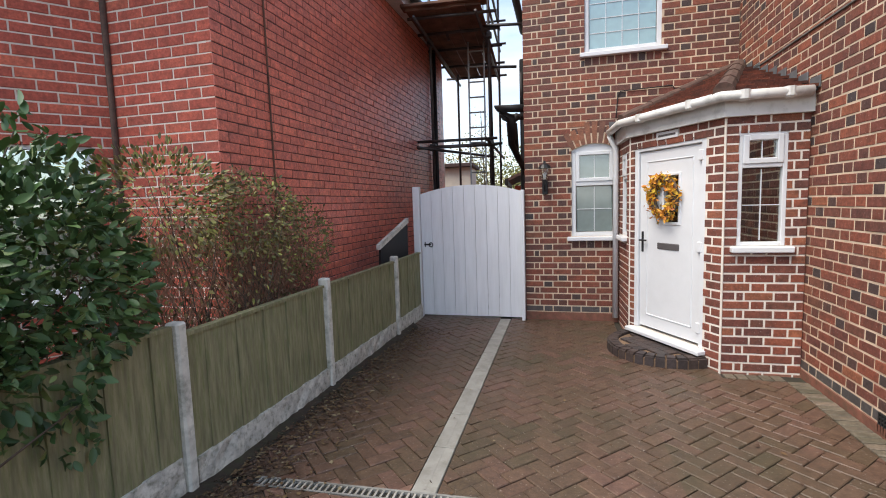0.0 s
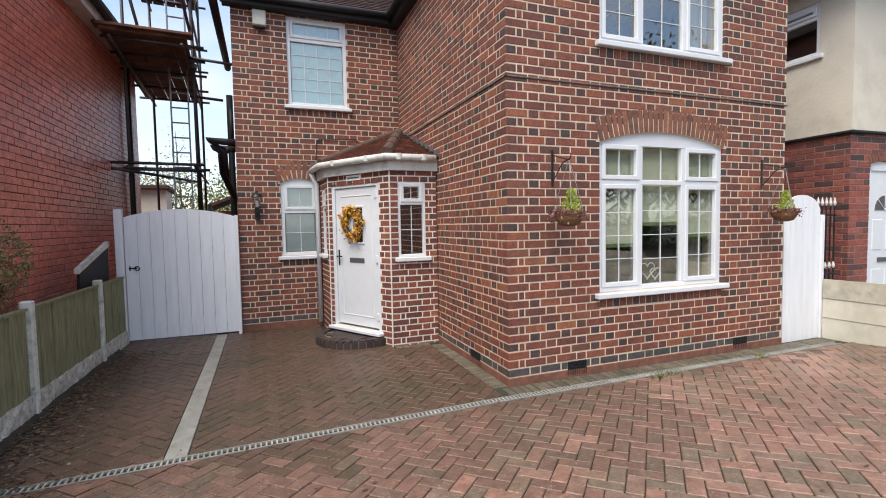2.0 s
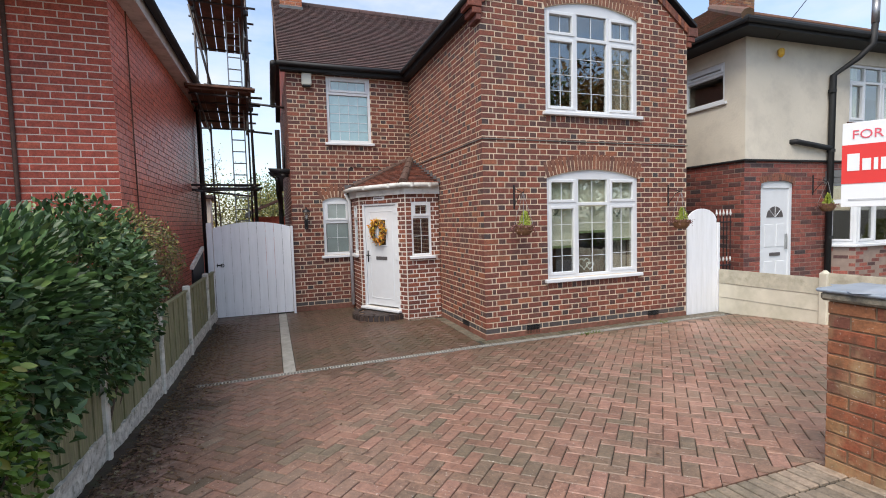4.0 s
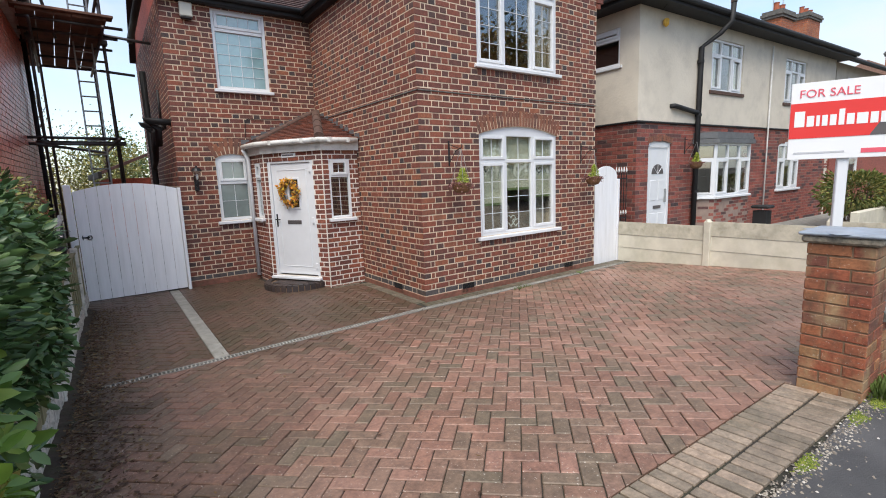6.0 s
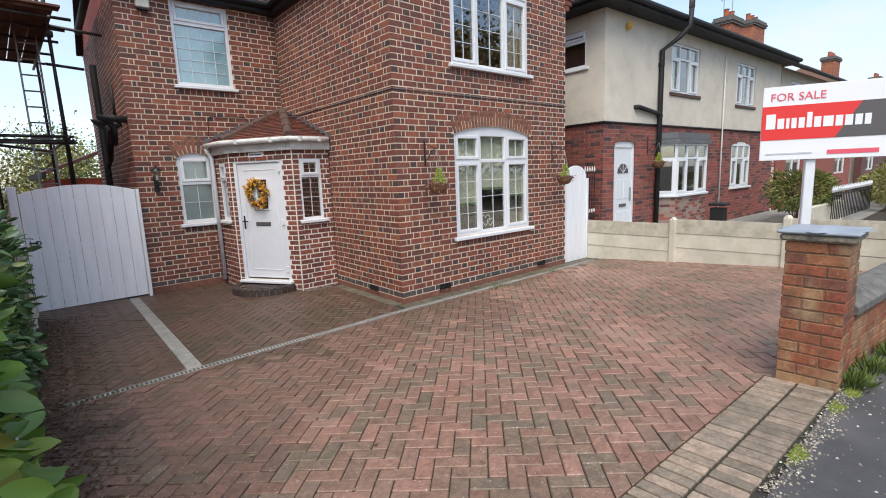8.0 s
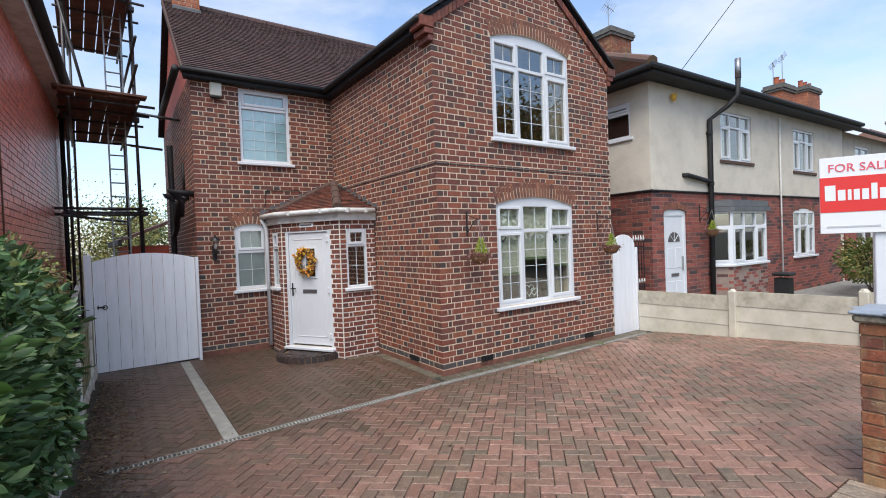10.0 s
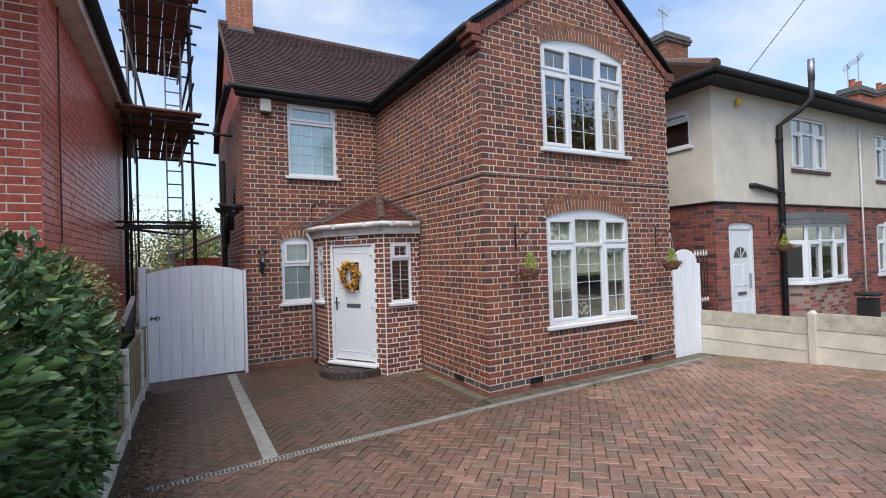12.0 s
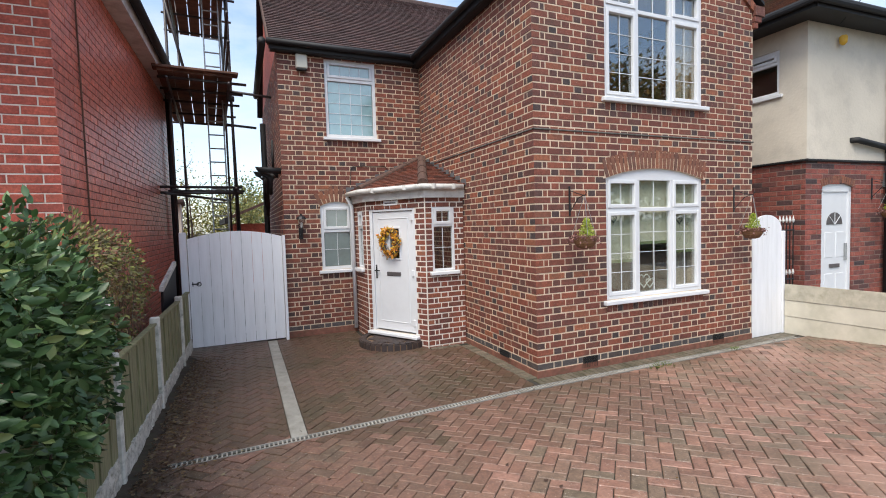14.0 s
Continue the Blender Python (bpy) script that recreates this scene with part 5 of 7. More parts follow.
part("lettering_bar", Form().box((0.425, -0.0145, 2.094), (0.655, -0.012, 2.114), 0, m), SIGNGREY, sign, "dark bar of lettering")

# brick step
step = thing("door_step", (-0.95, 2.05, 0), "half-round brick step with dark bullnose edging below the door", "step")
sc, sr = pD.at(0.53, 0), 0.55
base = math.atan2(pD.u.y, pD.u.x)
n = 18
for k in range(n):
    t0, t1 = base + math.pi + math.pi * (k + 0.09) / n, base + math.pi + math.pi * (k + 0.91) / n
    q = [(sc.x + r_ * math.cos(t), sc.y + r_ * math.sin(t)) for r_, t in ((sr - 0.11, t0), (sr, t0), (sr, t1), (sr - 0.11, t1))]
    f = Form().prism([(x, y, ground_z(x, y) - 0.02) for x, y in q], (0, 0, 0.105))
    q2 = [(sc.x + r_ * math.cos(t), sc.y + r_ * math.sin(t)) for r_, t in ((sr - 0.11, t0), (sr - 0.02, t0), (sr - 0.02, t1), (sr - 0.11, t1))]
    f.prism([(x, y, ground_z(x, y) + 0.084) for x, y in q2], (0, 0, 0.016))
    part("edging_brick", f, STEPBRICK, step)
n = 24
part("bed", Form().prism([(sc.x + (sr - 0.01) * math.cos(base + math.pi + math.pi * k / n), sc.y + (sr - 0.01) * math.sin(base + math.pi + math.pi * k / n), -0.09) for k in range(n + 1)], (0, 0, 0.092)), PILLARJOINT, step)
for i in range(-4, 4):
    for j in range(0, 4):
        x0, y0 = i * 0.1, -0.1 - j * 0.1
        if math.hypot(x0 + 0.05, y0 + 0.05) < sr - 0.17:
            mm = Matrix.Translation(pD.at(0.53 + x0, 0.008, -y0 - 0.1)) @ pose(0, 0, 0, 0, 0, math.degrees(base))
            part("step_tile", Form().box((0.003, -0.097, -0.01), (0.097, -0.003, 0.012), 0.003, mm), STEPBRICK, step)

# ---------------------------------------------------------------- white side gates


def arched_gate(name, x0, x1, y, z0, side, crown, boards, label, back=True):
    g = thing(name, ((x0 + x1) / 2, y, z0), label, "gate")
    n = boards
    mid, half = (x0 + x1) / 2, (x1 - x0) / 2
    for k in range(n):
        a, b = x0 + (x1 - x0) * k / n + 0.002, x0 + (x1 - x0) * (k + 1) / n - 0.002
        top = [(a + (b - a) * j / 4, side + (crown - side) * max(0.0, 1 - ((a + (b - a) * j / 4 - mid) / half) ** 2)) for j in range(5)]
        off = 0.002 * ((k * 7) % 3)
        f = Form().prism([(a, y - 0.012 - off, z0), (b, y - 0.012 - off, z0)] + [(u, y - 0.012 - off, z) for u, z in reversed(top)], (0, 0.02, 0))
        part("board", f, GATEPAINT, g)
    f = Form()
    for z in (z0 + 0.15, (z0 + side) / 2, side - 0.2):
        f.box((x0, y + 0.009, z), (x1, y + 0.035, z + 0.1))
    part("ledge", f, GROOVE, g)
    return g


sg = arched_gate("side_gate", -3.875, -2.502, 3.6, -0.045, 1.64, 1.745, 9, "white-painted boarded side gate with arched top")
part("latch_plate", Form().box((-3.84, 3.576, 0.935), (-3.74, 3.59, 0.955), 0.003).box((-3.832, 3.576, 0.91), (-3.82, 3.59, 0.98), 0.003), IRON, sg, "black iron latch")
part("ring_handle", Form().tube([(-3.74 + 0.028 * math.cos(t), 3.57, 0.942 + 0.028 * math.sin(t)) for t in [2 * math.pi * k / 14 for k in range(15)]], 0.007, 6), IRON, sg)
tagged(part("gate_post", Form().box((-3.98, 3.55, -0.1), (-3.885, 3.65, 1.745), 0.008), GATEPAINT), "white-painted timber gate post", "post", "gate posts")
tagged(part("gate_post", Form().box((-2.499, 3.5, -0.1), (-2.455, 3.64, 1.65), 0.006), GATEPAINT), "white-painted timber post against the brick wall", "post", "gate posts")

rg = thing("passage_gate", (4.22, 0.03, -0.1), "tall white boarded gate with rounded top beside the house", "gate")
n = 6
for k in range(n):
    a, b = 3.84 + 0.68 * k / n, 3.84 + 0.68 * (k + 1) / n - 0.003
    top = [(a + (b - a) * j / 4, 1.50 + 0.25 * math.sqrt(max(0.0, 1 - ((a + (b - a) * j / 4 - 4.18) / 0.35) ** 2))) for j in range(5)]
    part("board", Form().prism([(a, 0.02, -0.08), (b, 0.02, -0.08)] + [(u, 0.02, z) for u, z in reversed(top)], (0, 0.025, 0)), GATEPAINT, rg)
part("ledge", Form().box((3.85, 0.046, 0.2), (4.5, 0.07, 0.3)).box((3.85, 0.046, 1.2), (4.5, 0.07, 1.3)), GROOVE, rg)
tagged(part("gate_post", Form().box((4.525, 0.0, -0.15), (4.585, 0.08, 1.5), 0.006), GATEPAINT), "white-painted timber gate post", "post", "gate posts")

# ---------------------------------------------------------------- left fence and planting


fence = thing("boundary_fence", (-3.86, -0.56, 0.05), "low weathered board fence between concrete posts with rough white base", "fence")
posts = [-5.43, -3.83, -2.22, -0.61, 0.95, 2.57]
for y in posts:
    x, g = fence_x(y), ground_z(-3.9, y)
    f = Form().box((x - 0.045, y - 0.035, g - 0.1), (x + 0.045, y + 0.035, g + 0.97), 0.012)
    part("post", f, OLDCONC, fence)
rng = random.Random(8)
for y0, y1 in zip(posts, posts[1:] + [3.55]):
    n = int((y1 - y0 - 0.1) / 0.125)
    g = ground_z(-3.9, (y0 + y1) / 2)
    f = Form()
    k2 = 14
    for j in range(k2 + 1):
        ya = y0 + 0.05 + (y1 - y0 - 0.1) * j / k2
        xa = fence_x(ya)
        f.v += [(xa - 0.02, ya, g - 0.05)] + [(xa + 0.024 + rng.uniform(-0.009, 0.009), ya, g - 0.05 + 0.24 * q / 3) for q in range(4)] + [(xa - 0.02, ya, g + 0.19)]
    f.f = [(6 * j + q, 6 * j + (q + 1) % 6, 6 * j + 6 + (q + 1) % 6, 6 * j + 6 + q) for j in range(k2) for q in range(6)] + [(0, 1, 2, 3, 4, 5), tuple(6 * k2 + q for q in range(6))]
    part("gravel_board", f, GRAVELBOARD, fence, "rough flaking white-painted base board")
    for j in range(n):
        ya = y0 + 0.05 + (y1 - y0 - 0.1) * j / n
        yb = y0 + 0.05 + (y1 - y0 - 0.1) * (j + 1) / n + 0.012
        o = 0.005 if j % 2 else -0.004
        tilt = rng.uniform(-0.004, 0.004)
        f = Form().prism([(fence_x(ya) + o - 0.008, ya, g + 0.18), (fence_x(ya) + o + 0.008, ya, g + 0.18), (fence_x(ya) + o + 0.008 + tilt, ya, g + 0.90 + tilt * 2), (fence_x(ya) + o - 0.008, ya, g + 0.90)],
                         (fence_x(yb) - fence_x(ya), yb - ya, 0))
        part("fence_board", f, FENCEWOOD, fence)
    f = Form().prism([(fence_x(y0) - 0.03, y0 + 0.05, g + 0.895), (fence_x(y0) + 0.025, y0 + 0.05, g + 0.895), (fence_x(y0) + 0.025, y0 + 0.05, g + 0.915), (fence_x(y0) - 0.03, y0 + 0.05, g + 0.915)], (fence_x(y1) - fence_x(y0), y1 - y0 - 0.1, 0))
    part("capping", f, FENCEWOOD, fence)


def bush(name, blobs, count, size, mat, label, seed, twigs=60, droop=0.35, ratio=0.5, flowers=0, thick=0.012):
    base = np.mean([c for c, r, w in blobs], axis=0)
    b = thing(name, (base[0], base[1], 0), label, "shrub")
    pts, nor = [], []
    tot = sum(w for *_, w in blobs)
    for k, (c, r, w) in enumerate(blobs):
        p_, d_ = blob_points(c, r, int(count * w / tot), seed + k)
        pts.append(p_)
        nor.append(d_)
    pts, nor = np.concatenate(pts), np.concatenate(nor)
    ok = pts[:, 2] > 0.12
    pts, nor = pts[ok], nor[ok]
    part("foliage", leaves(pts, size, seed, droop, ratio, nor, True), mat, b, smooth=True, kind="stuff")
    r = random.Random(seed)
    f = Form()
    for k in range(twigs):
        q = pts[r.randrange(len(pts))]
        c = blobs[r.randrange(len(blobs))][0]
        s = Vector((c[0] + r.uniform(-0.15, 0.15), c[1] + r.uniform(-0.2, 0.2), 0.0))
        e = Vector(q)
        mid = s.lerp(e, 0.55) + Vector((r.uniform(-0.08, 0.08), r.uniform(-0.08, 0.08), 0.1))
        f.tube([s, mid, e], thick, 5, taper=thick * 0.25)
    part("twig_mass", f, BARK, b, kind="stuff")
    if flowers:
        idx = np.random.default_rng(seed + 9).choice(len(pts), flowers)
        fp = np.concatenate([pts[i] + nor[i] * 0.03 + np.random.default_rng(int(i)).normal(0, 0.012, (9, 3)) for i in idx])
        part("blossom", leaves(fp, 0.018, seed, 0, 0.8), PETAL, b, kind="stuff")
    return b


bush("viburnum_bush", [((-4.4, -2.8, 1.1), (0.52, 0.6, 0.72), 1.0), ((-4.3, -1.9, 1.14), (0.52, 0.75, 0.76), 1.1), ((-4.32, -1.15, 1.12), (0.48, 0.5, 0.74), 0.9),
                       ((-4.18, -2.1, 0.92), (0.42, 0.85, 0.45), 0.6), ((-4.4, -3.3, 0.98), (0.55, 0.45, 0.72), 0.8)],
     25000, 0.066, VIBURNUM, "dense dark green evergreen shrub overhanging the board fence", 21, 70, 0.2, 0.46, flowers=16)
bush("light_green_shrub", [((-4.3, -3.75, 1.25), (0.42, 0.4, 0.66), 1.0), ((-4.2, -3.7, 0.75), (0.36, 0.3, 0.55), 0.8), ((-3.92, -4.4, 1.12), (0.24, 0.32, 0.72), 1.0)], 11000, 0.05, LIGHTLEAF, "bright yellow-green shrub at the end of the fence", 31, 40)
twiggy = bush("twiggy_shrub", [((-4.3, -0.3, 1.55), (0.32, 0.6, 0.34), 1.0), ((-4.25, 0.4, 1.45), (0.3, 0.6, 0.34), 1.0), ((-4.2, 1.0, 1.25), (0.24, 0.45, 0.3), 0.5), ((-4.25, 0.2, 1.05), (0.3, 0.9, 0.4), 0.5)],
              6500, 0.034, TWIGLEAF, "thinning brown-green twiggy shrub behind the fence", 41, 60, thick=0.006)
r = random.Random(47)
f = Form()
for k in range(1500):
    y0, a_ = r.uniform(-0.75, 1.25), r.uniform(0, 2 * math.pi)
    p0 = Vector((-4.25 + r.uniform(-0.2, 0.12), y0, r.uniform(0.35, 1.2)))
    tip = p0 + Vector((0.2 * math.cos(a_), 0.32 * math.sin(a_), r.uniform(0.1, 0.5)))
    tip.z = min(tip.z, 1.86 - 0.24 * max(0.0, tip.y))
    f.tube([p0, p0.lerp(tip, 0.55) + Vector((r.uniform(-0.04, 0.04), r.uniform(-0.04, 0.04), 0.03)), tip], r.uniform(0.0022, 0.004), 3, cap=False, taper=0.001)
part("dry_twig", f, TWIG, twiggy, "bare brown twigs", kind="stuff")

# rubbish leaning behind the fence
tagged(part("leaning_board", Form().prism([(-4.1, 2.55, 0.3), (-4.04, 3.45, 0.3), (-4.03, 3.45, 1.27), (-4.09, 2.6, 1.0)], (-0.03, 0.01, 0)), BLACK), "dark board leaning behind the fence", "board")
tagged(part("board_edging", Form().prism([(-4.08, 2.55, 0.98), (-4.02, 3.47, 1.26), (-4.02, 3.47, 1.32), (-4.08, 2.55, 1.04)], (-0.05, 0.01, 0)), OLDCONC), "pale timber edge on the leaning board", "board")

# ---------------------------------------------------------------- left house
TH = -5.0
lh = thing("red_brick_house", (-4.24, 0.45, 0), "neighbouring red brick house with white soffit and black gutter", "house")
ca, sa = math.cos(radians(TH)), math.sin(radians(TH))
LC = (-4.24, 0.42)
LSIDE = Plane(LC[0], LC[1], 90 + TH)
LFRONT = Plane(LC[0] - 0.9 * ca, LC[1] - 0.9 * sa, TH)
LTOP = 4.3
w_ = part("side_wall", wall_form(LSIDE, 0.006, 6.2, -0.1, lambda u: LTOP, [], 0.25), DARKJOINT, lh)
brickwork(LSIDE, w_, 0.003, 6.2, 0.0, lambda u: LTOP, [], 62, 0.075, 0.215, 0.008, "stretcher", (LITREDSIDE, LITREDSIDE), near=lambda u, z: u < 2.2 and z > 1.2, limit=300, seed=51)
w_ = part("front_wall", wall_form(LFRONT, 0.0, 0.894, -0.1, lambda u: LTOP, [], 0.25), REDJOINT, lh)
brickwork(LFRONT, w_, 0.0, 0.897, 0.0, lambda u: LTOP, [], 62, 0.075, 0.215, 0.011, "stretcher", (RED, RED), near=lambda u, z: z > 1.2, limit=200, seed=52)
LBAY = Plane(LC[0] - 0.9 * ca - 0.62, LC[1] - 0.9 * sa - 0.62, TH + 50)
bay_len = 0.86
LW = (0.1, 0.72, 0.95, 2.05, 0.0)
w_ = part("bay_wall", wall_form(LBAY, 0.0, bay_len, -0.1, lambda u: LTOP, [LW], 0.2), REDJOINT, lh)
brickwork(LBAY, w_, 0.0, bay_len, 0.0, lambda u: LTOP, [LW], 62, 0.075, 0.215, 0.011, "stretcher", (RED, RED), limit=0, seed=53)
window(LBAY, lh, LW, [0.1, 0.72], 1.7, (0, 0), (0, 0), label="white bay window")
part("bay_wall", wall_form(Plane(LBAY.o.x - 2.2, LBAY.o.y + 0.1, TH), 0.0, 2.2, -0.1, lambda u: LTOP, [], 0.25), RED, lh)
part("back_wall", wall_form(Plane(*(LSIDE.at(6.2, 0)[:2]), 180 + TH), 0.0, 5, -0.1, lambda u: LTOP, [], 0.25), LITREDSIDE, lh)
f = Form().prism([LSIDE.at(-0.3, LTOP - 0.02, -0.1), LSIDE.at(6.4, LTOP - 0.02, -0.1), LSIDE.at(6.4, LTOP - 0.02, 0.18), LSIDE.at(-0.3, LTOP - 0.02, 0.18)], (0, 0, 0.03))
part("soffit", f, OLDWHITE, lh)
f = Form().prism([LSIDE.at(-0.3, LTOP - 0.03, 0.18), LSIDE.at(6.4, LTOP - 0.03, 0.18), LSIDE.at(6.4, LTOP + 0.16, 0.18), LSIDE.at(-0.3, LTOP + 0.16, 0.18)], LSIDE.n * 0.02)
part("fascia", f, OLDWHITE, lh)
part("gutter", Form().tube([LSIDE.at(-0.35, LTOP + 0.14, 0.26), LSIDE.at(6.45, LTOP + 0.14, 0.26)], 0.06, 10), BLACK, lh, smooth=True)
part("front_soffit", Form().prism([LSIDE.at(-1.1, LTOP - 0.015, 0.16), LSIDE.at(0.02, LTOP - 0.015, 0.16), LSIDE.at(0.02, LTOP - 0.015, -3.5), LSIDE.at(-1.1, LTOP - 0.015, -3.5)], (0, 0, 0.03)), OLDWHITE, lh)
q = [LSIDE.at(6.5, LTOP + 0.16, 0.28), LSIDE.at(-1.2, LTOP + 0.16, 0.28), LSIDE.at(-1.2, LTOP + 2.6, -3.2), LSIDE.at(6.5, LTOP + 2.6, -3.2)]
slab([q[1], q[0], q[3], q[2]], 0.06, TILE, lh, "roof")
# dark tube over the pale joint in the inner corner by the bay
part("corner_pipe", Form().tube([LFRONT.at(0.0, -0.05, 0.012), LFRONT.at(0.0, LTOP - 0.03, 0.012)], 0.022, 8), HIPTILE, lh, smooth=True)
part("cable", Form().tube([LSIDE.at(0.62, 0.3, 0.012), LSIDE.at(0.6, LTOP - 0.03, 0.012)], 0.008, 6), BOARD, lh)
part("downpipe", Form().tube([LSIDE.at(5.4, 0.1, 0.07), LSIDE.at(5.4, LTOP, 0.07)], 0.035, 8), BLACK, lh, smooth=True)

# ---------------------------------------------------------------- scaffold
sc_ = thing("scaffold", (-3.1, 5.4, 0), "steel tube scaffold with dark boarded decks between the houses", "scaffold")


def pole(a, b, name="standard", r=0.023):
    return part(name, Form().tube([a, b], r, 8), STEEL, sc_, smooth=True)


for x, y, z in ((-2.67, 5.0, 8.2), (-2.64, 7.4, 8.2), (-3.63, 5.16, 8.0), (-3.5, 7.4, 8.0)):
    pole((x, y, 0.1), (x, y, z))
pole((-2.62, 5.05, 0.1), (-2.72, 5.05, 8.2), "brace")
for z in (2.44, 2.54):
    pole((-4.0, 4.95, z), (-2.56, 4.95, z), "transom")
pole((-3.75, 5.35, 2.5), (-2.5, 5.35, 2.5), "transom")
pole((-3.75, 4.5, 2.4), (-2.69, 6.6, 2.4), "ledger")
pole((-2.70, 4.4, 2.48), (-2.59, 7.9, 2.48), "ledger")
for z in (4.2, 6.15):
    for y in (4.15, 4.8, 5.6, 6.6, 7.5):
        pole((-3.75, y, z - 0.05), (-2.49, y, z - 0.05), "transom")
    for x in (-3.62, -2.76):
        pole((x, 3.95, z - 0.1), (x + 0.1, 7.9, z - 0.1), "ledger")
    for zr in (0.55, 1.0):
        pole((-2.74, 3.95, z + zr), (-2.64, 7.9, z + zr), "guard_rail")
        pole((-3.6, 3.6 + 3.8, z + zr), (-2.49, 3.6 + 3.8, z + zr), "guard_rail")
    for k in range(5):
        x0 = -3.74 + 0.208 * k
        f = Form().prism([(x0, 4.0 + 0.015 * (k % 3), z), (x0 + 0.204, 4.0 + 0.015 * (k % 3), z), (x0 + 0.262, 7.8, z), (x0 + 0.075, 7.8, z)], (0, 0, 0.038))
        part("deck_board", f, BOARD, sc_)
    part("end_board", Form().box((-3.8, 3.93, z + 0.038), (-2.62, 4.15, z + 0.076), 0.006), BOARD, sc_)
pole((-2.75, 4.8, 4.2), (-2.0, 4.7, 4.13), "tie")
pole((-2.75, 5.2, 3.7), (-2.25, 5.2, 3.67), "tie")
pole((-3.7, 4.9, 6.05), (-3.3, 5.0, 4.1), "brace")
for x, y in ((-2.67, 5.0), (-3.63, 5.16)):
    for z in (2.48, 4.12, 6.07):
        part("coupler", Form().box((x - 0.05, y - 0.05, z - 0.045), (x + 0.05, y + 0.05, z + 0.045), 0.012), STEEL, sc_)
lad = thing("ladder", (-2.9, 5.5, 0), "pale aluminium ladder standing against the scaffold", "ladder")
for x in (-3.05, -2.79):
    part("stile", Form().box((x - 0.012, 5.45, 0.1), (x + 0.012, 5.5, 6.6), 0.004), GALV, lad)
for k in range(25):
    part("rung", Form().tube([(-3.05, 5.475, 0.3 + 0.25 * k), (-2.79, 5.475, 0.3 + 0.25 * k)], 0.013, 6), GALV, lad)

LEFT_SIDE = (-3.289, -4.799, 4.2, 1.08, 1.78)
# rear extension of the main house and garden seen over the gate
ext = thing("rear_extension", (-2.6, 10.5, 0), "low rear extension with tiled lean-to roof", "extension")
part("wall", Form().box((-2.42, 10, -0.1), (-0.5, 13, 1.95)), RED, ext)
part("roof", Form().prism([(-2.62, 9.7, 2.05), (-0.5, 9.7, 2.95), (-0.5, 9.7, 3.03), (-2.62, 9.7, 2.13)], (0, 3.6, 0)), TILE, ext)
part("fascia", Form().box((-2.67, 9.68, 1.96), (-2.59, 13.3, 2.12), 0.006), BLACK, ext)


def tree(name, base, height, crown_r, n, leaf, mat, label, seed, trunk=0.09, crown_low=0.3, limbs=9, sparse=1.0):
    t = thing(name, base, label, "tree")
    r = random.Random(seed)
    b = Vector(base)
    f = Form()
    top = b + Vector((r.uniform(-0.3, 0.3), r.uniform(-0.3, 0.3), height * 0.92))
    f.tube([b, b.lerp(top, 0.4) + Vector((0.1, 0, 0)), top], trunk, 8, taper=trunk * 0.15)
    ends = []
    for k in range(limbs):
        s = b.lerp(top, crown_low + (0.9 - crown_low) * k / limbs)
        a = k * 2.4 + r.uniform(-0.4, 0.4)
        ln = crown_r * r.uniform(0.6, 1.05) * (1.15 - 0.6 * k / limbs)
        e = s + Vector((math.cos(a) * ln, math.sin(a) * ln, ln * r.uniform(0.35, 0.9)))
        mid = s.lerp(e, 0.5) + Vector((0, 0, -0.05 * ln))
        f.tube([s, mid, e], trunk * 0.4, 6, taper=trunk * 0.06)
        ends += [mid, e, mid.lerp(e, 0.5)]
        for j in range(3):
            e2 = mid.lerp(e, r.random()) + Vector((r.uniform(-1, 1), r.uniform(-1, 1), r.uniform(0, 1))) * ln * 0.45
            f.tube([mid.lerp(e, 0.4), e2], trunk * 0.14, 5, taper=trunk * 0.03)
            ends.append(e2)
    ends.append(top)
    part("trunk", f, BARK, t)
    rng_ = np.random.default_rng(seed)
    e = np.array([tuple(q) for q in ends])
    idx = rng_.integers(0, len(e), n)
    pts = e[idx] + rng_.normal(0, crown_r * 0.2 * sparse, (n, 3))
    part("crown", leaves(pts, leaf, seed, 0.3, 0.55), mat, t, kind="stuff")
    return t


tree("garden_tree", (-3.6, 13.5, 0), 5.0, 1.0, 420, 0.07, YELLOWLEAF, "thin yellowing garden tree with bare top", 61, 0.05, 0.15, 12, 0.9)
tree("garden_tree", (-2.2, 16.0, 0), 3.5, 1.5, 5200, 0.11, YELLOWLEAF, "yellow-green bushy garden tree", 62, 0.09, 0.1, 12, 1.2)
tree("garden_tree", (-4.6, 17.5, 0), 3.4, 1.9, 5200, 0.12, TREELEAF, "bushy green and yellow garden tree", 63, 0.1, 0.1, 12, 1.2)
tree("garden_tree", (-0.8, 21.0, 0), 3.4, 2.0, 5000, 0.14, HEDGELEAF, "dark green tree at the end of the garden", 64, 0.12, 0.1, 12, 1.2)
shed = thing("far_outbuilding", (-4.6, 11.5, 0), "pale low outbuilding behind the neighbouring house", "outbuilding")
part("wall", Form().box((-5.2, 11.5, 0), (-3.75, 13, 2.6)), RENDER, shed)
part("roof", Form().box((-5.3, 11.3, 2.6), (-3.65, 13.2, 2.72), 0.02), TILE, shed)

for ob in [o for o in scene.objects if o.parent is None and o.name.split(".")[0] in ("red_brick_house", "scaffold", "ladder", "rear_extension", "garden_tree", "far_outbuilding")]:
    resettle(ob, *LEFT_SIDE)

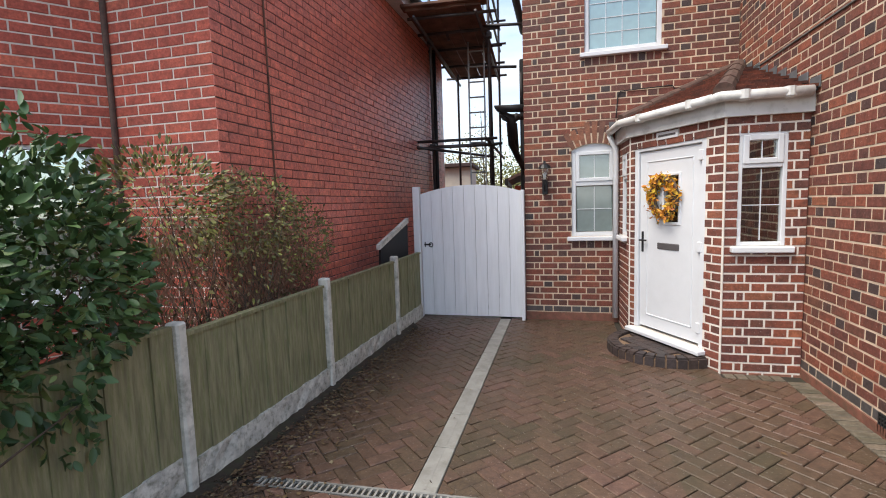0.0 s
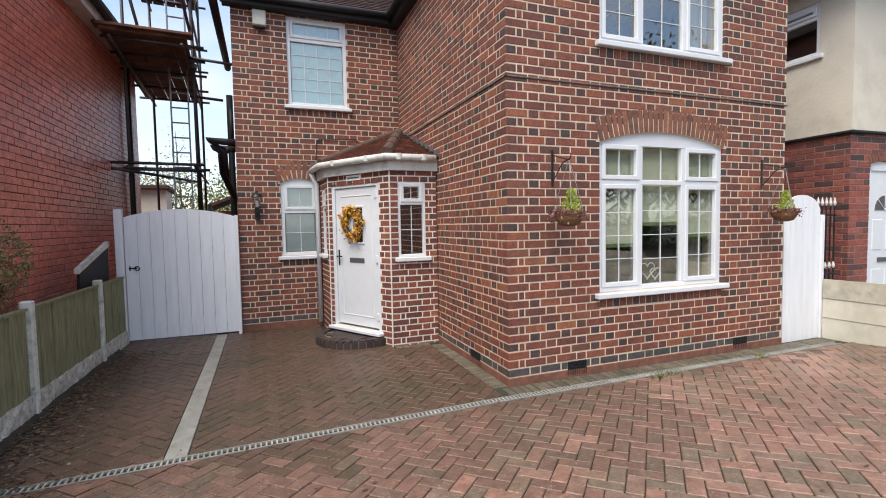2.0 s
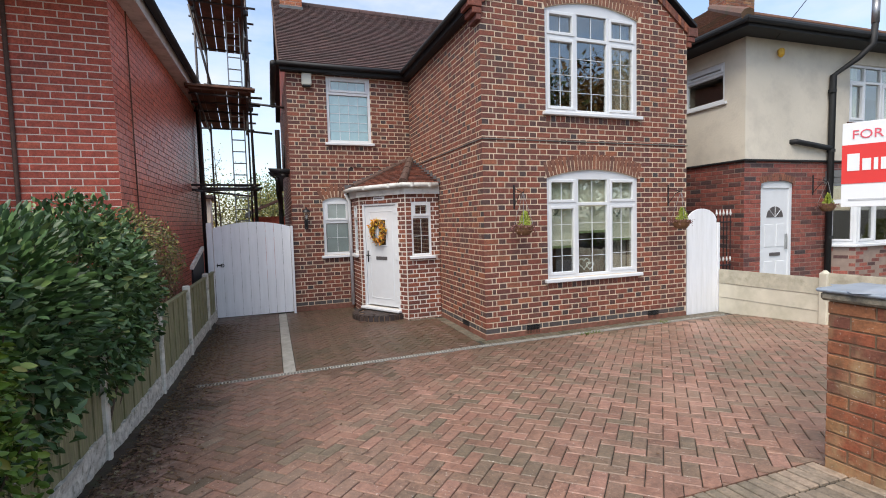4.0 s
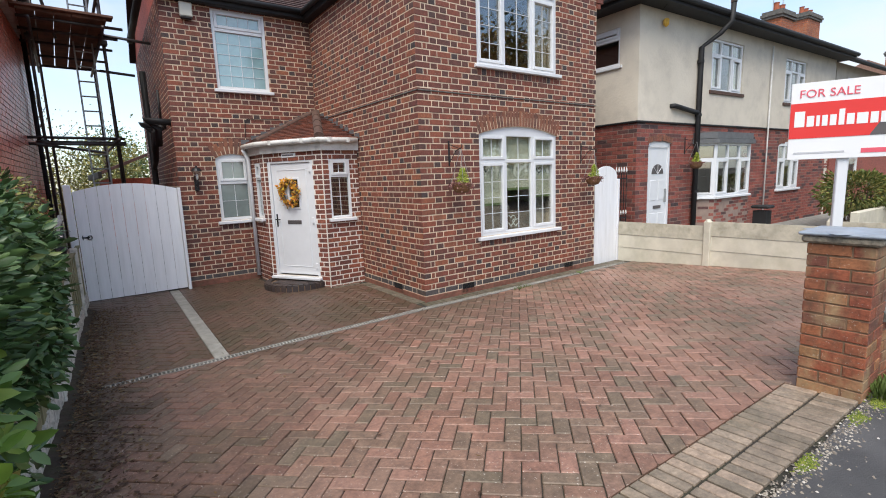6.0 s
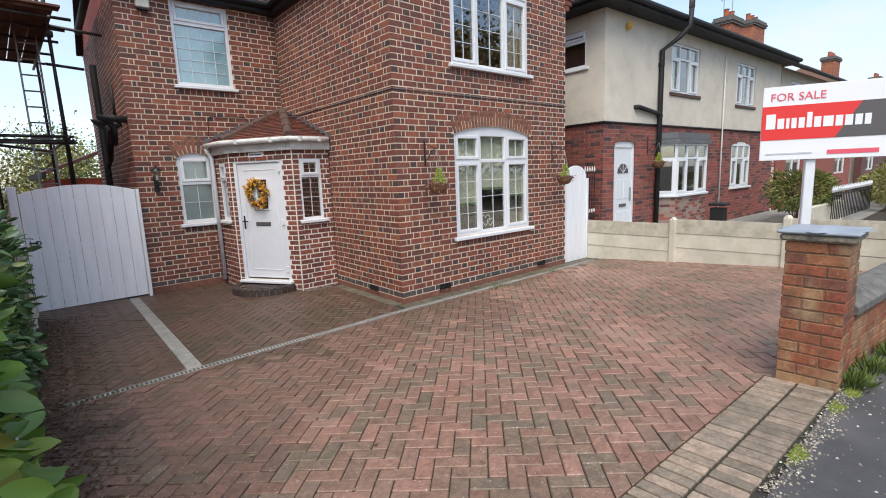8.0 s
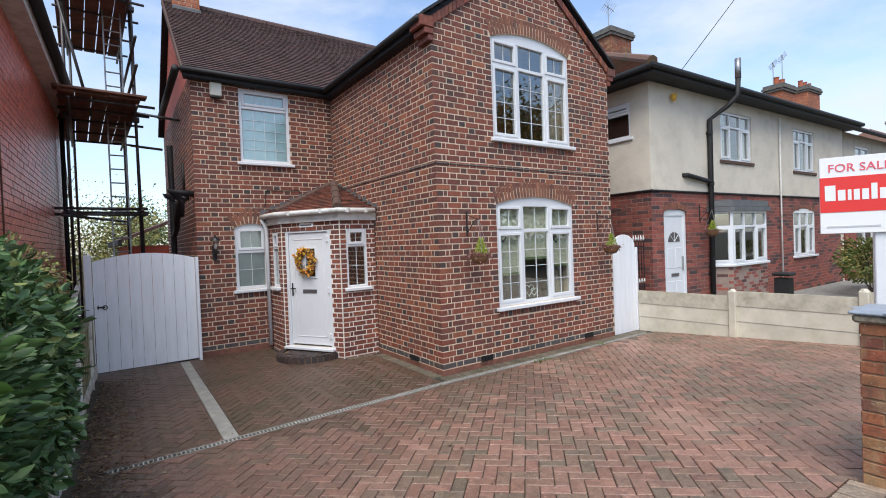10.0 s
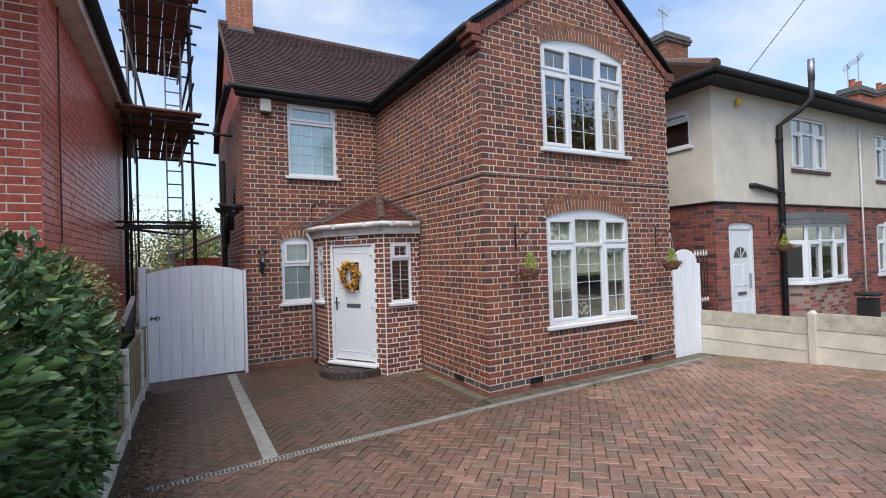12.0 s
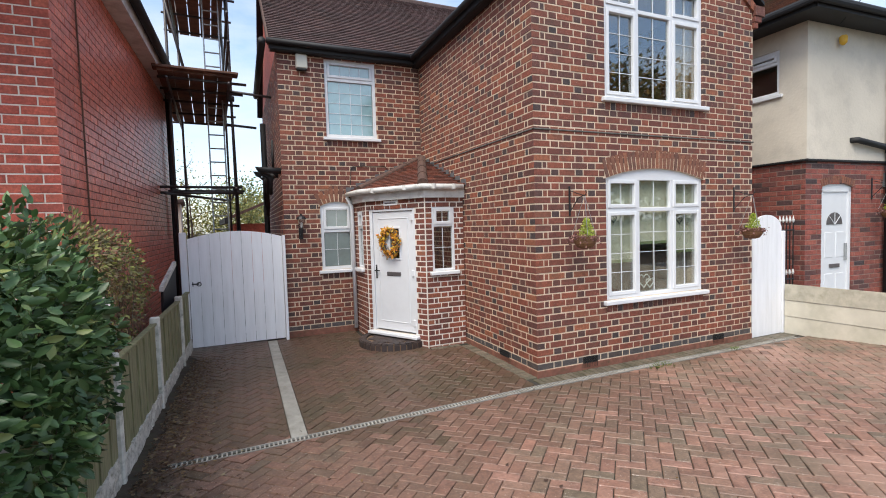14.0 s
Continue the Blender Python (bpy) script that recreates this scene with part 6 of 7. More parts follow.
# ---------------------------------------------------------------- concrete fence on the other side
cf = thing("concrete_fence", (4.4, -1.75, 0), "cream concrete post and panel fence", "fence")
cposts = [(4.57, -0.01), (4.69, -1.62), (4.82, -3.24), (4.92, -4.5)]
for (x0, y0), (x1, y1) in zip(cposts, cposts[1:]):
    d = Vector((x1 - x0, y1 - y0, 0))
    nn = Vector((d.y, -d.x, 0)).normalized()
    for z0, z1, th, mat in ((-0.06, 0.215, 0.03, CONC), (0.221, 0.462, 0.034, CONC), (0.468, 0.71, 0.04, CONCTOP)):
        g = (ground_z(x0, y0) + ground_z(x1, y1)) / 2
        p0 = Vector((x0, y0, z0 + g)) - nn * th / 2
        f = Form().prism([p0, p0 + nn * th, p0 + nn * (th - 0.006) + Vector((0, 0, z1 - z0)), p0 + nn * 0.006 + Vector((0, 0, z1 - z0))], d)
        part("panel", f, mat, cf)
for x, y in cposts[1:]:
    z = ground_z(x, y)
    f = Form().box((x - 0.055, y - 0.055, -0.15), (x + 0.055, y + 0.055, z + 0.755), 0.01)
    f.lathe([(0.06, z + 0.755), (0.03, z + 0.79)], (x, y), 4)
    part("post", f, CONC, cf)

# iron gate of the neighbours
ig = thing("iron_gate", (4.69, -0.2, 0), "black wrought-iron gate with white spear tops between the houses", "gate")
for k in range(5):
    y = 0.12
    x = 4.64 + 0.085 * k
    part("bar", Form().tube([(x, y, 0.5), (x, y, 1.62)], 0.009, 6), IRON, ig)
    part("finial", Form().lathe([(0.004, 1.61), (0.02, 1.65), (0.004, 1.73)], (x, y), 6), OLDWHITE, ig)
    part("finial", Form().lathe([(0.004, 0.78), (0.02, 0.82), (0.004, 0.9)], (x, y), 6), OLDWHITE, ig)
part("rail", Form().tube([(4.62, 0.12, 1.5), (5.0, 0.12, 1.5)], 0.013, 6), IRON, ig)
part("rail", Form().tube([(4.62, 0.12, 0.72), (5.0, 0.12, 0.72)], 0.013, 6), IRON, ig)

# ---------------------------------------------------------------- right neighbour
NA, NK = -2.1, 1.095
NF = Plane(5.40, 0.18, NA, NK, 1.15)
NS = Plane(*(NF.at(0, 0, -7.0)[:2]), NA - 90, NK)
nh = thing("rendered_house", (5.42, 0.18, 0), "semi-detached house, cream render over red brick, hipped tiled roof", "house")
NB, NT = 2.40, 4.42
ND = (0.33, 1.02, 0.1, 2.0, 0.06)
NW2 = (5.25, 6.42, 0.88, 2.0, 0.1)
NU1, NU2 = (2.18, 3.38, 3.12, 4.17, 0.0), (5.3, 6.43, 3.06, 4.14, 0.0)
NBAY = (1.75, 3.5, 0.5, 2.0, 0.0)
lo = part("front_wall", wall_form(NF, 0.006, 8.2, -0.2, lambda u: NB, [ND, NW2, NBAY], 0.25), NJOINT, nh)
brickwork(NF, lo, 0.003, 8.2, -0.1, lambda u: NB, [ND, NW2, (NBAY[0], NBAY[1], 0.0, 2.0, 0)], 33, 0.0765, 0.225, 0.01, "stretcher", (NRED, NRED), near=lambda u, z: z > 0.6, limit=260, seed=71)
for o in (ND, NW2):
    arch_ring(NF, lo, o, 0.11, 15)
up = part("upper_wall", wall_form(NF, -0.017, 8.2, NB, lambda u: NT, [NU1, NU2], 0.25, inset=-0.02), RENDER, nh)
lo2 = part("side_wall", wall_form(NS, 0.0, 6.994, -0.2, lambda u: NB, [], 0.25), NJOINT, nh)
brickwork(NS, lo2, 4.0, 6.997, -0.1, lambda u: NB, [], 33, 0.0765, 0.225, 0.01, "stretcher", (NRED, NRED), limit=0, seed=72)
NSW = (5.75, 6.62, 3.46, 4.14, 0.0)
part("upper_wall", wall_form(NS, 0.0, 7.0, NB, lambda u: NT, [NSW], 0.25, inset=-0.02), RENDER, nh)
f = Form().box((-0.04, -0.04, NB - 0.02), (8.2, 0.01, NB + 0.015), 0.008, NF.m())
f.box((0, -0.04, NB - 0.02), (7.05, 0.01, NB + 0.015), 0.008, NS.m())
part("band", f, BLACK, nh)
part("back_wall", wall_form(Plane(*(NF.at(8.2, 0, -7.0)[:2]), NA + 180, NK, 1.15), 0.0, 8.2, -0.2, lambda u: NT, [], 0.25), RENDER, nh)
part("end_wall", wall_form(Plane(*(NF.at(8.2, 0)[:2]), NA + 90, NK), 0.0, 7.0, -0.2, lambda u: NT, [], 0.25), RENDER, nh)
part("room_floor", Form().box((0.3, 0.3, 2.3), (8, 6.8, 2.5), 0, NF.m()), PLASTER, nh)
part("room_wall", Form().box((0.3, 2.5, 0), (8, 2.6, 4.4), 0, NF.m()), PLASTER, nh)
part("room_ceiling", Form().box((0.05, 0.05, NT - 0.04), (8.15, 6.9, NT - 0.01), 0, NF.m()), PLASTER, nh)
window(NF, nh, NU1, [2.18, 2.58, 2.98, 3.38], 3.86, (0, 0), (0, 0), casement={(0, 0), (2, 0)}, fr=0.045, sill=False, label="white three-light upstairs window", back=0.03)
window(NF, nh, NU2, [5.3, 5.68, 6.05, 6.43], 3.84, (0, 0), (0, 0), casement={(0, 0), (2, 0)}, fr=0.045, sill=False, label="white three-light upstairs window", back=0.03)
window(NF, nh, NW2, [5.25, 5.64, 6.03, 6.42], 1.65, (0, 0), (0, 0), casement={(0, 0), (2, 0)}, fr=0.05, label="white arched window", back=0.03)
window(NS, nh, NSW, [5.75, 6.62], 3.95, (0, 0), (0, 0), casement={(0, 1)}, fr=0.05, label="white side window with a dark pane", back=0.02)
for o in (NU1, NU2):
    part("tile_sill", Form().box((o[0] - 0.05, -0.05, o[2] - 0.07), (o[1] + 0.05, 0.06, o[2]), 0.004, NF.m()), HIPTILE, nh)
for o in (NU1, NU2):
    for s in (o[0] + 0.05, o[1] - 0.35):
        c = Form()
        pts = [(s + 0.3 * k / 12, 0.12 + 0.02 * math.sin(k * 1.5)) for k in range(13)]
        c.prism([NF.at(u, o[2], -n_) for u, n_ in pts] + [NF.at(u, o[2], -n_ - 0.005) for u, n_ in reversed(pts)], (0, 0, 1.05 * NK))
        part("curtain", c, BLIND, nh)
# door with sunburst light
f = Form()
m = NF.m()
f.box((0.34, 0.03, 0.1), (0.40, 0.09, 1.98), 0.004, m).box((0.95, 0.03, 0.1), (1.01, 0.09, 1.98), 0.004, m)
f.prism([NF.at(0.34 + 0.67 * k / 10, arch_z(ND, 0.34 + 0.67 * k / 10), -0.03) for k in range(11)] + [NF.at(1.01, 1.93, -0.03), NF.at(0.34, 1.93, -0.03)], NF.n * -0.06)
nd = part("door_1", f, UPVC, nh, "white panelled door with fan-shaped glazing")
part("door_leaf", Form().box((0.40, 0.05, 0.1), (0.95, 0.09, 1.93), 0, m), UPVC, nd)
fan = [NF.at(0.675 + 0.17 * math.cos(t), 1.42 + 0.19 * math.sin(t), -0.042) for t in [math.pi * k / 10 for k in range(11)]]
part("fan_light", Form().prism(fan, NF.n * -0.01), SIGNGREY, nd, "dark fan-shaped pane")
for k in range(1, 4):
    t = math.pi * k / 4
    part("fan_bar", Form().tube([NF.at(0.675, 1.42, -0.04), NF.at(0.675 + 0.17 * math.cos(t), 1.42 + 0.19 * math.sin(t), -0.04)], 0.006, 5), UPVC, nd)
for u in (0.47, 0.71):
    part("door_panel", Form().box((u, 0.042, 0.9), (u + 0.17, 0.056, 1.3), 0.006, m), UPVC, nd)
    part("door_panel", Form().box((u, 0.042, 0.25), (u + 0.17, 0.056, 0.65), 0.006, m), UPVC, nd)
part("letter_box", Form().box((0.57, 0.035, 0.74), (0.79, 0.05, 0.8), 0.004, m), SIGNGREY, nd)
part("handle", Form().box((0.89, 0.02, 0.85), (0.92, 0.05, 1.12), 0.004, m), GALV, nd)
# bay window with lead roof
bay = part("bay", Form().prism([NF.at(u, 0.0, n_) for u, n_ in ((1.75, 0), (1.97, 0.33), (3.28, 0.33), (3.5, 0))], (0, 0, 0.86 * NK)), NJOINT, nh, "bay window under a grey lead roof")
part("bay_roof", Form().prism([NF.at(u, 2.0, n_) for u, n_ in ((1.68, 0), (1.93, 0.4), (3.32, 0.4), (3.57, 0))], (0, 0, 0.1)).prism([NF.at(u, 2.1, n_) for u, n_ in ((1.7, 0), (1.95, 0.36), (3.3, 0.36), (3.55, 0))], (0, 0, 0.14)), LEAD, bay)
bq = [(1.75, 0.0), (1.97, 0.33), (3.28, 0.33), (3.5, 0.0)]
for (ua, na), (ub, nb), cc in zip(bq, bq[1:], (2, 4, 2)):
    A, B = NF.at(ua, 0, na), NF.at(ub, 0, nb)
    pl, ln = plane_between((A.x, A.y), (B.x, B.y))
    brickwork(pl, bay, 0.0, ln, 0.0, lambda u: 0.86 * NK - 0.01, [], 13, 0.0765, 0.225, 0.01, "stretcher", (NRED, NRED), limit=0, seed=76)
    o = (0.0, ln, 0.9 * NK, 2.0 * NK, 0.0)
    window(pl, nh, o, [ln * k / (cc - 1) for k in range(cc)], 1.68 * NK, (0, 0), (0, 0), casement={(0, 0), (2, 0)}, fr=0.05, back=0.02, sill_over=0.01, name="bay_window")
# eaves and roof
EV = 0.35
f = Form()
e = [NF.at(-EV, NT, EV), NF.at(8.5, NT, EV), NF.at(8.5, NT, -7.3), NF.at(-EV, NT, -7.3)]
part("soffit", f.prism(e, (0, 0, 0.03)), BLACK, nh)
f = Form().tube([NF.at(8.5, NT + 0.1, EV + 0.05), NF.at(-EV - 0.05, NT + 0.1, EV + 0.05), NF.at(-EV - 0.05, NT + 0.1, -7.0)], 0.06, 10)
f.prism([NF.at(-EV, NT, EV), NF.at(8.5, NT, EV), NF.at(8.5, NT + 0.15, EV), NF.at(-EV, NT + 0.15, EV)], NF.n * 0.02)
f.prism([NF.at(-EV, NT, EV), NF.at(-EV, NT, -7.3), NF.at(-EV, NT + 0.15, -7.3), NF.at(-EV, NT + 0.15, EV)], NF.u * -0.02)
part("gutter", f, BLACK, nh)
hp1, hp2 = NF.at(2.6, NT + 2.2, -3.4), NF.at(8.5, NT + 2.2, -3.4)
c0, c1, c3 = NF.at(-EV - 0.05, NT + 0.13, EV + 0.05), NF.at(8.5, NT + 0.13, EV + 0.05), NF.at(-EV - 0.05, NT + 0.13, -7.3)
for i, q in enumerate(([c0, c1, hp2, hp1], [c3, c0, hp1, hp1 + (c3 - c0) * 0.002])):
    dk = slab(q, 0.06, BLACK, nh)
    L = []
    tiles(L, *q, 0.11, 0.18, 0.014, 80 + i)
    part("roof_tiles", tile_form(L), NTILE, dk, kind="stuff")
part("hip_tiles", Form().tube([c0 + Vector((0, 0, 0.03)), hp1 + Vector((0, 0, 0.03))], 0.1, 8), NTILE, nh)
part("ridge_tiles", Form().tube([hp1, hp2], 0.1, 8), NTILE, nh)


def chimney_stack(p, u, n_, w, d, z0, z1, owner, pots=2, mat=None):
    a, b = p.at(u, z0, n_), p.at(u + w, z0, n_)
    ch = part("chimney", Form().prism([p.at(u + 0.006, z0, n_ - 0.006), p.at(u + w - 0.006, z0, n_ - 0.006), p.at(u + w - 0.006, z0, n_ - d + 0.006), p.at(u + 0.006, z0, n_ - d + 0.006)], (0, 0, (z1 - z0) * p.k)), NJOINT, owner, "brick chimney stack with oversailing top")
    yaw = math.degrees(math.atan2(p.u.y, p.u.x))
    for q, ln in ((Plane(a.x, a.y, yaw, p.k, p.wide), w), (Plane(*(p.at(u, 0, n_ - d)[:2]), yaw - 90, p.k), d)):
        brickwork(q, ch, 0.0, ln, z0, lambda t: z1 - 0.24, [], int((z1 - z0) / 0.076) + 1, 0.076, 0.225, 0.012, "stretcher", (mat or CHIMBRICK, mat or CHIMBRICK), limit=0, seed=int(u * 10))
    f = Form()
    for k, o in enumerate((0.05, 0.08, 0.05)):
        z = z1 - 0.24 + 0.08 * k
        f.prism([p.at(u - o, z, n_ + o), p.at(u + w + o, z, n_ + o), p.at(u + w + o, z, n_ - d - o), p.at(u - o, z, n_ - d - o)], (0, 0, 0.078 * p.k))
    part("chimney_cap", f, COPING, ch)
    for k in range(pots):
        c = p.at(u + w * (k + 0.5) / pots, z1, n_ - d / 2)
        part("chimney_pot", Form().lathe([(0.1, c.z - 0.02), (0.085, c.z + 0.25), (0.1, c.z + 0.3)], (c.x, c.y), 10), TERRACOTTA, ch)
    return ch


chimney_stack(NF, 2.95, -3.3, 0.8, 0.55, 5.6, 7.5, nh, 0, PILLAR)
chimney_stack(NF, 8.5, -1.6, 0.75, 0.5, 4.8, 6.35, nh, 2)


def aerial(base, h, label):
    a = thing("tv_aerial", tuple(base), label, "aerial", "roof aerials")
    b = Vector(base)
    part("mast", Form().tube([b, b + Vector((0, 0, h))], 0.015, 6), GALV, a)
    t = b + Vector((0, 0, h - 0.1))
    part("boom", Form().tube([t - Vector((0.35, 0.1, 0)), t + Vector((0.45, 0.1, 0.05))], 0.01, 5), GALV, a)
    for k in range(6):
        q = t + Vector((-0.3 + 0.13 * k, -0.08 + 0.03 * k, 0.01 * k))
        part("element", Form().tube([q - Vector((0.03, -0.12, 0.13)), q + Vector((0.03, -0.12, 0.13))], 0.006, 5), GALV, a)


aerial(NF.at(3.1, 7.3, -3.5), 1.0, "metal television aerial on the neighbouring chimney")
aerial(NF.at(8.6, 6.3, -1.9), 0.9, "metal television aerial on the neighbouring chimney")
aerial(NF.at(9.2, 6.3, -1.9), 1.3, "metal television aerial on the neighbouring chimney")
# waste pipe, flue, alarm
np_ = thing("waste_pipe", tuple(NF.at(1.72, 0, 0.06)), "black soil pipe with a side branch and steel flue top", "pipe")
part("upright_pipe", Form().tube([NF.at(1.68, 0.0, 0.08), NF.at(1.72, 3.9, 0.08), NF.at(1.95, 4.15, 0.3), NF.at(2.05, 4.35, 0.45), NF.at(2.07, 4.7, 0.46)], 0.055, 10), BLACK, np_, smooth=True)
part("branch", Form().tube([NF.at(1.7, 2.62, 0.08), NF.at(0.95, 2.72, 0.08), NF.at(0.9, 2.72, 0.0)], 0.05, 10), BLACK, np_, smooth=True)
part("flue", Form().tube([NF.at(2.07, 4.7, 0.46), NF.at(2.08, 5.1, 0.46)], 0.062, 10), SOOT, np_, "shiny steel flue end", smooth=True)
for z in (1.0, 2.55, 3.6):
    part("collar", Form().lathe([(0.07, z * NK), (0.07, z * NK + 0.06)], tuple(NF.at(1.705, 0, 0.08)[:2]), 10), BLACK, np_)
tagged(part("downpipe", Form().tube([NF.at(4.55, 0.0, 0.06), NF.at(4.55, 4.3, 0.06)], 0.02, 8), OLDWHITE, smooth=True), "pale downpipe between the two neighbouring homes", "downpipe")
tagged(part("alarm_box", Form().lathe([(0.02, 4.5), (0.056, 4.54), (0.06, 4.63), (0.042, 4.655)], tuple(NF.at(0.58, 0, 0.1)[:2]), 8), YELLOW), "yellow burglar alarm box on the render", "alarm box")
wb_ = thing("wheelie_bin", tuple(NF.at(3.45, 0, 0.55)), "black wheeled bin beside the bay window", "bin")
part("body", Form().prism([NF.at(u, -0.05, n_) for u, n_ in ((3.34, 0.42), (3.34, 0.7), (3.56, 0.7), (3.56, 0.42))], (0, 0, 0.6)), BLACK, wb_)
part("lid", Form().box((3.3, -0.75, 0.55), (3.6, -0.38, 0.62), 0.025, NF.m()), BLACK, wb_)


# ---------------------------------------------------------------- hanging baskets
def hanging_basket(p, u, z, reach, label, seed, dz=0.62):
    hb = thing("hanging_basket", tuple(p.at(u, z - dz, reach)), label, "hanging basket", "hanging baskets")
    f = Form().box((u - 0.013, -0.012, z - 0.3), (u + 0.013, 0.0, z + 0.05), 0.004, p.m())
    f.tube([p.at(u, z, 0.01), p.at(u, z - 0.04, reach * 0.5), p.at(u, z - 0.08, reach)], 0.0055, 6)
    f.tube([p.at(u, z - 0.26, 0.01), p.at(u, z - 0.1, reach * 0.6), p.at(u, z - 0.07, reach)], 0.0055, 6)
    f.tube([p.at(u, z - 0.08, reach), p.at(u, z - 0.05, reach + 0.03), p.at(u, z - 0.02, reach + 0.02)], 0.0055, 6)
    part("bracket", f, IRON, hb, "black iron bracket")
    c = p.at(u, z - dz, reach)
    f = Form()
    for k in range(3):
        t = 2 * math.pi * k / 3
        f.tube([p.at(u, z - 0.07, reach), c + Vector((0.15 * math.cos(t), 0.15 * math.sin(t), 0.1))], 0.003, 4)
    part("chain", f, GALV, hb)
    prof = [(0.04, c.z - 0.06), (0.09, c.z - 0.045), (0.12, c.z + 0.0), (0.134, c.z + 0.06), (0.138, c.z + 0.08), (0.125, c.z + 0.075)]
    part("bowl", Form().lathe(prof, (c.x, c.y), 16), BASKETMAT, hb, "brown wicker bowl")
    rr_ = np.random.default_rng(seed)
    hgt = rr_.random(700) ** 1.3
    ang, wid = rr_.uniform(0, 2 * math.pi, 700), 0.1 * (1 - hgt * 0.8) * np.sqrt(rr_.random(700))
    pts = np.stack([c.x + 0.02 + wid * np.cos(ang), c.y + wid * np.sin(ang), c.z + 0.08 + 0.2 * hgt], 1)
    part("conifer", leaves(pts, 0.026, seed, -0.9, 0.4), BASKETLEAF, hb, kind="stuff")
    t = rr_.uniform(0, 2 * math.pi, 240)
    r_ = rr_.uniform(0.08, 0.2, 240)
    pts = np.stack([c.x - 0.03 + r_ * np.cos(t), c.y + r_ * np.sin(t), c.z + 0.09 - 0.12 * (r_ / 0.2) ** 3 * rr_.random(240)], 1)
    part("trailing_plant", leaves(pts, 0.03, seed + 1, 0.3, 0.6), PURPLELEAF, hb, kind="stuff")


hanging_basket(FRONT, 0.49, 2.11, 0.27, "wicker hanging basket with yellow-green conifer and purple trailing plants", 3)
hanging_basket(FRONT, 3.39, 2.11, 0.27, "wicker hanging basket with yellow-green conifer and purple trailing plants", 4)
hanging_basket(NF, 1.42, 2.1, 0.25, "hanging basket beside the neighbouring front door", 5, 0.55)

# ---------------------------------------------------------------- brick pillar, low wall, sale board
PX, PY, PS = 0.18, -4.645, 0.345
pg = ground_z(PX, PY)
pil = thing("brick_pillar", (PX, PY, pg), "weathered orange-red brick gate pillar with stone cap", "pillar")
core = part("core", Form().box((PX + 0.006, PY + 0.006, pg - 0.1), (PX + PS - 0.006, PY + PS - 0.006, pg + 0.99)), PILLARJOINT, pil)
for p_, sd in ((Plane(PX, PY + PS, -90), 91), (Plane(PX, PY, 0), 92), (Plane(PX + PS, PY, 90), 93), (Plane(PX + PS, PY + PS, 180), 94)):
    brickwork(p_, core, 0.002, PS - 0.002, pg - 0.02, lambda u: pg + 0.985, [], 13, 0.0775, 0.225, 0.011, "stretcher", (PILLAR, PILLAR), limit=60, seed=sd)
part("tile_course", Form().box((PX - 0.03, PY - 0.03, pg + 0.99), (PX + PS + 0.03, PY + PS + 0.03, pg + 1.04), 0.014), CAPSTONE, pil, "pebbly concrete cap course")
part("cap", Form().box((PX - 0.045, PY - 0.045, pg + 1.04), (PX + PS + 0.045, PY + PS + 0.045, pg + 1.062), 0.008).lathe([(0.27, pg + 1.06), (0.02, pg + 1.08)], (PX + PS / 2, PY + PS / 2), 4), BLUESLAB, pil, "blue-grey slab on the cap")
lw = thing("low_wall", (2.0, -4.5, 0), "low brick front wall with dark rough coping", "wall")
LWP = Plane(PX + PS, PY + 0.02, -6.0)
lwc = part("core", wall_form(LWP, 0, 3.4, -0.1, lambda u: 0.62, [], 0.225), PILLARJOINT, lw)
brickwork(LWP, lwc, 0.002, 3.4, 0.0, lambda u: 0.62, [], 8, 0.0775, 0.225, 0.011, "stretcher", (PILLAR, PILLAR), limit=130, seed=95)
f = Form()
for k in range(8):
    u0, u1 = 3.4 * k / 8 + 0.003, 3.4 * (k + 1) / 8 - 0.003
    sec = [(0.04, 0.62), (0.04, 0.67), (-0.05, 0.735), (-0.175, 0.735), (-0.265, 0.67), (-0.265, 0.62)]
    part("coping_stone", Form().prism([LWP.at(u0, z, n_) for n_, z in sec], LWP.u * (u1 - u0)), COPING, lw)
p2 = LWP.at(3.4, 0)
pil2 = thing("far_pillar", tuple(p2), "squat brick pillar at the end of the low wall", "pillar")
c2 = part("core", Form().box((p2.x, p2.y - 0.05, -0.1), (p2.x + 0.45, p2.y + 0.35, 0.86)), PILLARJOINT, pil2)
brickwork(Plane(p2.x, p2.y + 0.35, -90), c2, 0.0, 0.4, 0.0, lambda u: 0.86, [], 11, 0.0775, 0.225, 0.011, "stretcher", (PILLAR, PILLAR), seed=96)
brickwork(Plane(p2.x, p2.y - 0.05, 0), c2, 0.0, 0.45, 0.0, lambda u: 0.86, [], 11, 0.0775, 0.225, 0.011, "stretcher", (PILLAR, PILLAR), seed=97)
part("cap", Form().box((p2.x - 0.04, p2.y - 0.09, 0.86), (p2.x + 0.49, p2.y + 0.39, 0.93), 0.012), COPING, pil2)

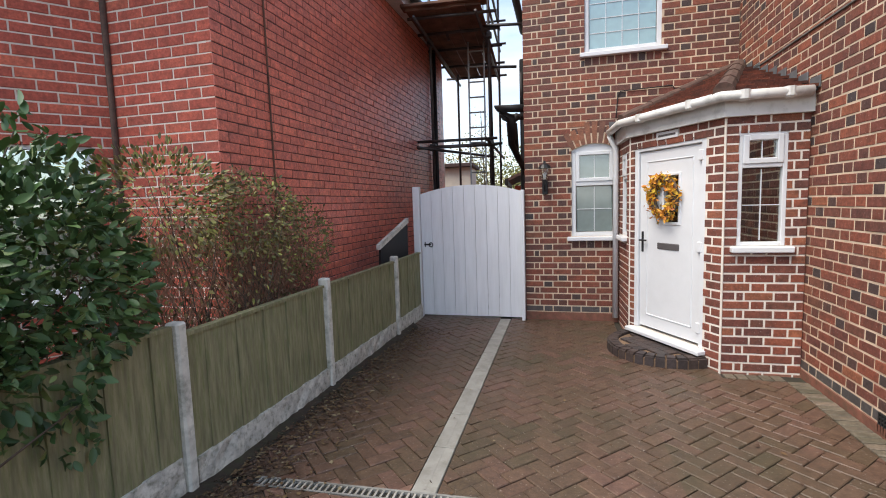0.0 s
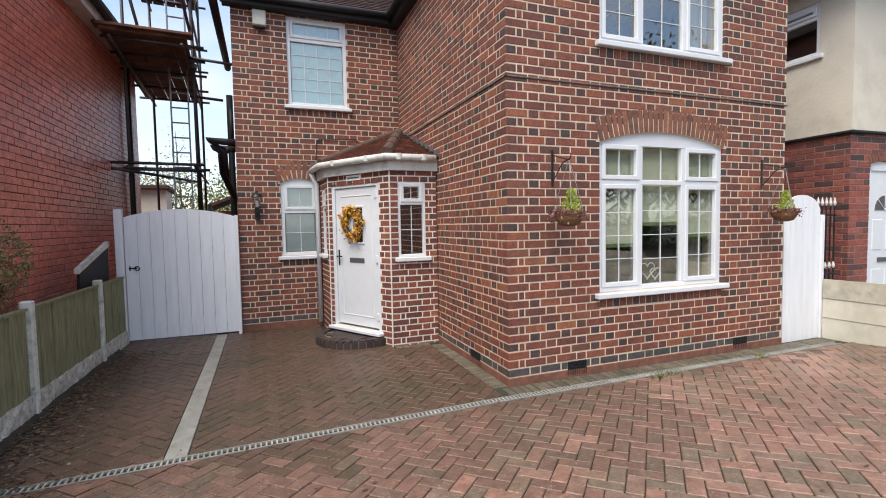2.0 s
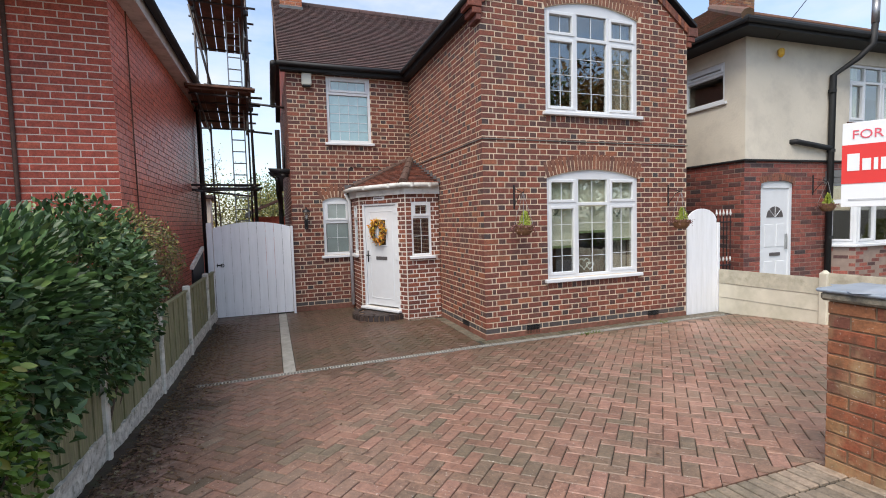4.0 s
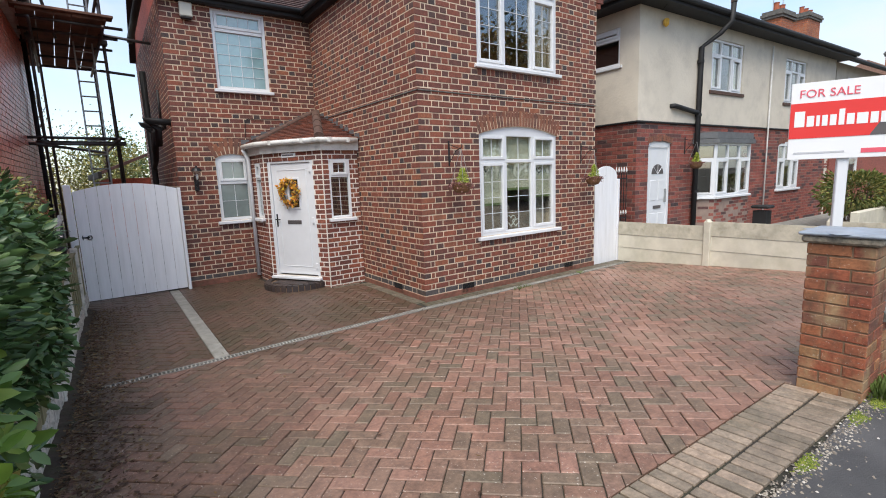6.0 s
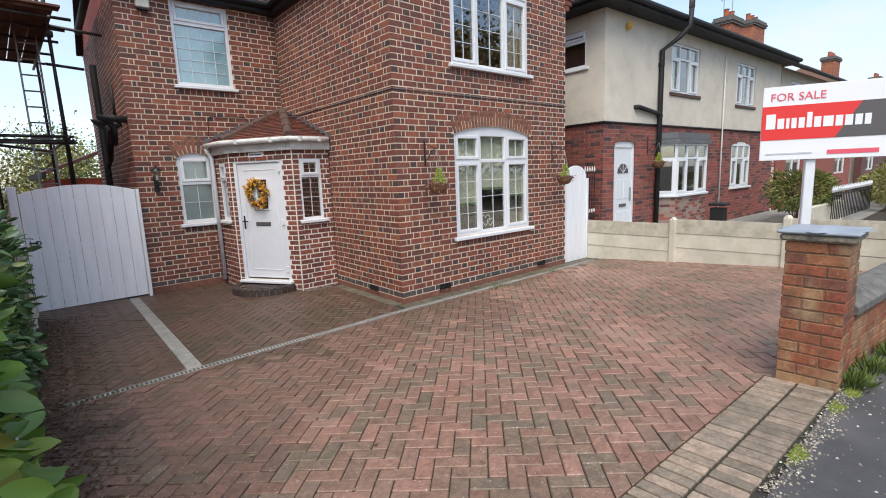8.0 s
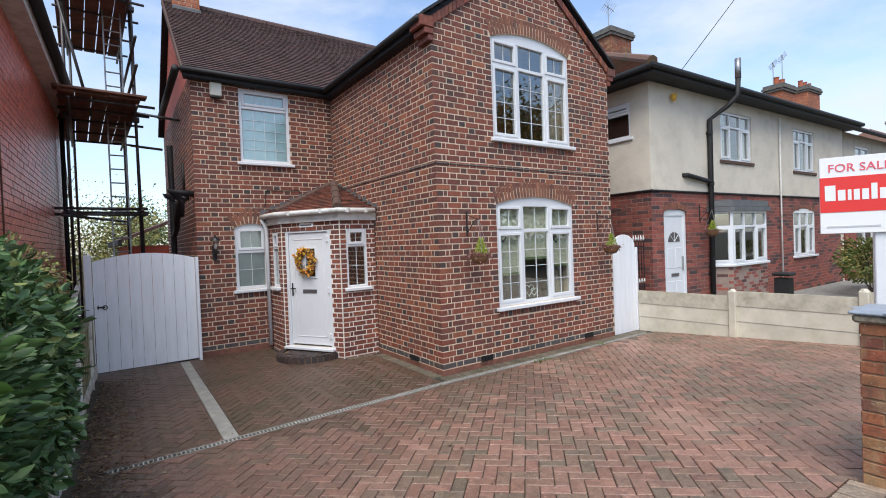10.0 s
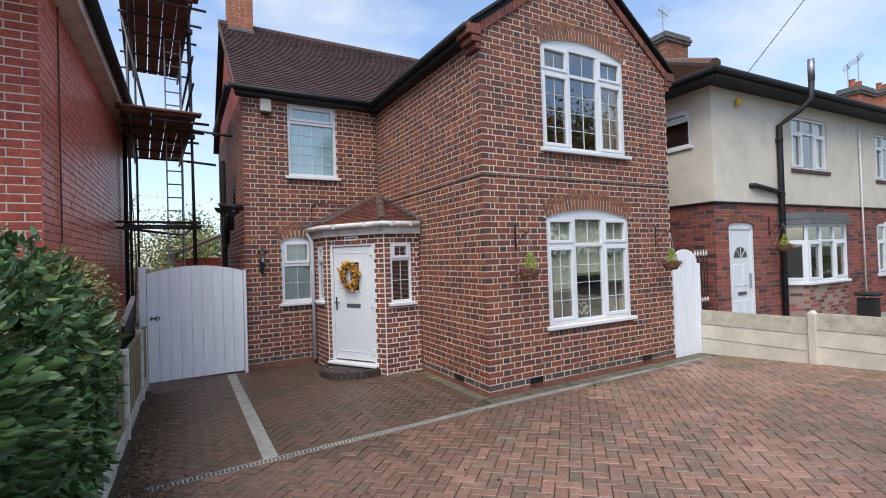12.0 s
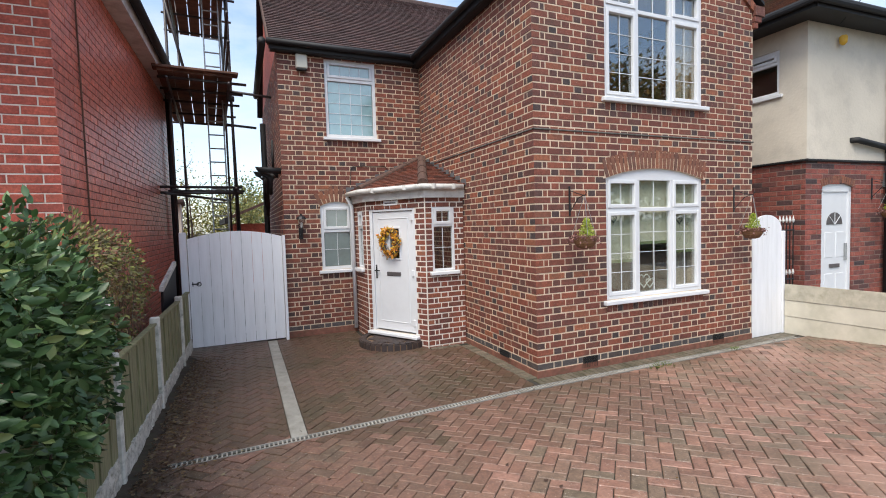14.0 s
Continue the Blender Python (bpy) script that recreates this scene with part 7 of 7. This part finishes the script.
SB = Vector((1.22, -4.25, 0))
SP = Plane(0, 0, -63)
SP.o = SB - SP.u * 0.425
sb = thing("sale_board", (SB.x + 0.04, SB.y, 0.1), "red and white estate agent sale board on a white post", "sign board")
m = SP.m()
part("post", Form().box((0.33, 0.012, -0.0), (0.40, 0.07, 2.2), 0.006, m), UPVC, sb)
BZ0, BZ1, BW_ = 1.697, 2.29, 0.85
part("board", Form().box((0, -0.01, BZ0), (BW_, 0.01, BZ1), 0.002, m), SIGNWHITE, sb)
za, zb = BZ0 + 0.165, BZ1 - 0.155
part("red_panel", Form().prism([SP.at(0, za, 0.011), SP.at(0.50, za, 0.011), SP.at(0.66, zb, 0.011), SP.at(0, zb, 0.011)], SP.n * 0.002), SIGNRED, sb)
part("grey_panel", Form().prism([SP.at(0.50, za, 0.011), SP.at(BW_, za, 0.011), SP.at(BW_, zb, 0.011), SP.at(0.66, zb, 0.011)], SP.n * 0.002), SIGNGREY, sb)
tm = Matrix.Translation(SP.at(0.05, BZ1 - 0.115, 0.012)) @ Matrix((SP.u, Vector((0, 0, 1)), SP.n)).transposed().to_4x4()
part("lettering", text_form("FOR SALE", 0.088, tm), SIGNPINK, sb)
x = 0.03
for k, w_ in enumerate((0.066, 0.046, 0.022, 0.035, 0.04, 0.035, 0.046, 0.066, 0.046, 0.05, 0.046, 0.04)):
    tall = 0.12 if k in (0, 5) else 0.082
    q = [SP.at(x, za + 0.09, 0.0135), SP.at(x + w_, za + 0.09, 0.0135), SP.at(x + w_, za + 0.09 + tall, 0.0135), SP.at(x, za + 0.09 + tall, 0.0135)]
    part("name_bar", Form().prism(q, SP.n * 0.002), SIGNWHITE, sb, "plain white bar")
    x += w_ + 0.014
part("web_bar", Form().box((0.04, -0.013, BZ0 + 0.045), (0.36, -0.0105, BZ0 + 0.058), 0, m), GROOVE, sb, "thin grey bar of small print")
part("number_bar", Form().box((0.46, -0.013, BZ0 + 0.035), (0.79, -0.0105, BZ0 + 0.07), 0, m), SIGNPINK, sb, "pink bar of large print")

# ---------------------------------------------------------------- further along the street
bush("front_shrub", [(tuple(NF.at(5.4, 0.8, 1.6)), (1.0, 0.8, 0.55), 1.0), (tuple(NF.at(6.5, 0.75, 1.4)), (0.7, 0.7, 0.5), 0.7)], 5200, 0.085, SHRUBLEAF, "rounded green and yellow shrub in the neighbouring front garden", 101, 40)
bush("front_hedge", [(tuple(NF.at(9.5, 0.7, 2.6)), (1.3, 0.8, 0.55), 1.0), (tuple(NF.at(12.0, 0.8, 2.4)), (1.6, 0.9, 0.7), 1.0)], 5200, 0.1, YELLOWLEAF, "yellowing hedge further along the street", 103, 30)
tagged(part("garden_wall", Form().box((3.7, -2.2, -0.1), (6.4, -2.05, 0.5), 0.01, NF.m()), CONC), "grey concrete garden wall below the shrub", "wall")
tagged(part("front_garden", Form().prism([NF.at(u, -0.06, n_) for u, n_ in ((0.1, 0.0), (0.1, 3.4), (30, 3.4), (30, 0.0))], (0, 0, 0.05)), GREYSTONE), "grey concrete front garden of the neighbouring house", "paving", kind="structure")
rl = thing("spear_railing", tuple(NF.at(5.2, 0, 3.2)), "black railings with white spear tops along the neighbouring front", "railing")
for k in range(26):
    u = 5.0 + 0.14 * k
    part("bar", Form().tube([NF.at(u, 0.1, 2.3), NF.at(u, 0.78, 2.3)], 0.012, 5), IRON, rl)
    c = NF.at(u, 0, 2.3)
    part("spear_top", Form().lathe([(0.008, 0.83), (0.035, 0.9), (0.005, 1.0)], (c.x, c.y), 6), UPVC, rl)
part("rail", Form().tube([NF.at(4.9, 0.7, 2.3), NF.at(8.7, 0.7, 2.3)], 0.015, 6), IRON, rl)


def far_house(u, w, label, seed):
    h = thing("far_house", tuple(NF.at(u, 0, -0.2)), label, "house", "houses along the street")
    p = Plane(*(NF.at(u, 0, -0.2)[:2]), NA, NK, 1.1)
    ops = [(0.9, 2.1, 3.1, 4.15, 0.0), (w - 2.1, w - 0.9, 3.1, 4.15, 0.0)]
    part("wall", wall_form(p, 0, w, 2.4, lambda q_: 4.5, ops, 0.3), RENDER, h)
    part("wall", wall_form(p, 0, w, -0.2, lambda q_: 2.4, [(0.9, 2.4, 0.9, 2.05, 0.0), (w - 2.4, w - 0.9, 0.9, 2.05, 0)], 0.3), NRED, h)
    part("wall", Form().prism([p.at(0.3, -0.2, -0.3), p.at(w - 0.3, -0.2, -0.3), p.at(w - 0.3, -0.2, -6), p.at(0.3, -0.2, -6)], (0, 0, 4.65 * NK)), RENDER, h)
    for o in ops + [(0.9, 2.4, 0.9, 2.05, 0.0), (w - 2.4, w - 0.9, 0.9, 2.05, 0.0)]:
        window(p, h, o, [o[0], (o[0] + o[1]) / 2, o[1]], o[2] + 0.75, (0, 0), (0, 0), fr=0.07, sill=False)
    a, b, c, d = p.at(-0.3, 4.5, 0.35), p.at(w + 0.3, 4.5, 0.35), p.at(w - 1.5, 6.6, -3), p.at(1.5, 6.6, -3)
    part("roof", Form().prism([a, b, c, d], (0, 0, -0.08)), NTILE, h)
    part("roof", Form().prism([p.at(-0.3, 4.5, -6.3), a, d, d + Vector((0.01, 0, 0))], (0, 0, -0.08)), NTILE, h)
    part("gutter", Form().tube([a, b], 0.07, 8), BLACK, h)
    chimney_stack(p, w / 2 - 0.5, -2.4, 1.1, 0.6, 5.6, 7.3, h, 3)


far_house(8.9, 9.0, "cream rendered semi-detached house further along the street", 1)
far_house(19.5, 9.0, "cream rendered semi-detached house further along the street", 2)
far_house(30.0, 9.0, "cream rendered semi-detached house further along the street", 3)

# trees over the road, seen in the upstairs window
for k, (x, y, h, mat) in enumerate(((14.0, -15.5, 9.0, AUTUMNTREE), (17.8, -16.5, 11.0, TREELEAF), (21.5, -17.0, 10.5, AUTUMNTREE), (25.5, -18.0, 12.0, AUTUMNTREE), (10.0, -16.5, 9.0, HEDGELEAF))):
    tree("street_tree", (x, y, 0), h, 3.1, 4600, 0.36, mat, "tall street tree in autumn leaf over the road", 121 + k, 0.22, 0.2, 13, 1.3)
bush("opposite_hedge", [((14.0 + 3.2 * k, -13.9, 0.8), (1.9, 0.7, 1.1), 1.0) for k in range(5)], 5200, 0.16, HEDGELEAF, "clipped dark hedge over the road", 131, 10)

# overhead wire
tagged(part("overhead_wire", Form().tube([NF.at(0.35, 4.35, 0.2), NF.at(0.9, 6.2, 1.6), NF.at(1.6, 8.6, 3.2)], 0.007, 5), BLACK), "thin black telephone wire to the house", "cable")

# ---------------------------------------------------------------- weeds and litter
rng_ = np.random.default_rng(77)
n = 5200
yy = rng_.uniform(-3.6, 2.9, n)
xx = fence_x(yy) + 0.05 + np.abs(rng_.normal(0, 0.24, n))
pts = np.stack([xx, yy, np.array([ground_z(a, b) for a, b in zip(xx, yy)]) + 0.006], 1)
n2 = 160
x2, y2 = rng_.uniform(-3.5, 3.8, n2), rng_.uniform(-3.8, 1.2, n2)
ok = (x2 < -0.3) | (y2 < -0.4)
pts = np.concatenate([pts, np.stack([x2, y2, np.array([ground_z(a, b) for a, b in zip(x2, y2)]) + 0.006], 1)[ok]])
lf = leaves(pts, 0.04, 78, 0.0, 0.6)
lf.v = [(x, y, ground_z(x, y) + 0.009 + 0.3 * abs(z - ground_z(x, y) - 0.006)) for x, y, z in lf.v]
tagged(part("fallen_leaves", lf, DEADLEAF), "scattered brown fallen leaves on the block drive", "leaves", kind="stuff")


f = Form()
m_ = 120
for k in range(m_ + 1):
    y = -3.8 + 6.9 * k / m_
    wide = 0.04 + 0.06 * (1 + noise.noise(Vector((y * 1.7, 3.0, 0)))) + 0.05 * noise.noise(Vector((y * 6.0, 9.0, 0)))
    for q, h in ((0.02, 0.03), (0.5, 0.014), (1.0, 0.0)):
        x = fence_x(y) + 0.02 + wide * q + (0.03 * noise.noise(Vector((y * 14, q * 5, 2))) if q else 0)
        f.v.append((x, y, ground_z(x, y) + h + 0.002 + 0.006 * noise.noise(Vector((x * 30, y * 30, 0)))))
f.f = [(3 * k + q, 3 * k + q + 1, 3 * k + 4 + q, 3 * k + 3 + q) for k in range(m_) for q in range(2)]
tagged(part("soil_drift", f, SOIL), "dark damp soil and rotted leaves drifted along the fence", "soil", kind="structure")


def tufts(name, centres, n, size, label, seed):
    r = np.random.default_rng(seed)
    pts = np.concatenate([np.array([x, y, ground_z(x, y)]) + r.normal(0, 1, (n, 3)) * np.array([s, s * 0.6, 0.0]) for x, y, s in centres])
    up_ = np.tile(np.array([[0, 0, 1.6]]), (len(pts), 1))
    return tagged(part(name, leaves(pts, size, seed, 0, 0.16, up_), GRASS), label, "weeds", kind="stuff")


def grit(name, centres, n, mat, label, seed):
    """Loose small stones lying on the ground."""
    r, f = random.Random(seed), Form()
    for x0, y0, sx, sy in centres:
        for k in range(n):
            x, y, q = r.gauss(x0, sx), r.gauss(y0, sy), r.uniform(0.003, 0.011)
            if y > -4.52 - 0.03 * (x + 4):
                continue
            z, a_ = ground_z(x, y), r.uniform(0, 3.1)
            c, d = q * math.cos(a_), q * math.sin(a_)
            f.add([(x + c, y + d, z), (x - d * 0.7, y + c * 0.7, z), (x - c, y - d, z), (x + d * 0.8, y - c * 0.8, z), (x, y, z + q * 0.8)], [(0, 1, 4), (1, 2, 4), (2, 3, 4), (3, 0, 4)])
    return tagged(part(name, f, mat), label, "grit", kind="stuff")


grit("grit", [(-3.7 + 0.2 * k, -4.575 - 0.0063 * k, 0.12, 0.035) for k in range(20)] + [(-2.0 + 1.2 * k, -4.9, 0.7, 0.25) for k in range(4)], 90, GRITMAT, "pale loose grit along the edge of the footpath", 9)
grit("moss_clump", [(-0.05, -4.68, 0.05, 0.02), (-0.8, -4.65, 0.05, 0.02), (0.25, -4.71, 0.05, 0.02), (-1.9, -4.62, 0.06, 0.02)], 260, MOSSMAT, "low yellow-green moss beside the paving edge", 10)
tufts("weeds", [(1.45, -0.4, 0.05), (1.6, -0.36, 0.06), (3.0, -0.3, 0.05)], 40, 0.04, "small green weeds in the paving joints", 5)
tufts("verge_grass", [(0.75, -4.75, 0.1), (1.2, -4.82, 0.12), (1.7, -4.88, 0.12), (2.3, -4.94, 0.12), (2.9, -5.02, 0.12), (0.42, -4.70, 0.06)], 130, 0.09, "rough grass along the foot of the low wall", 6)
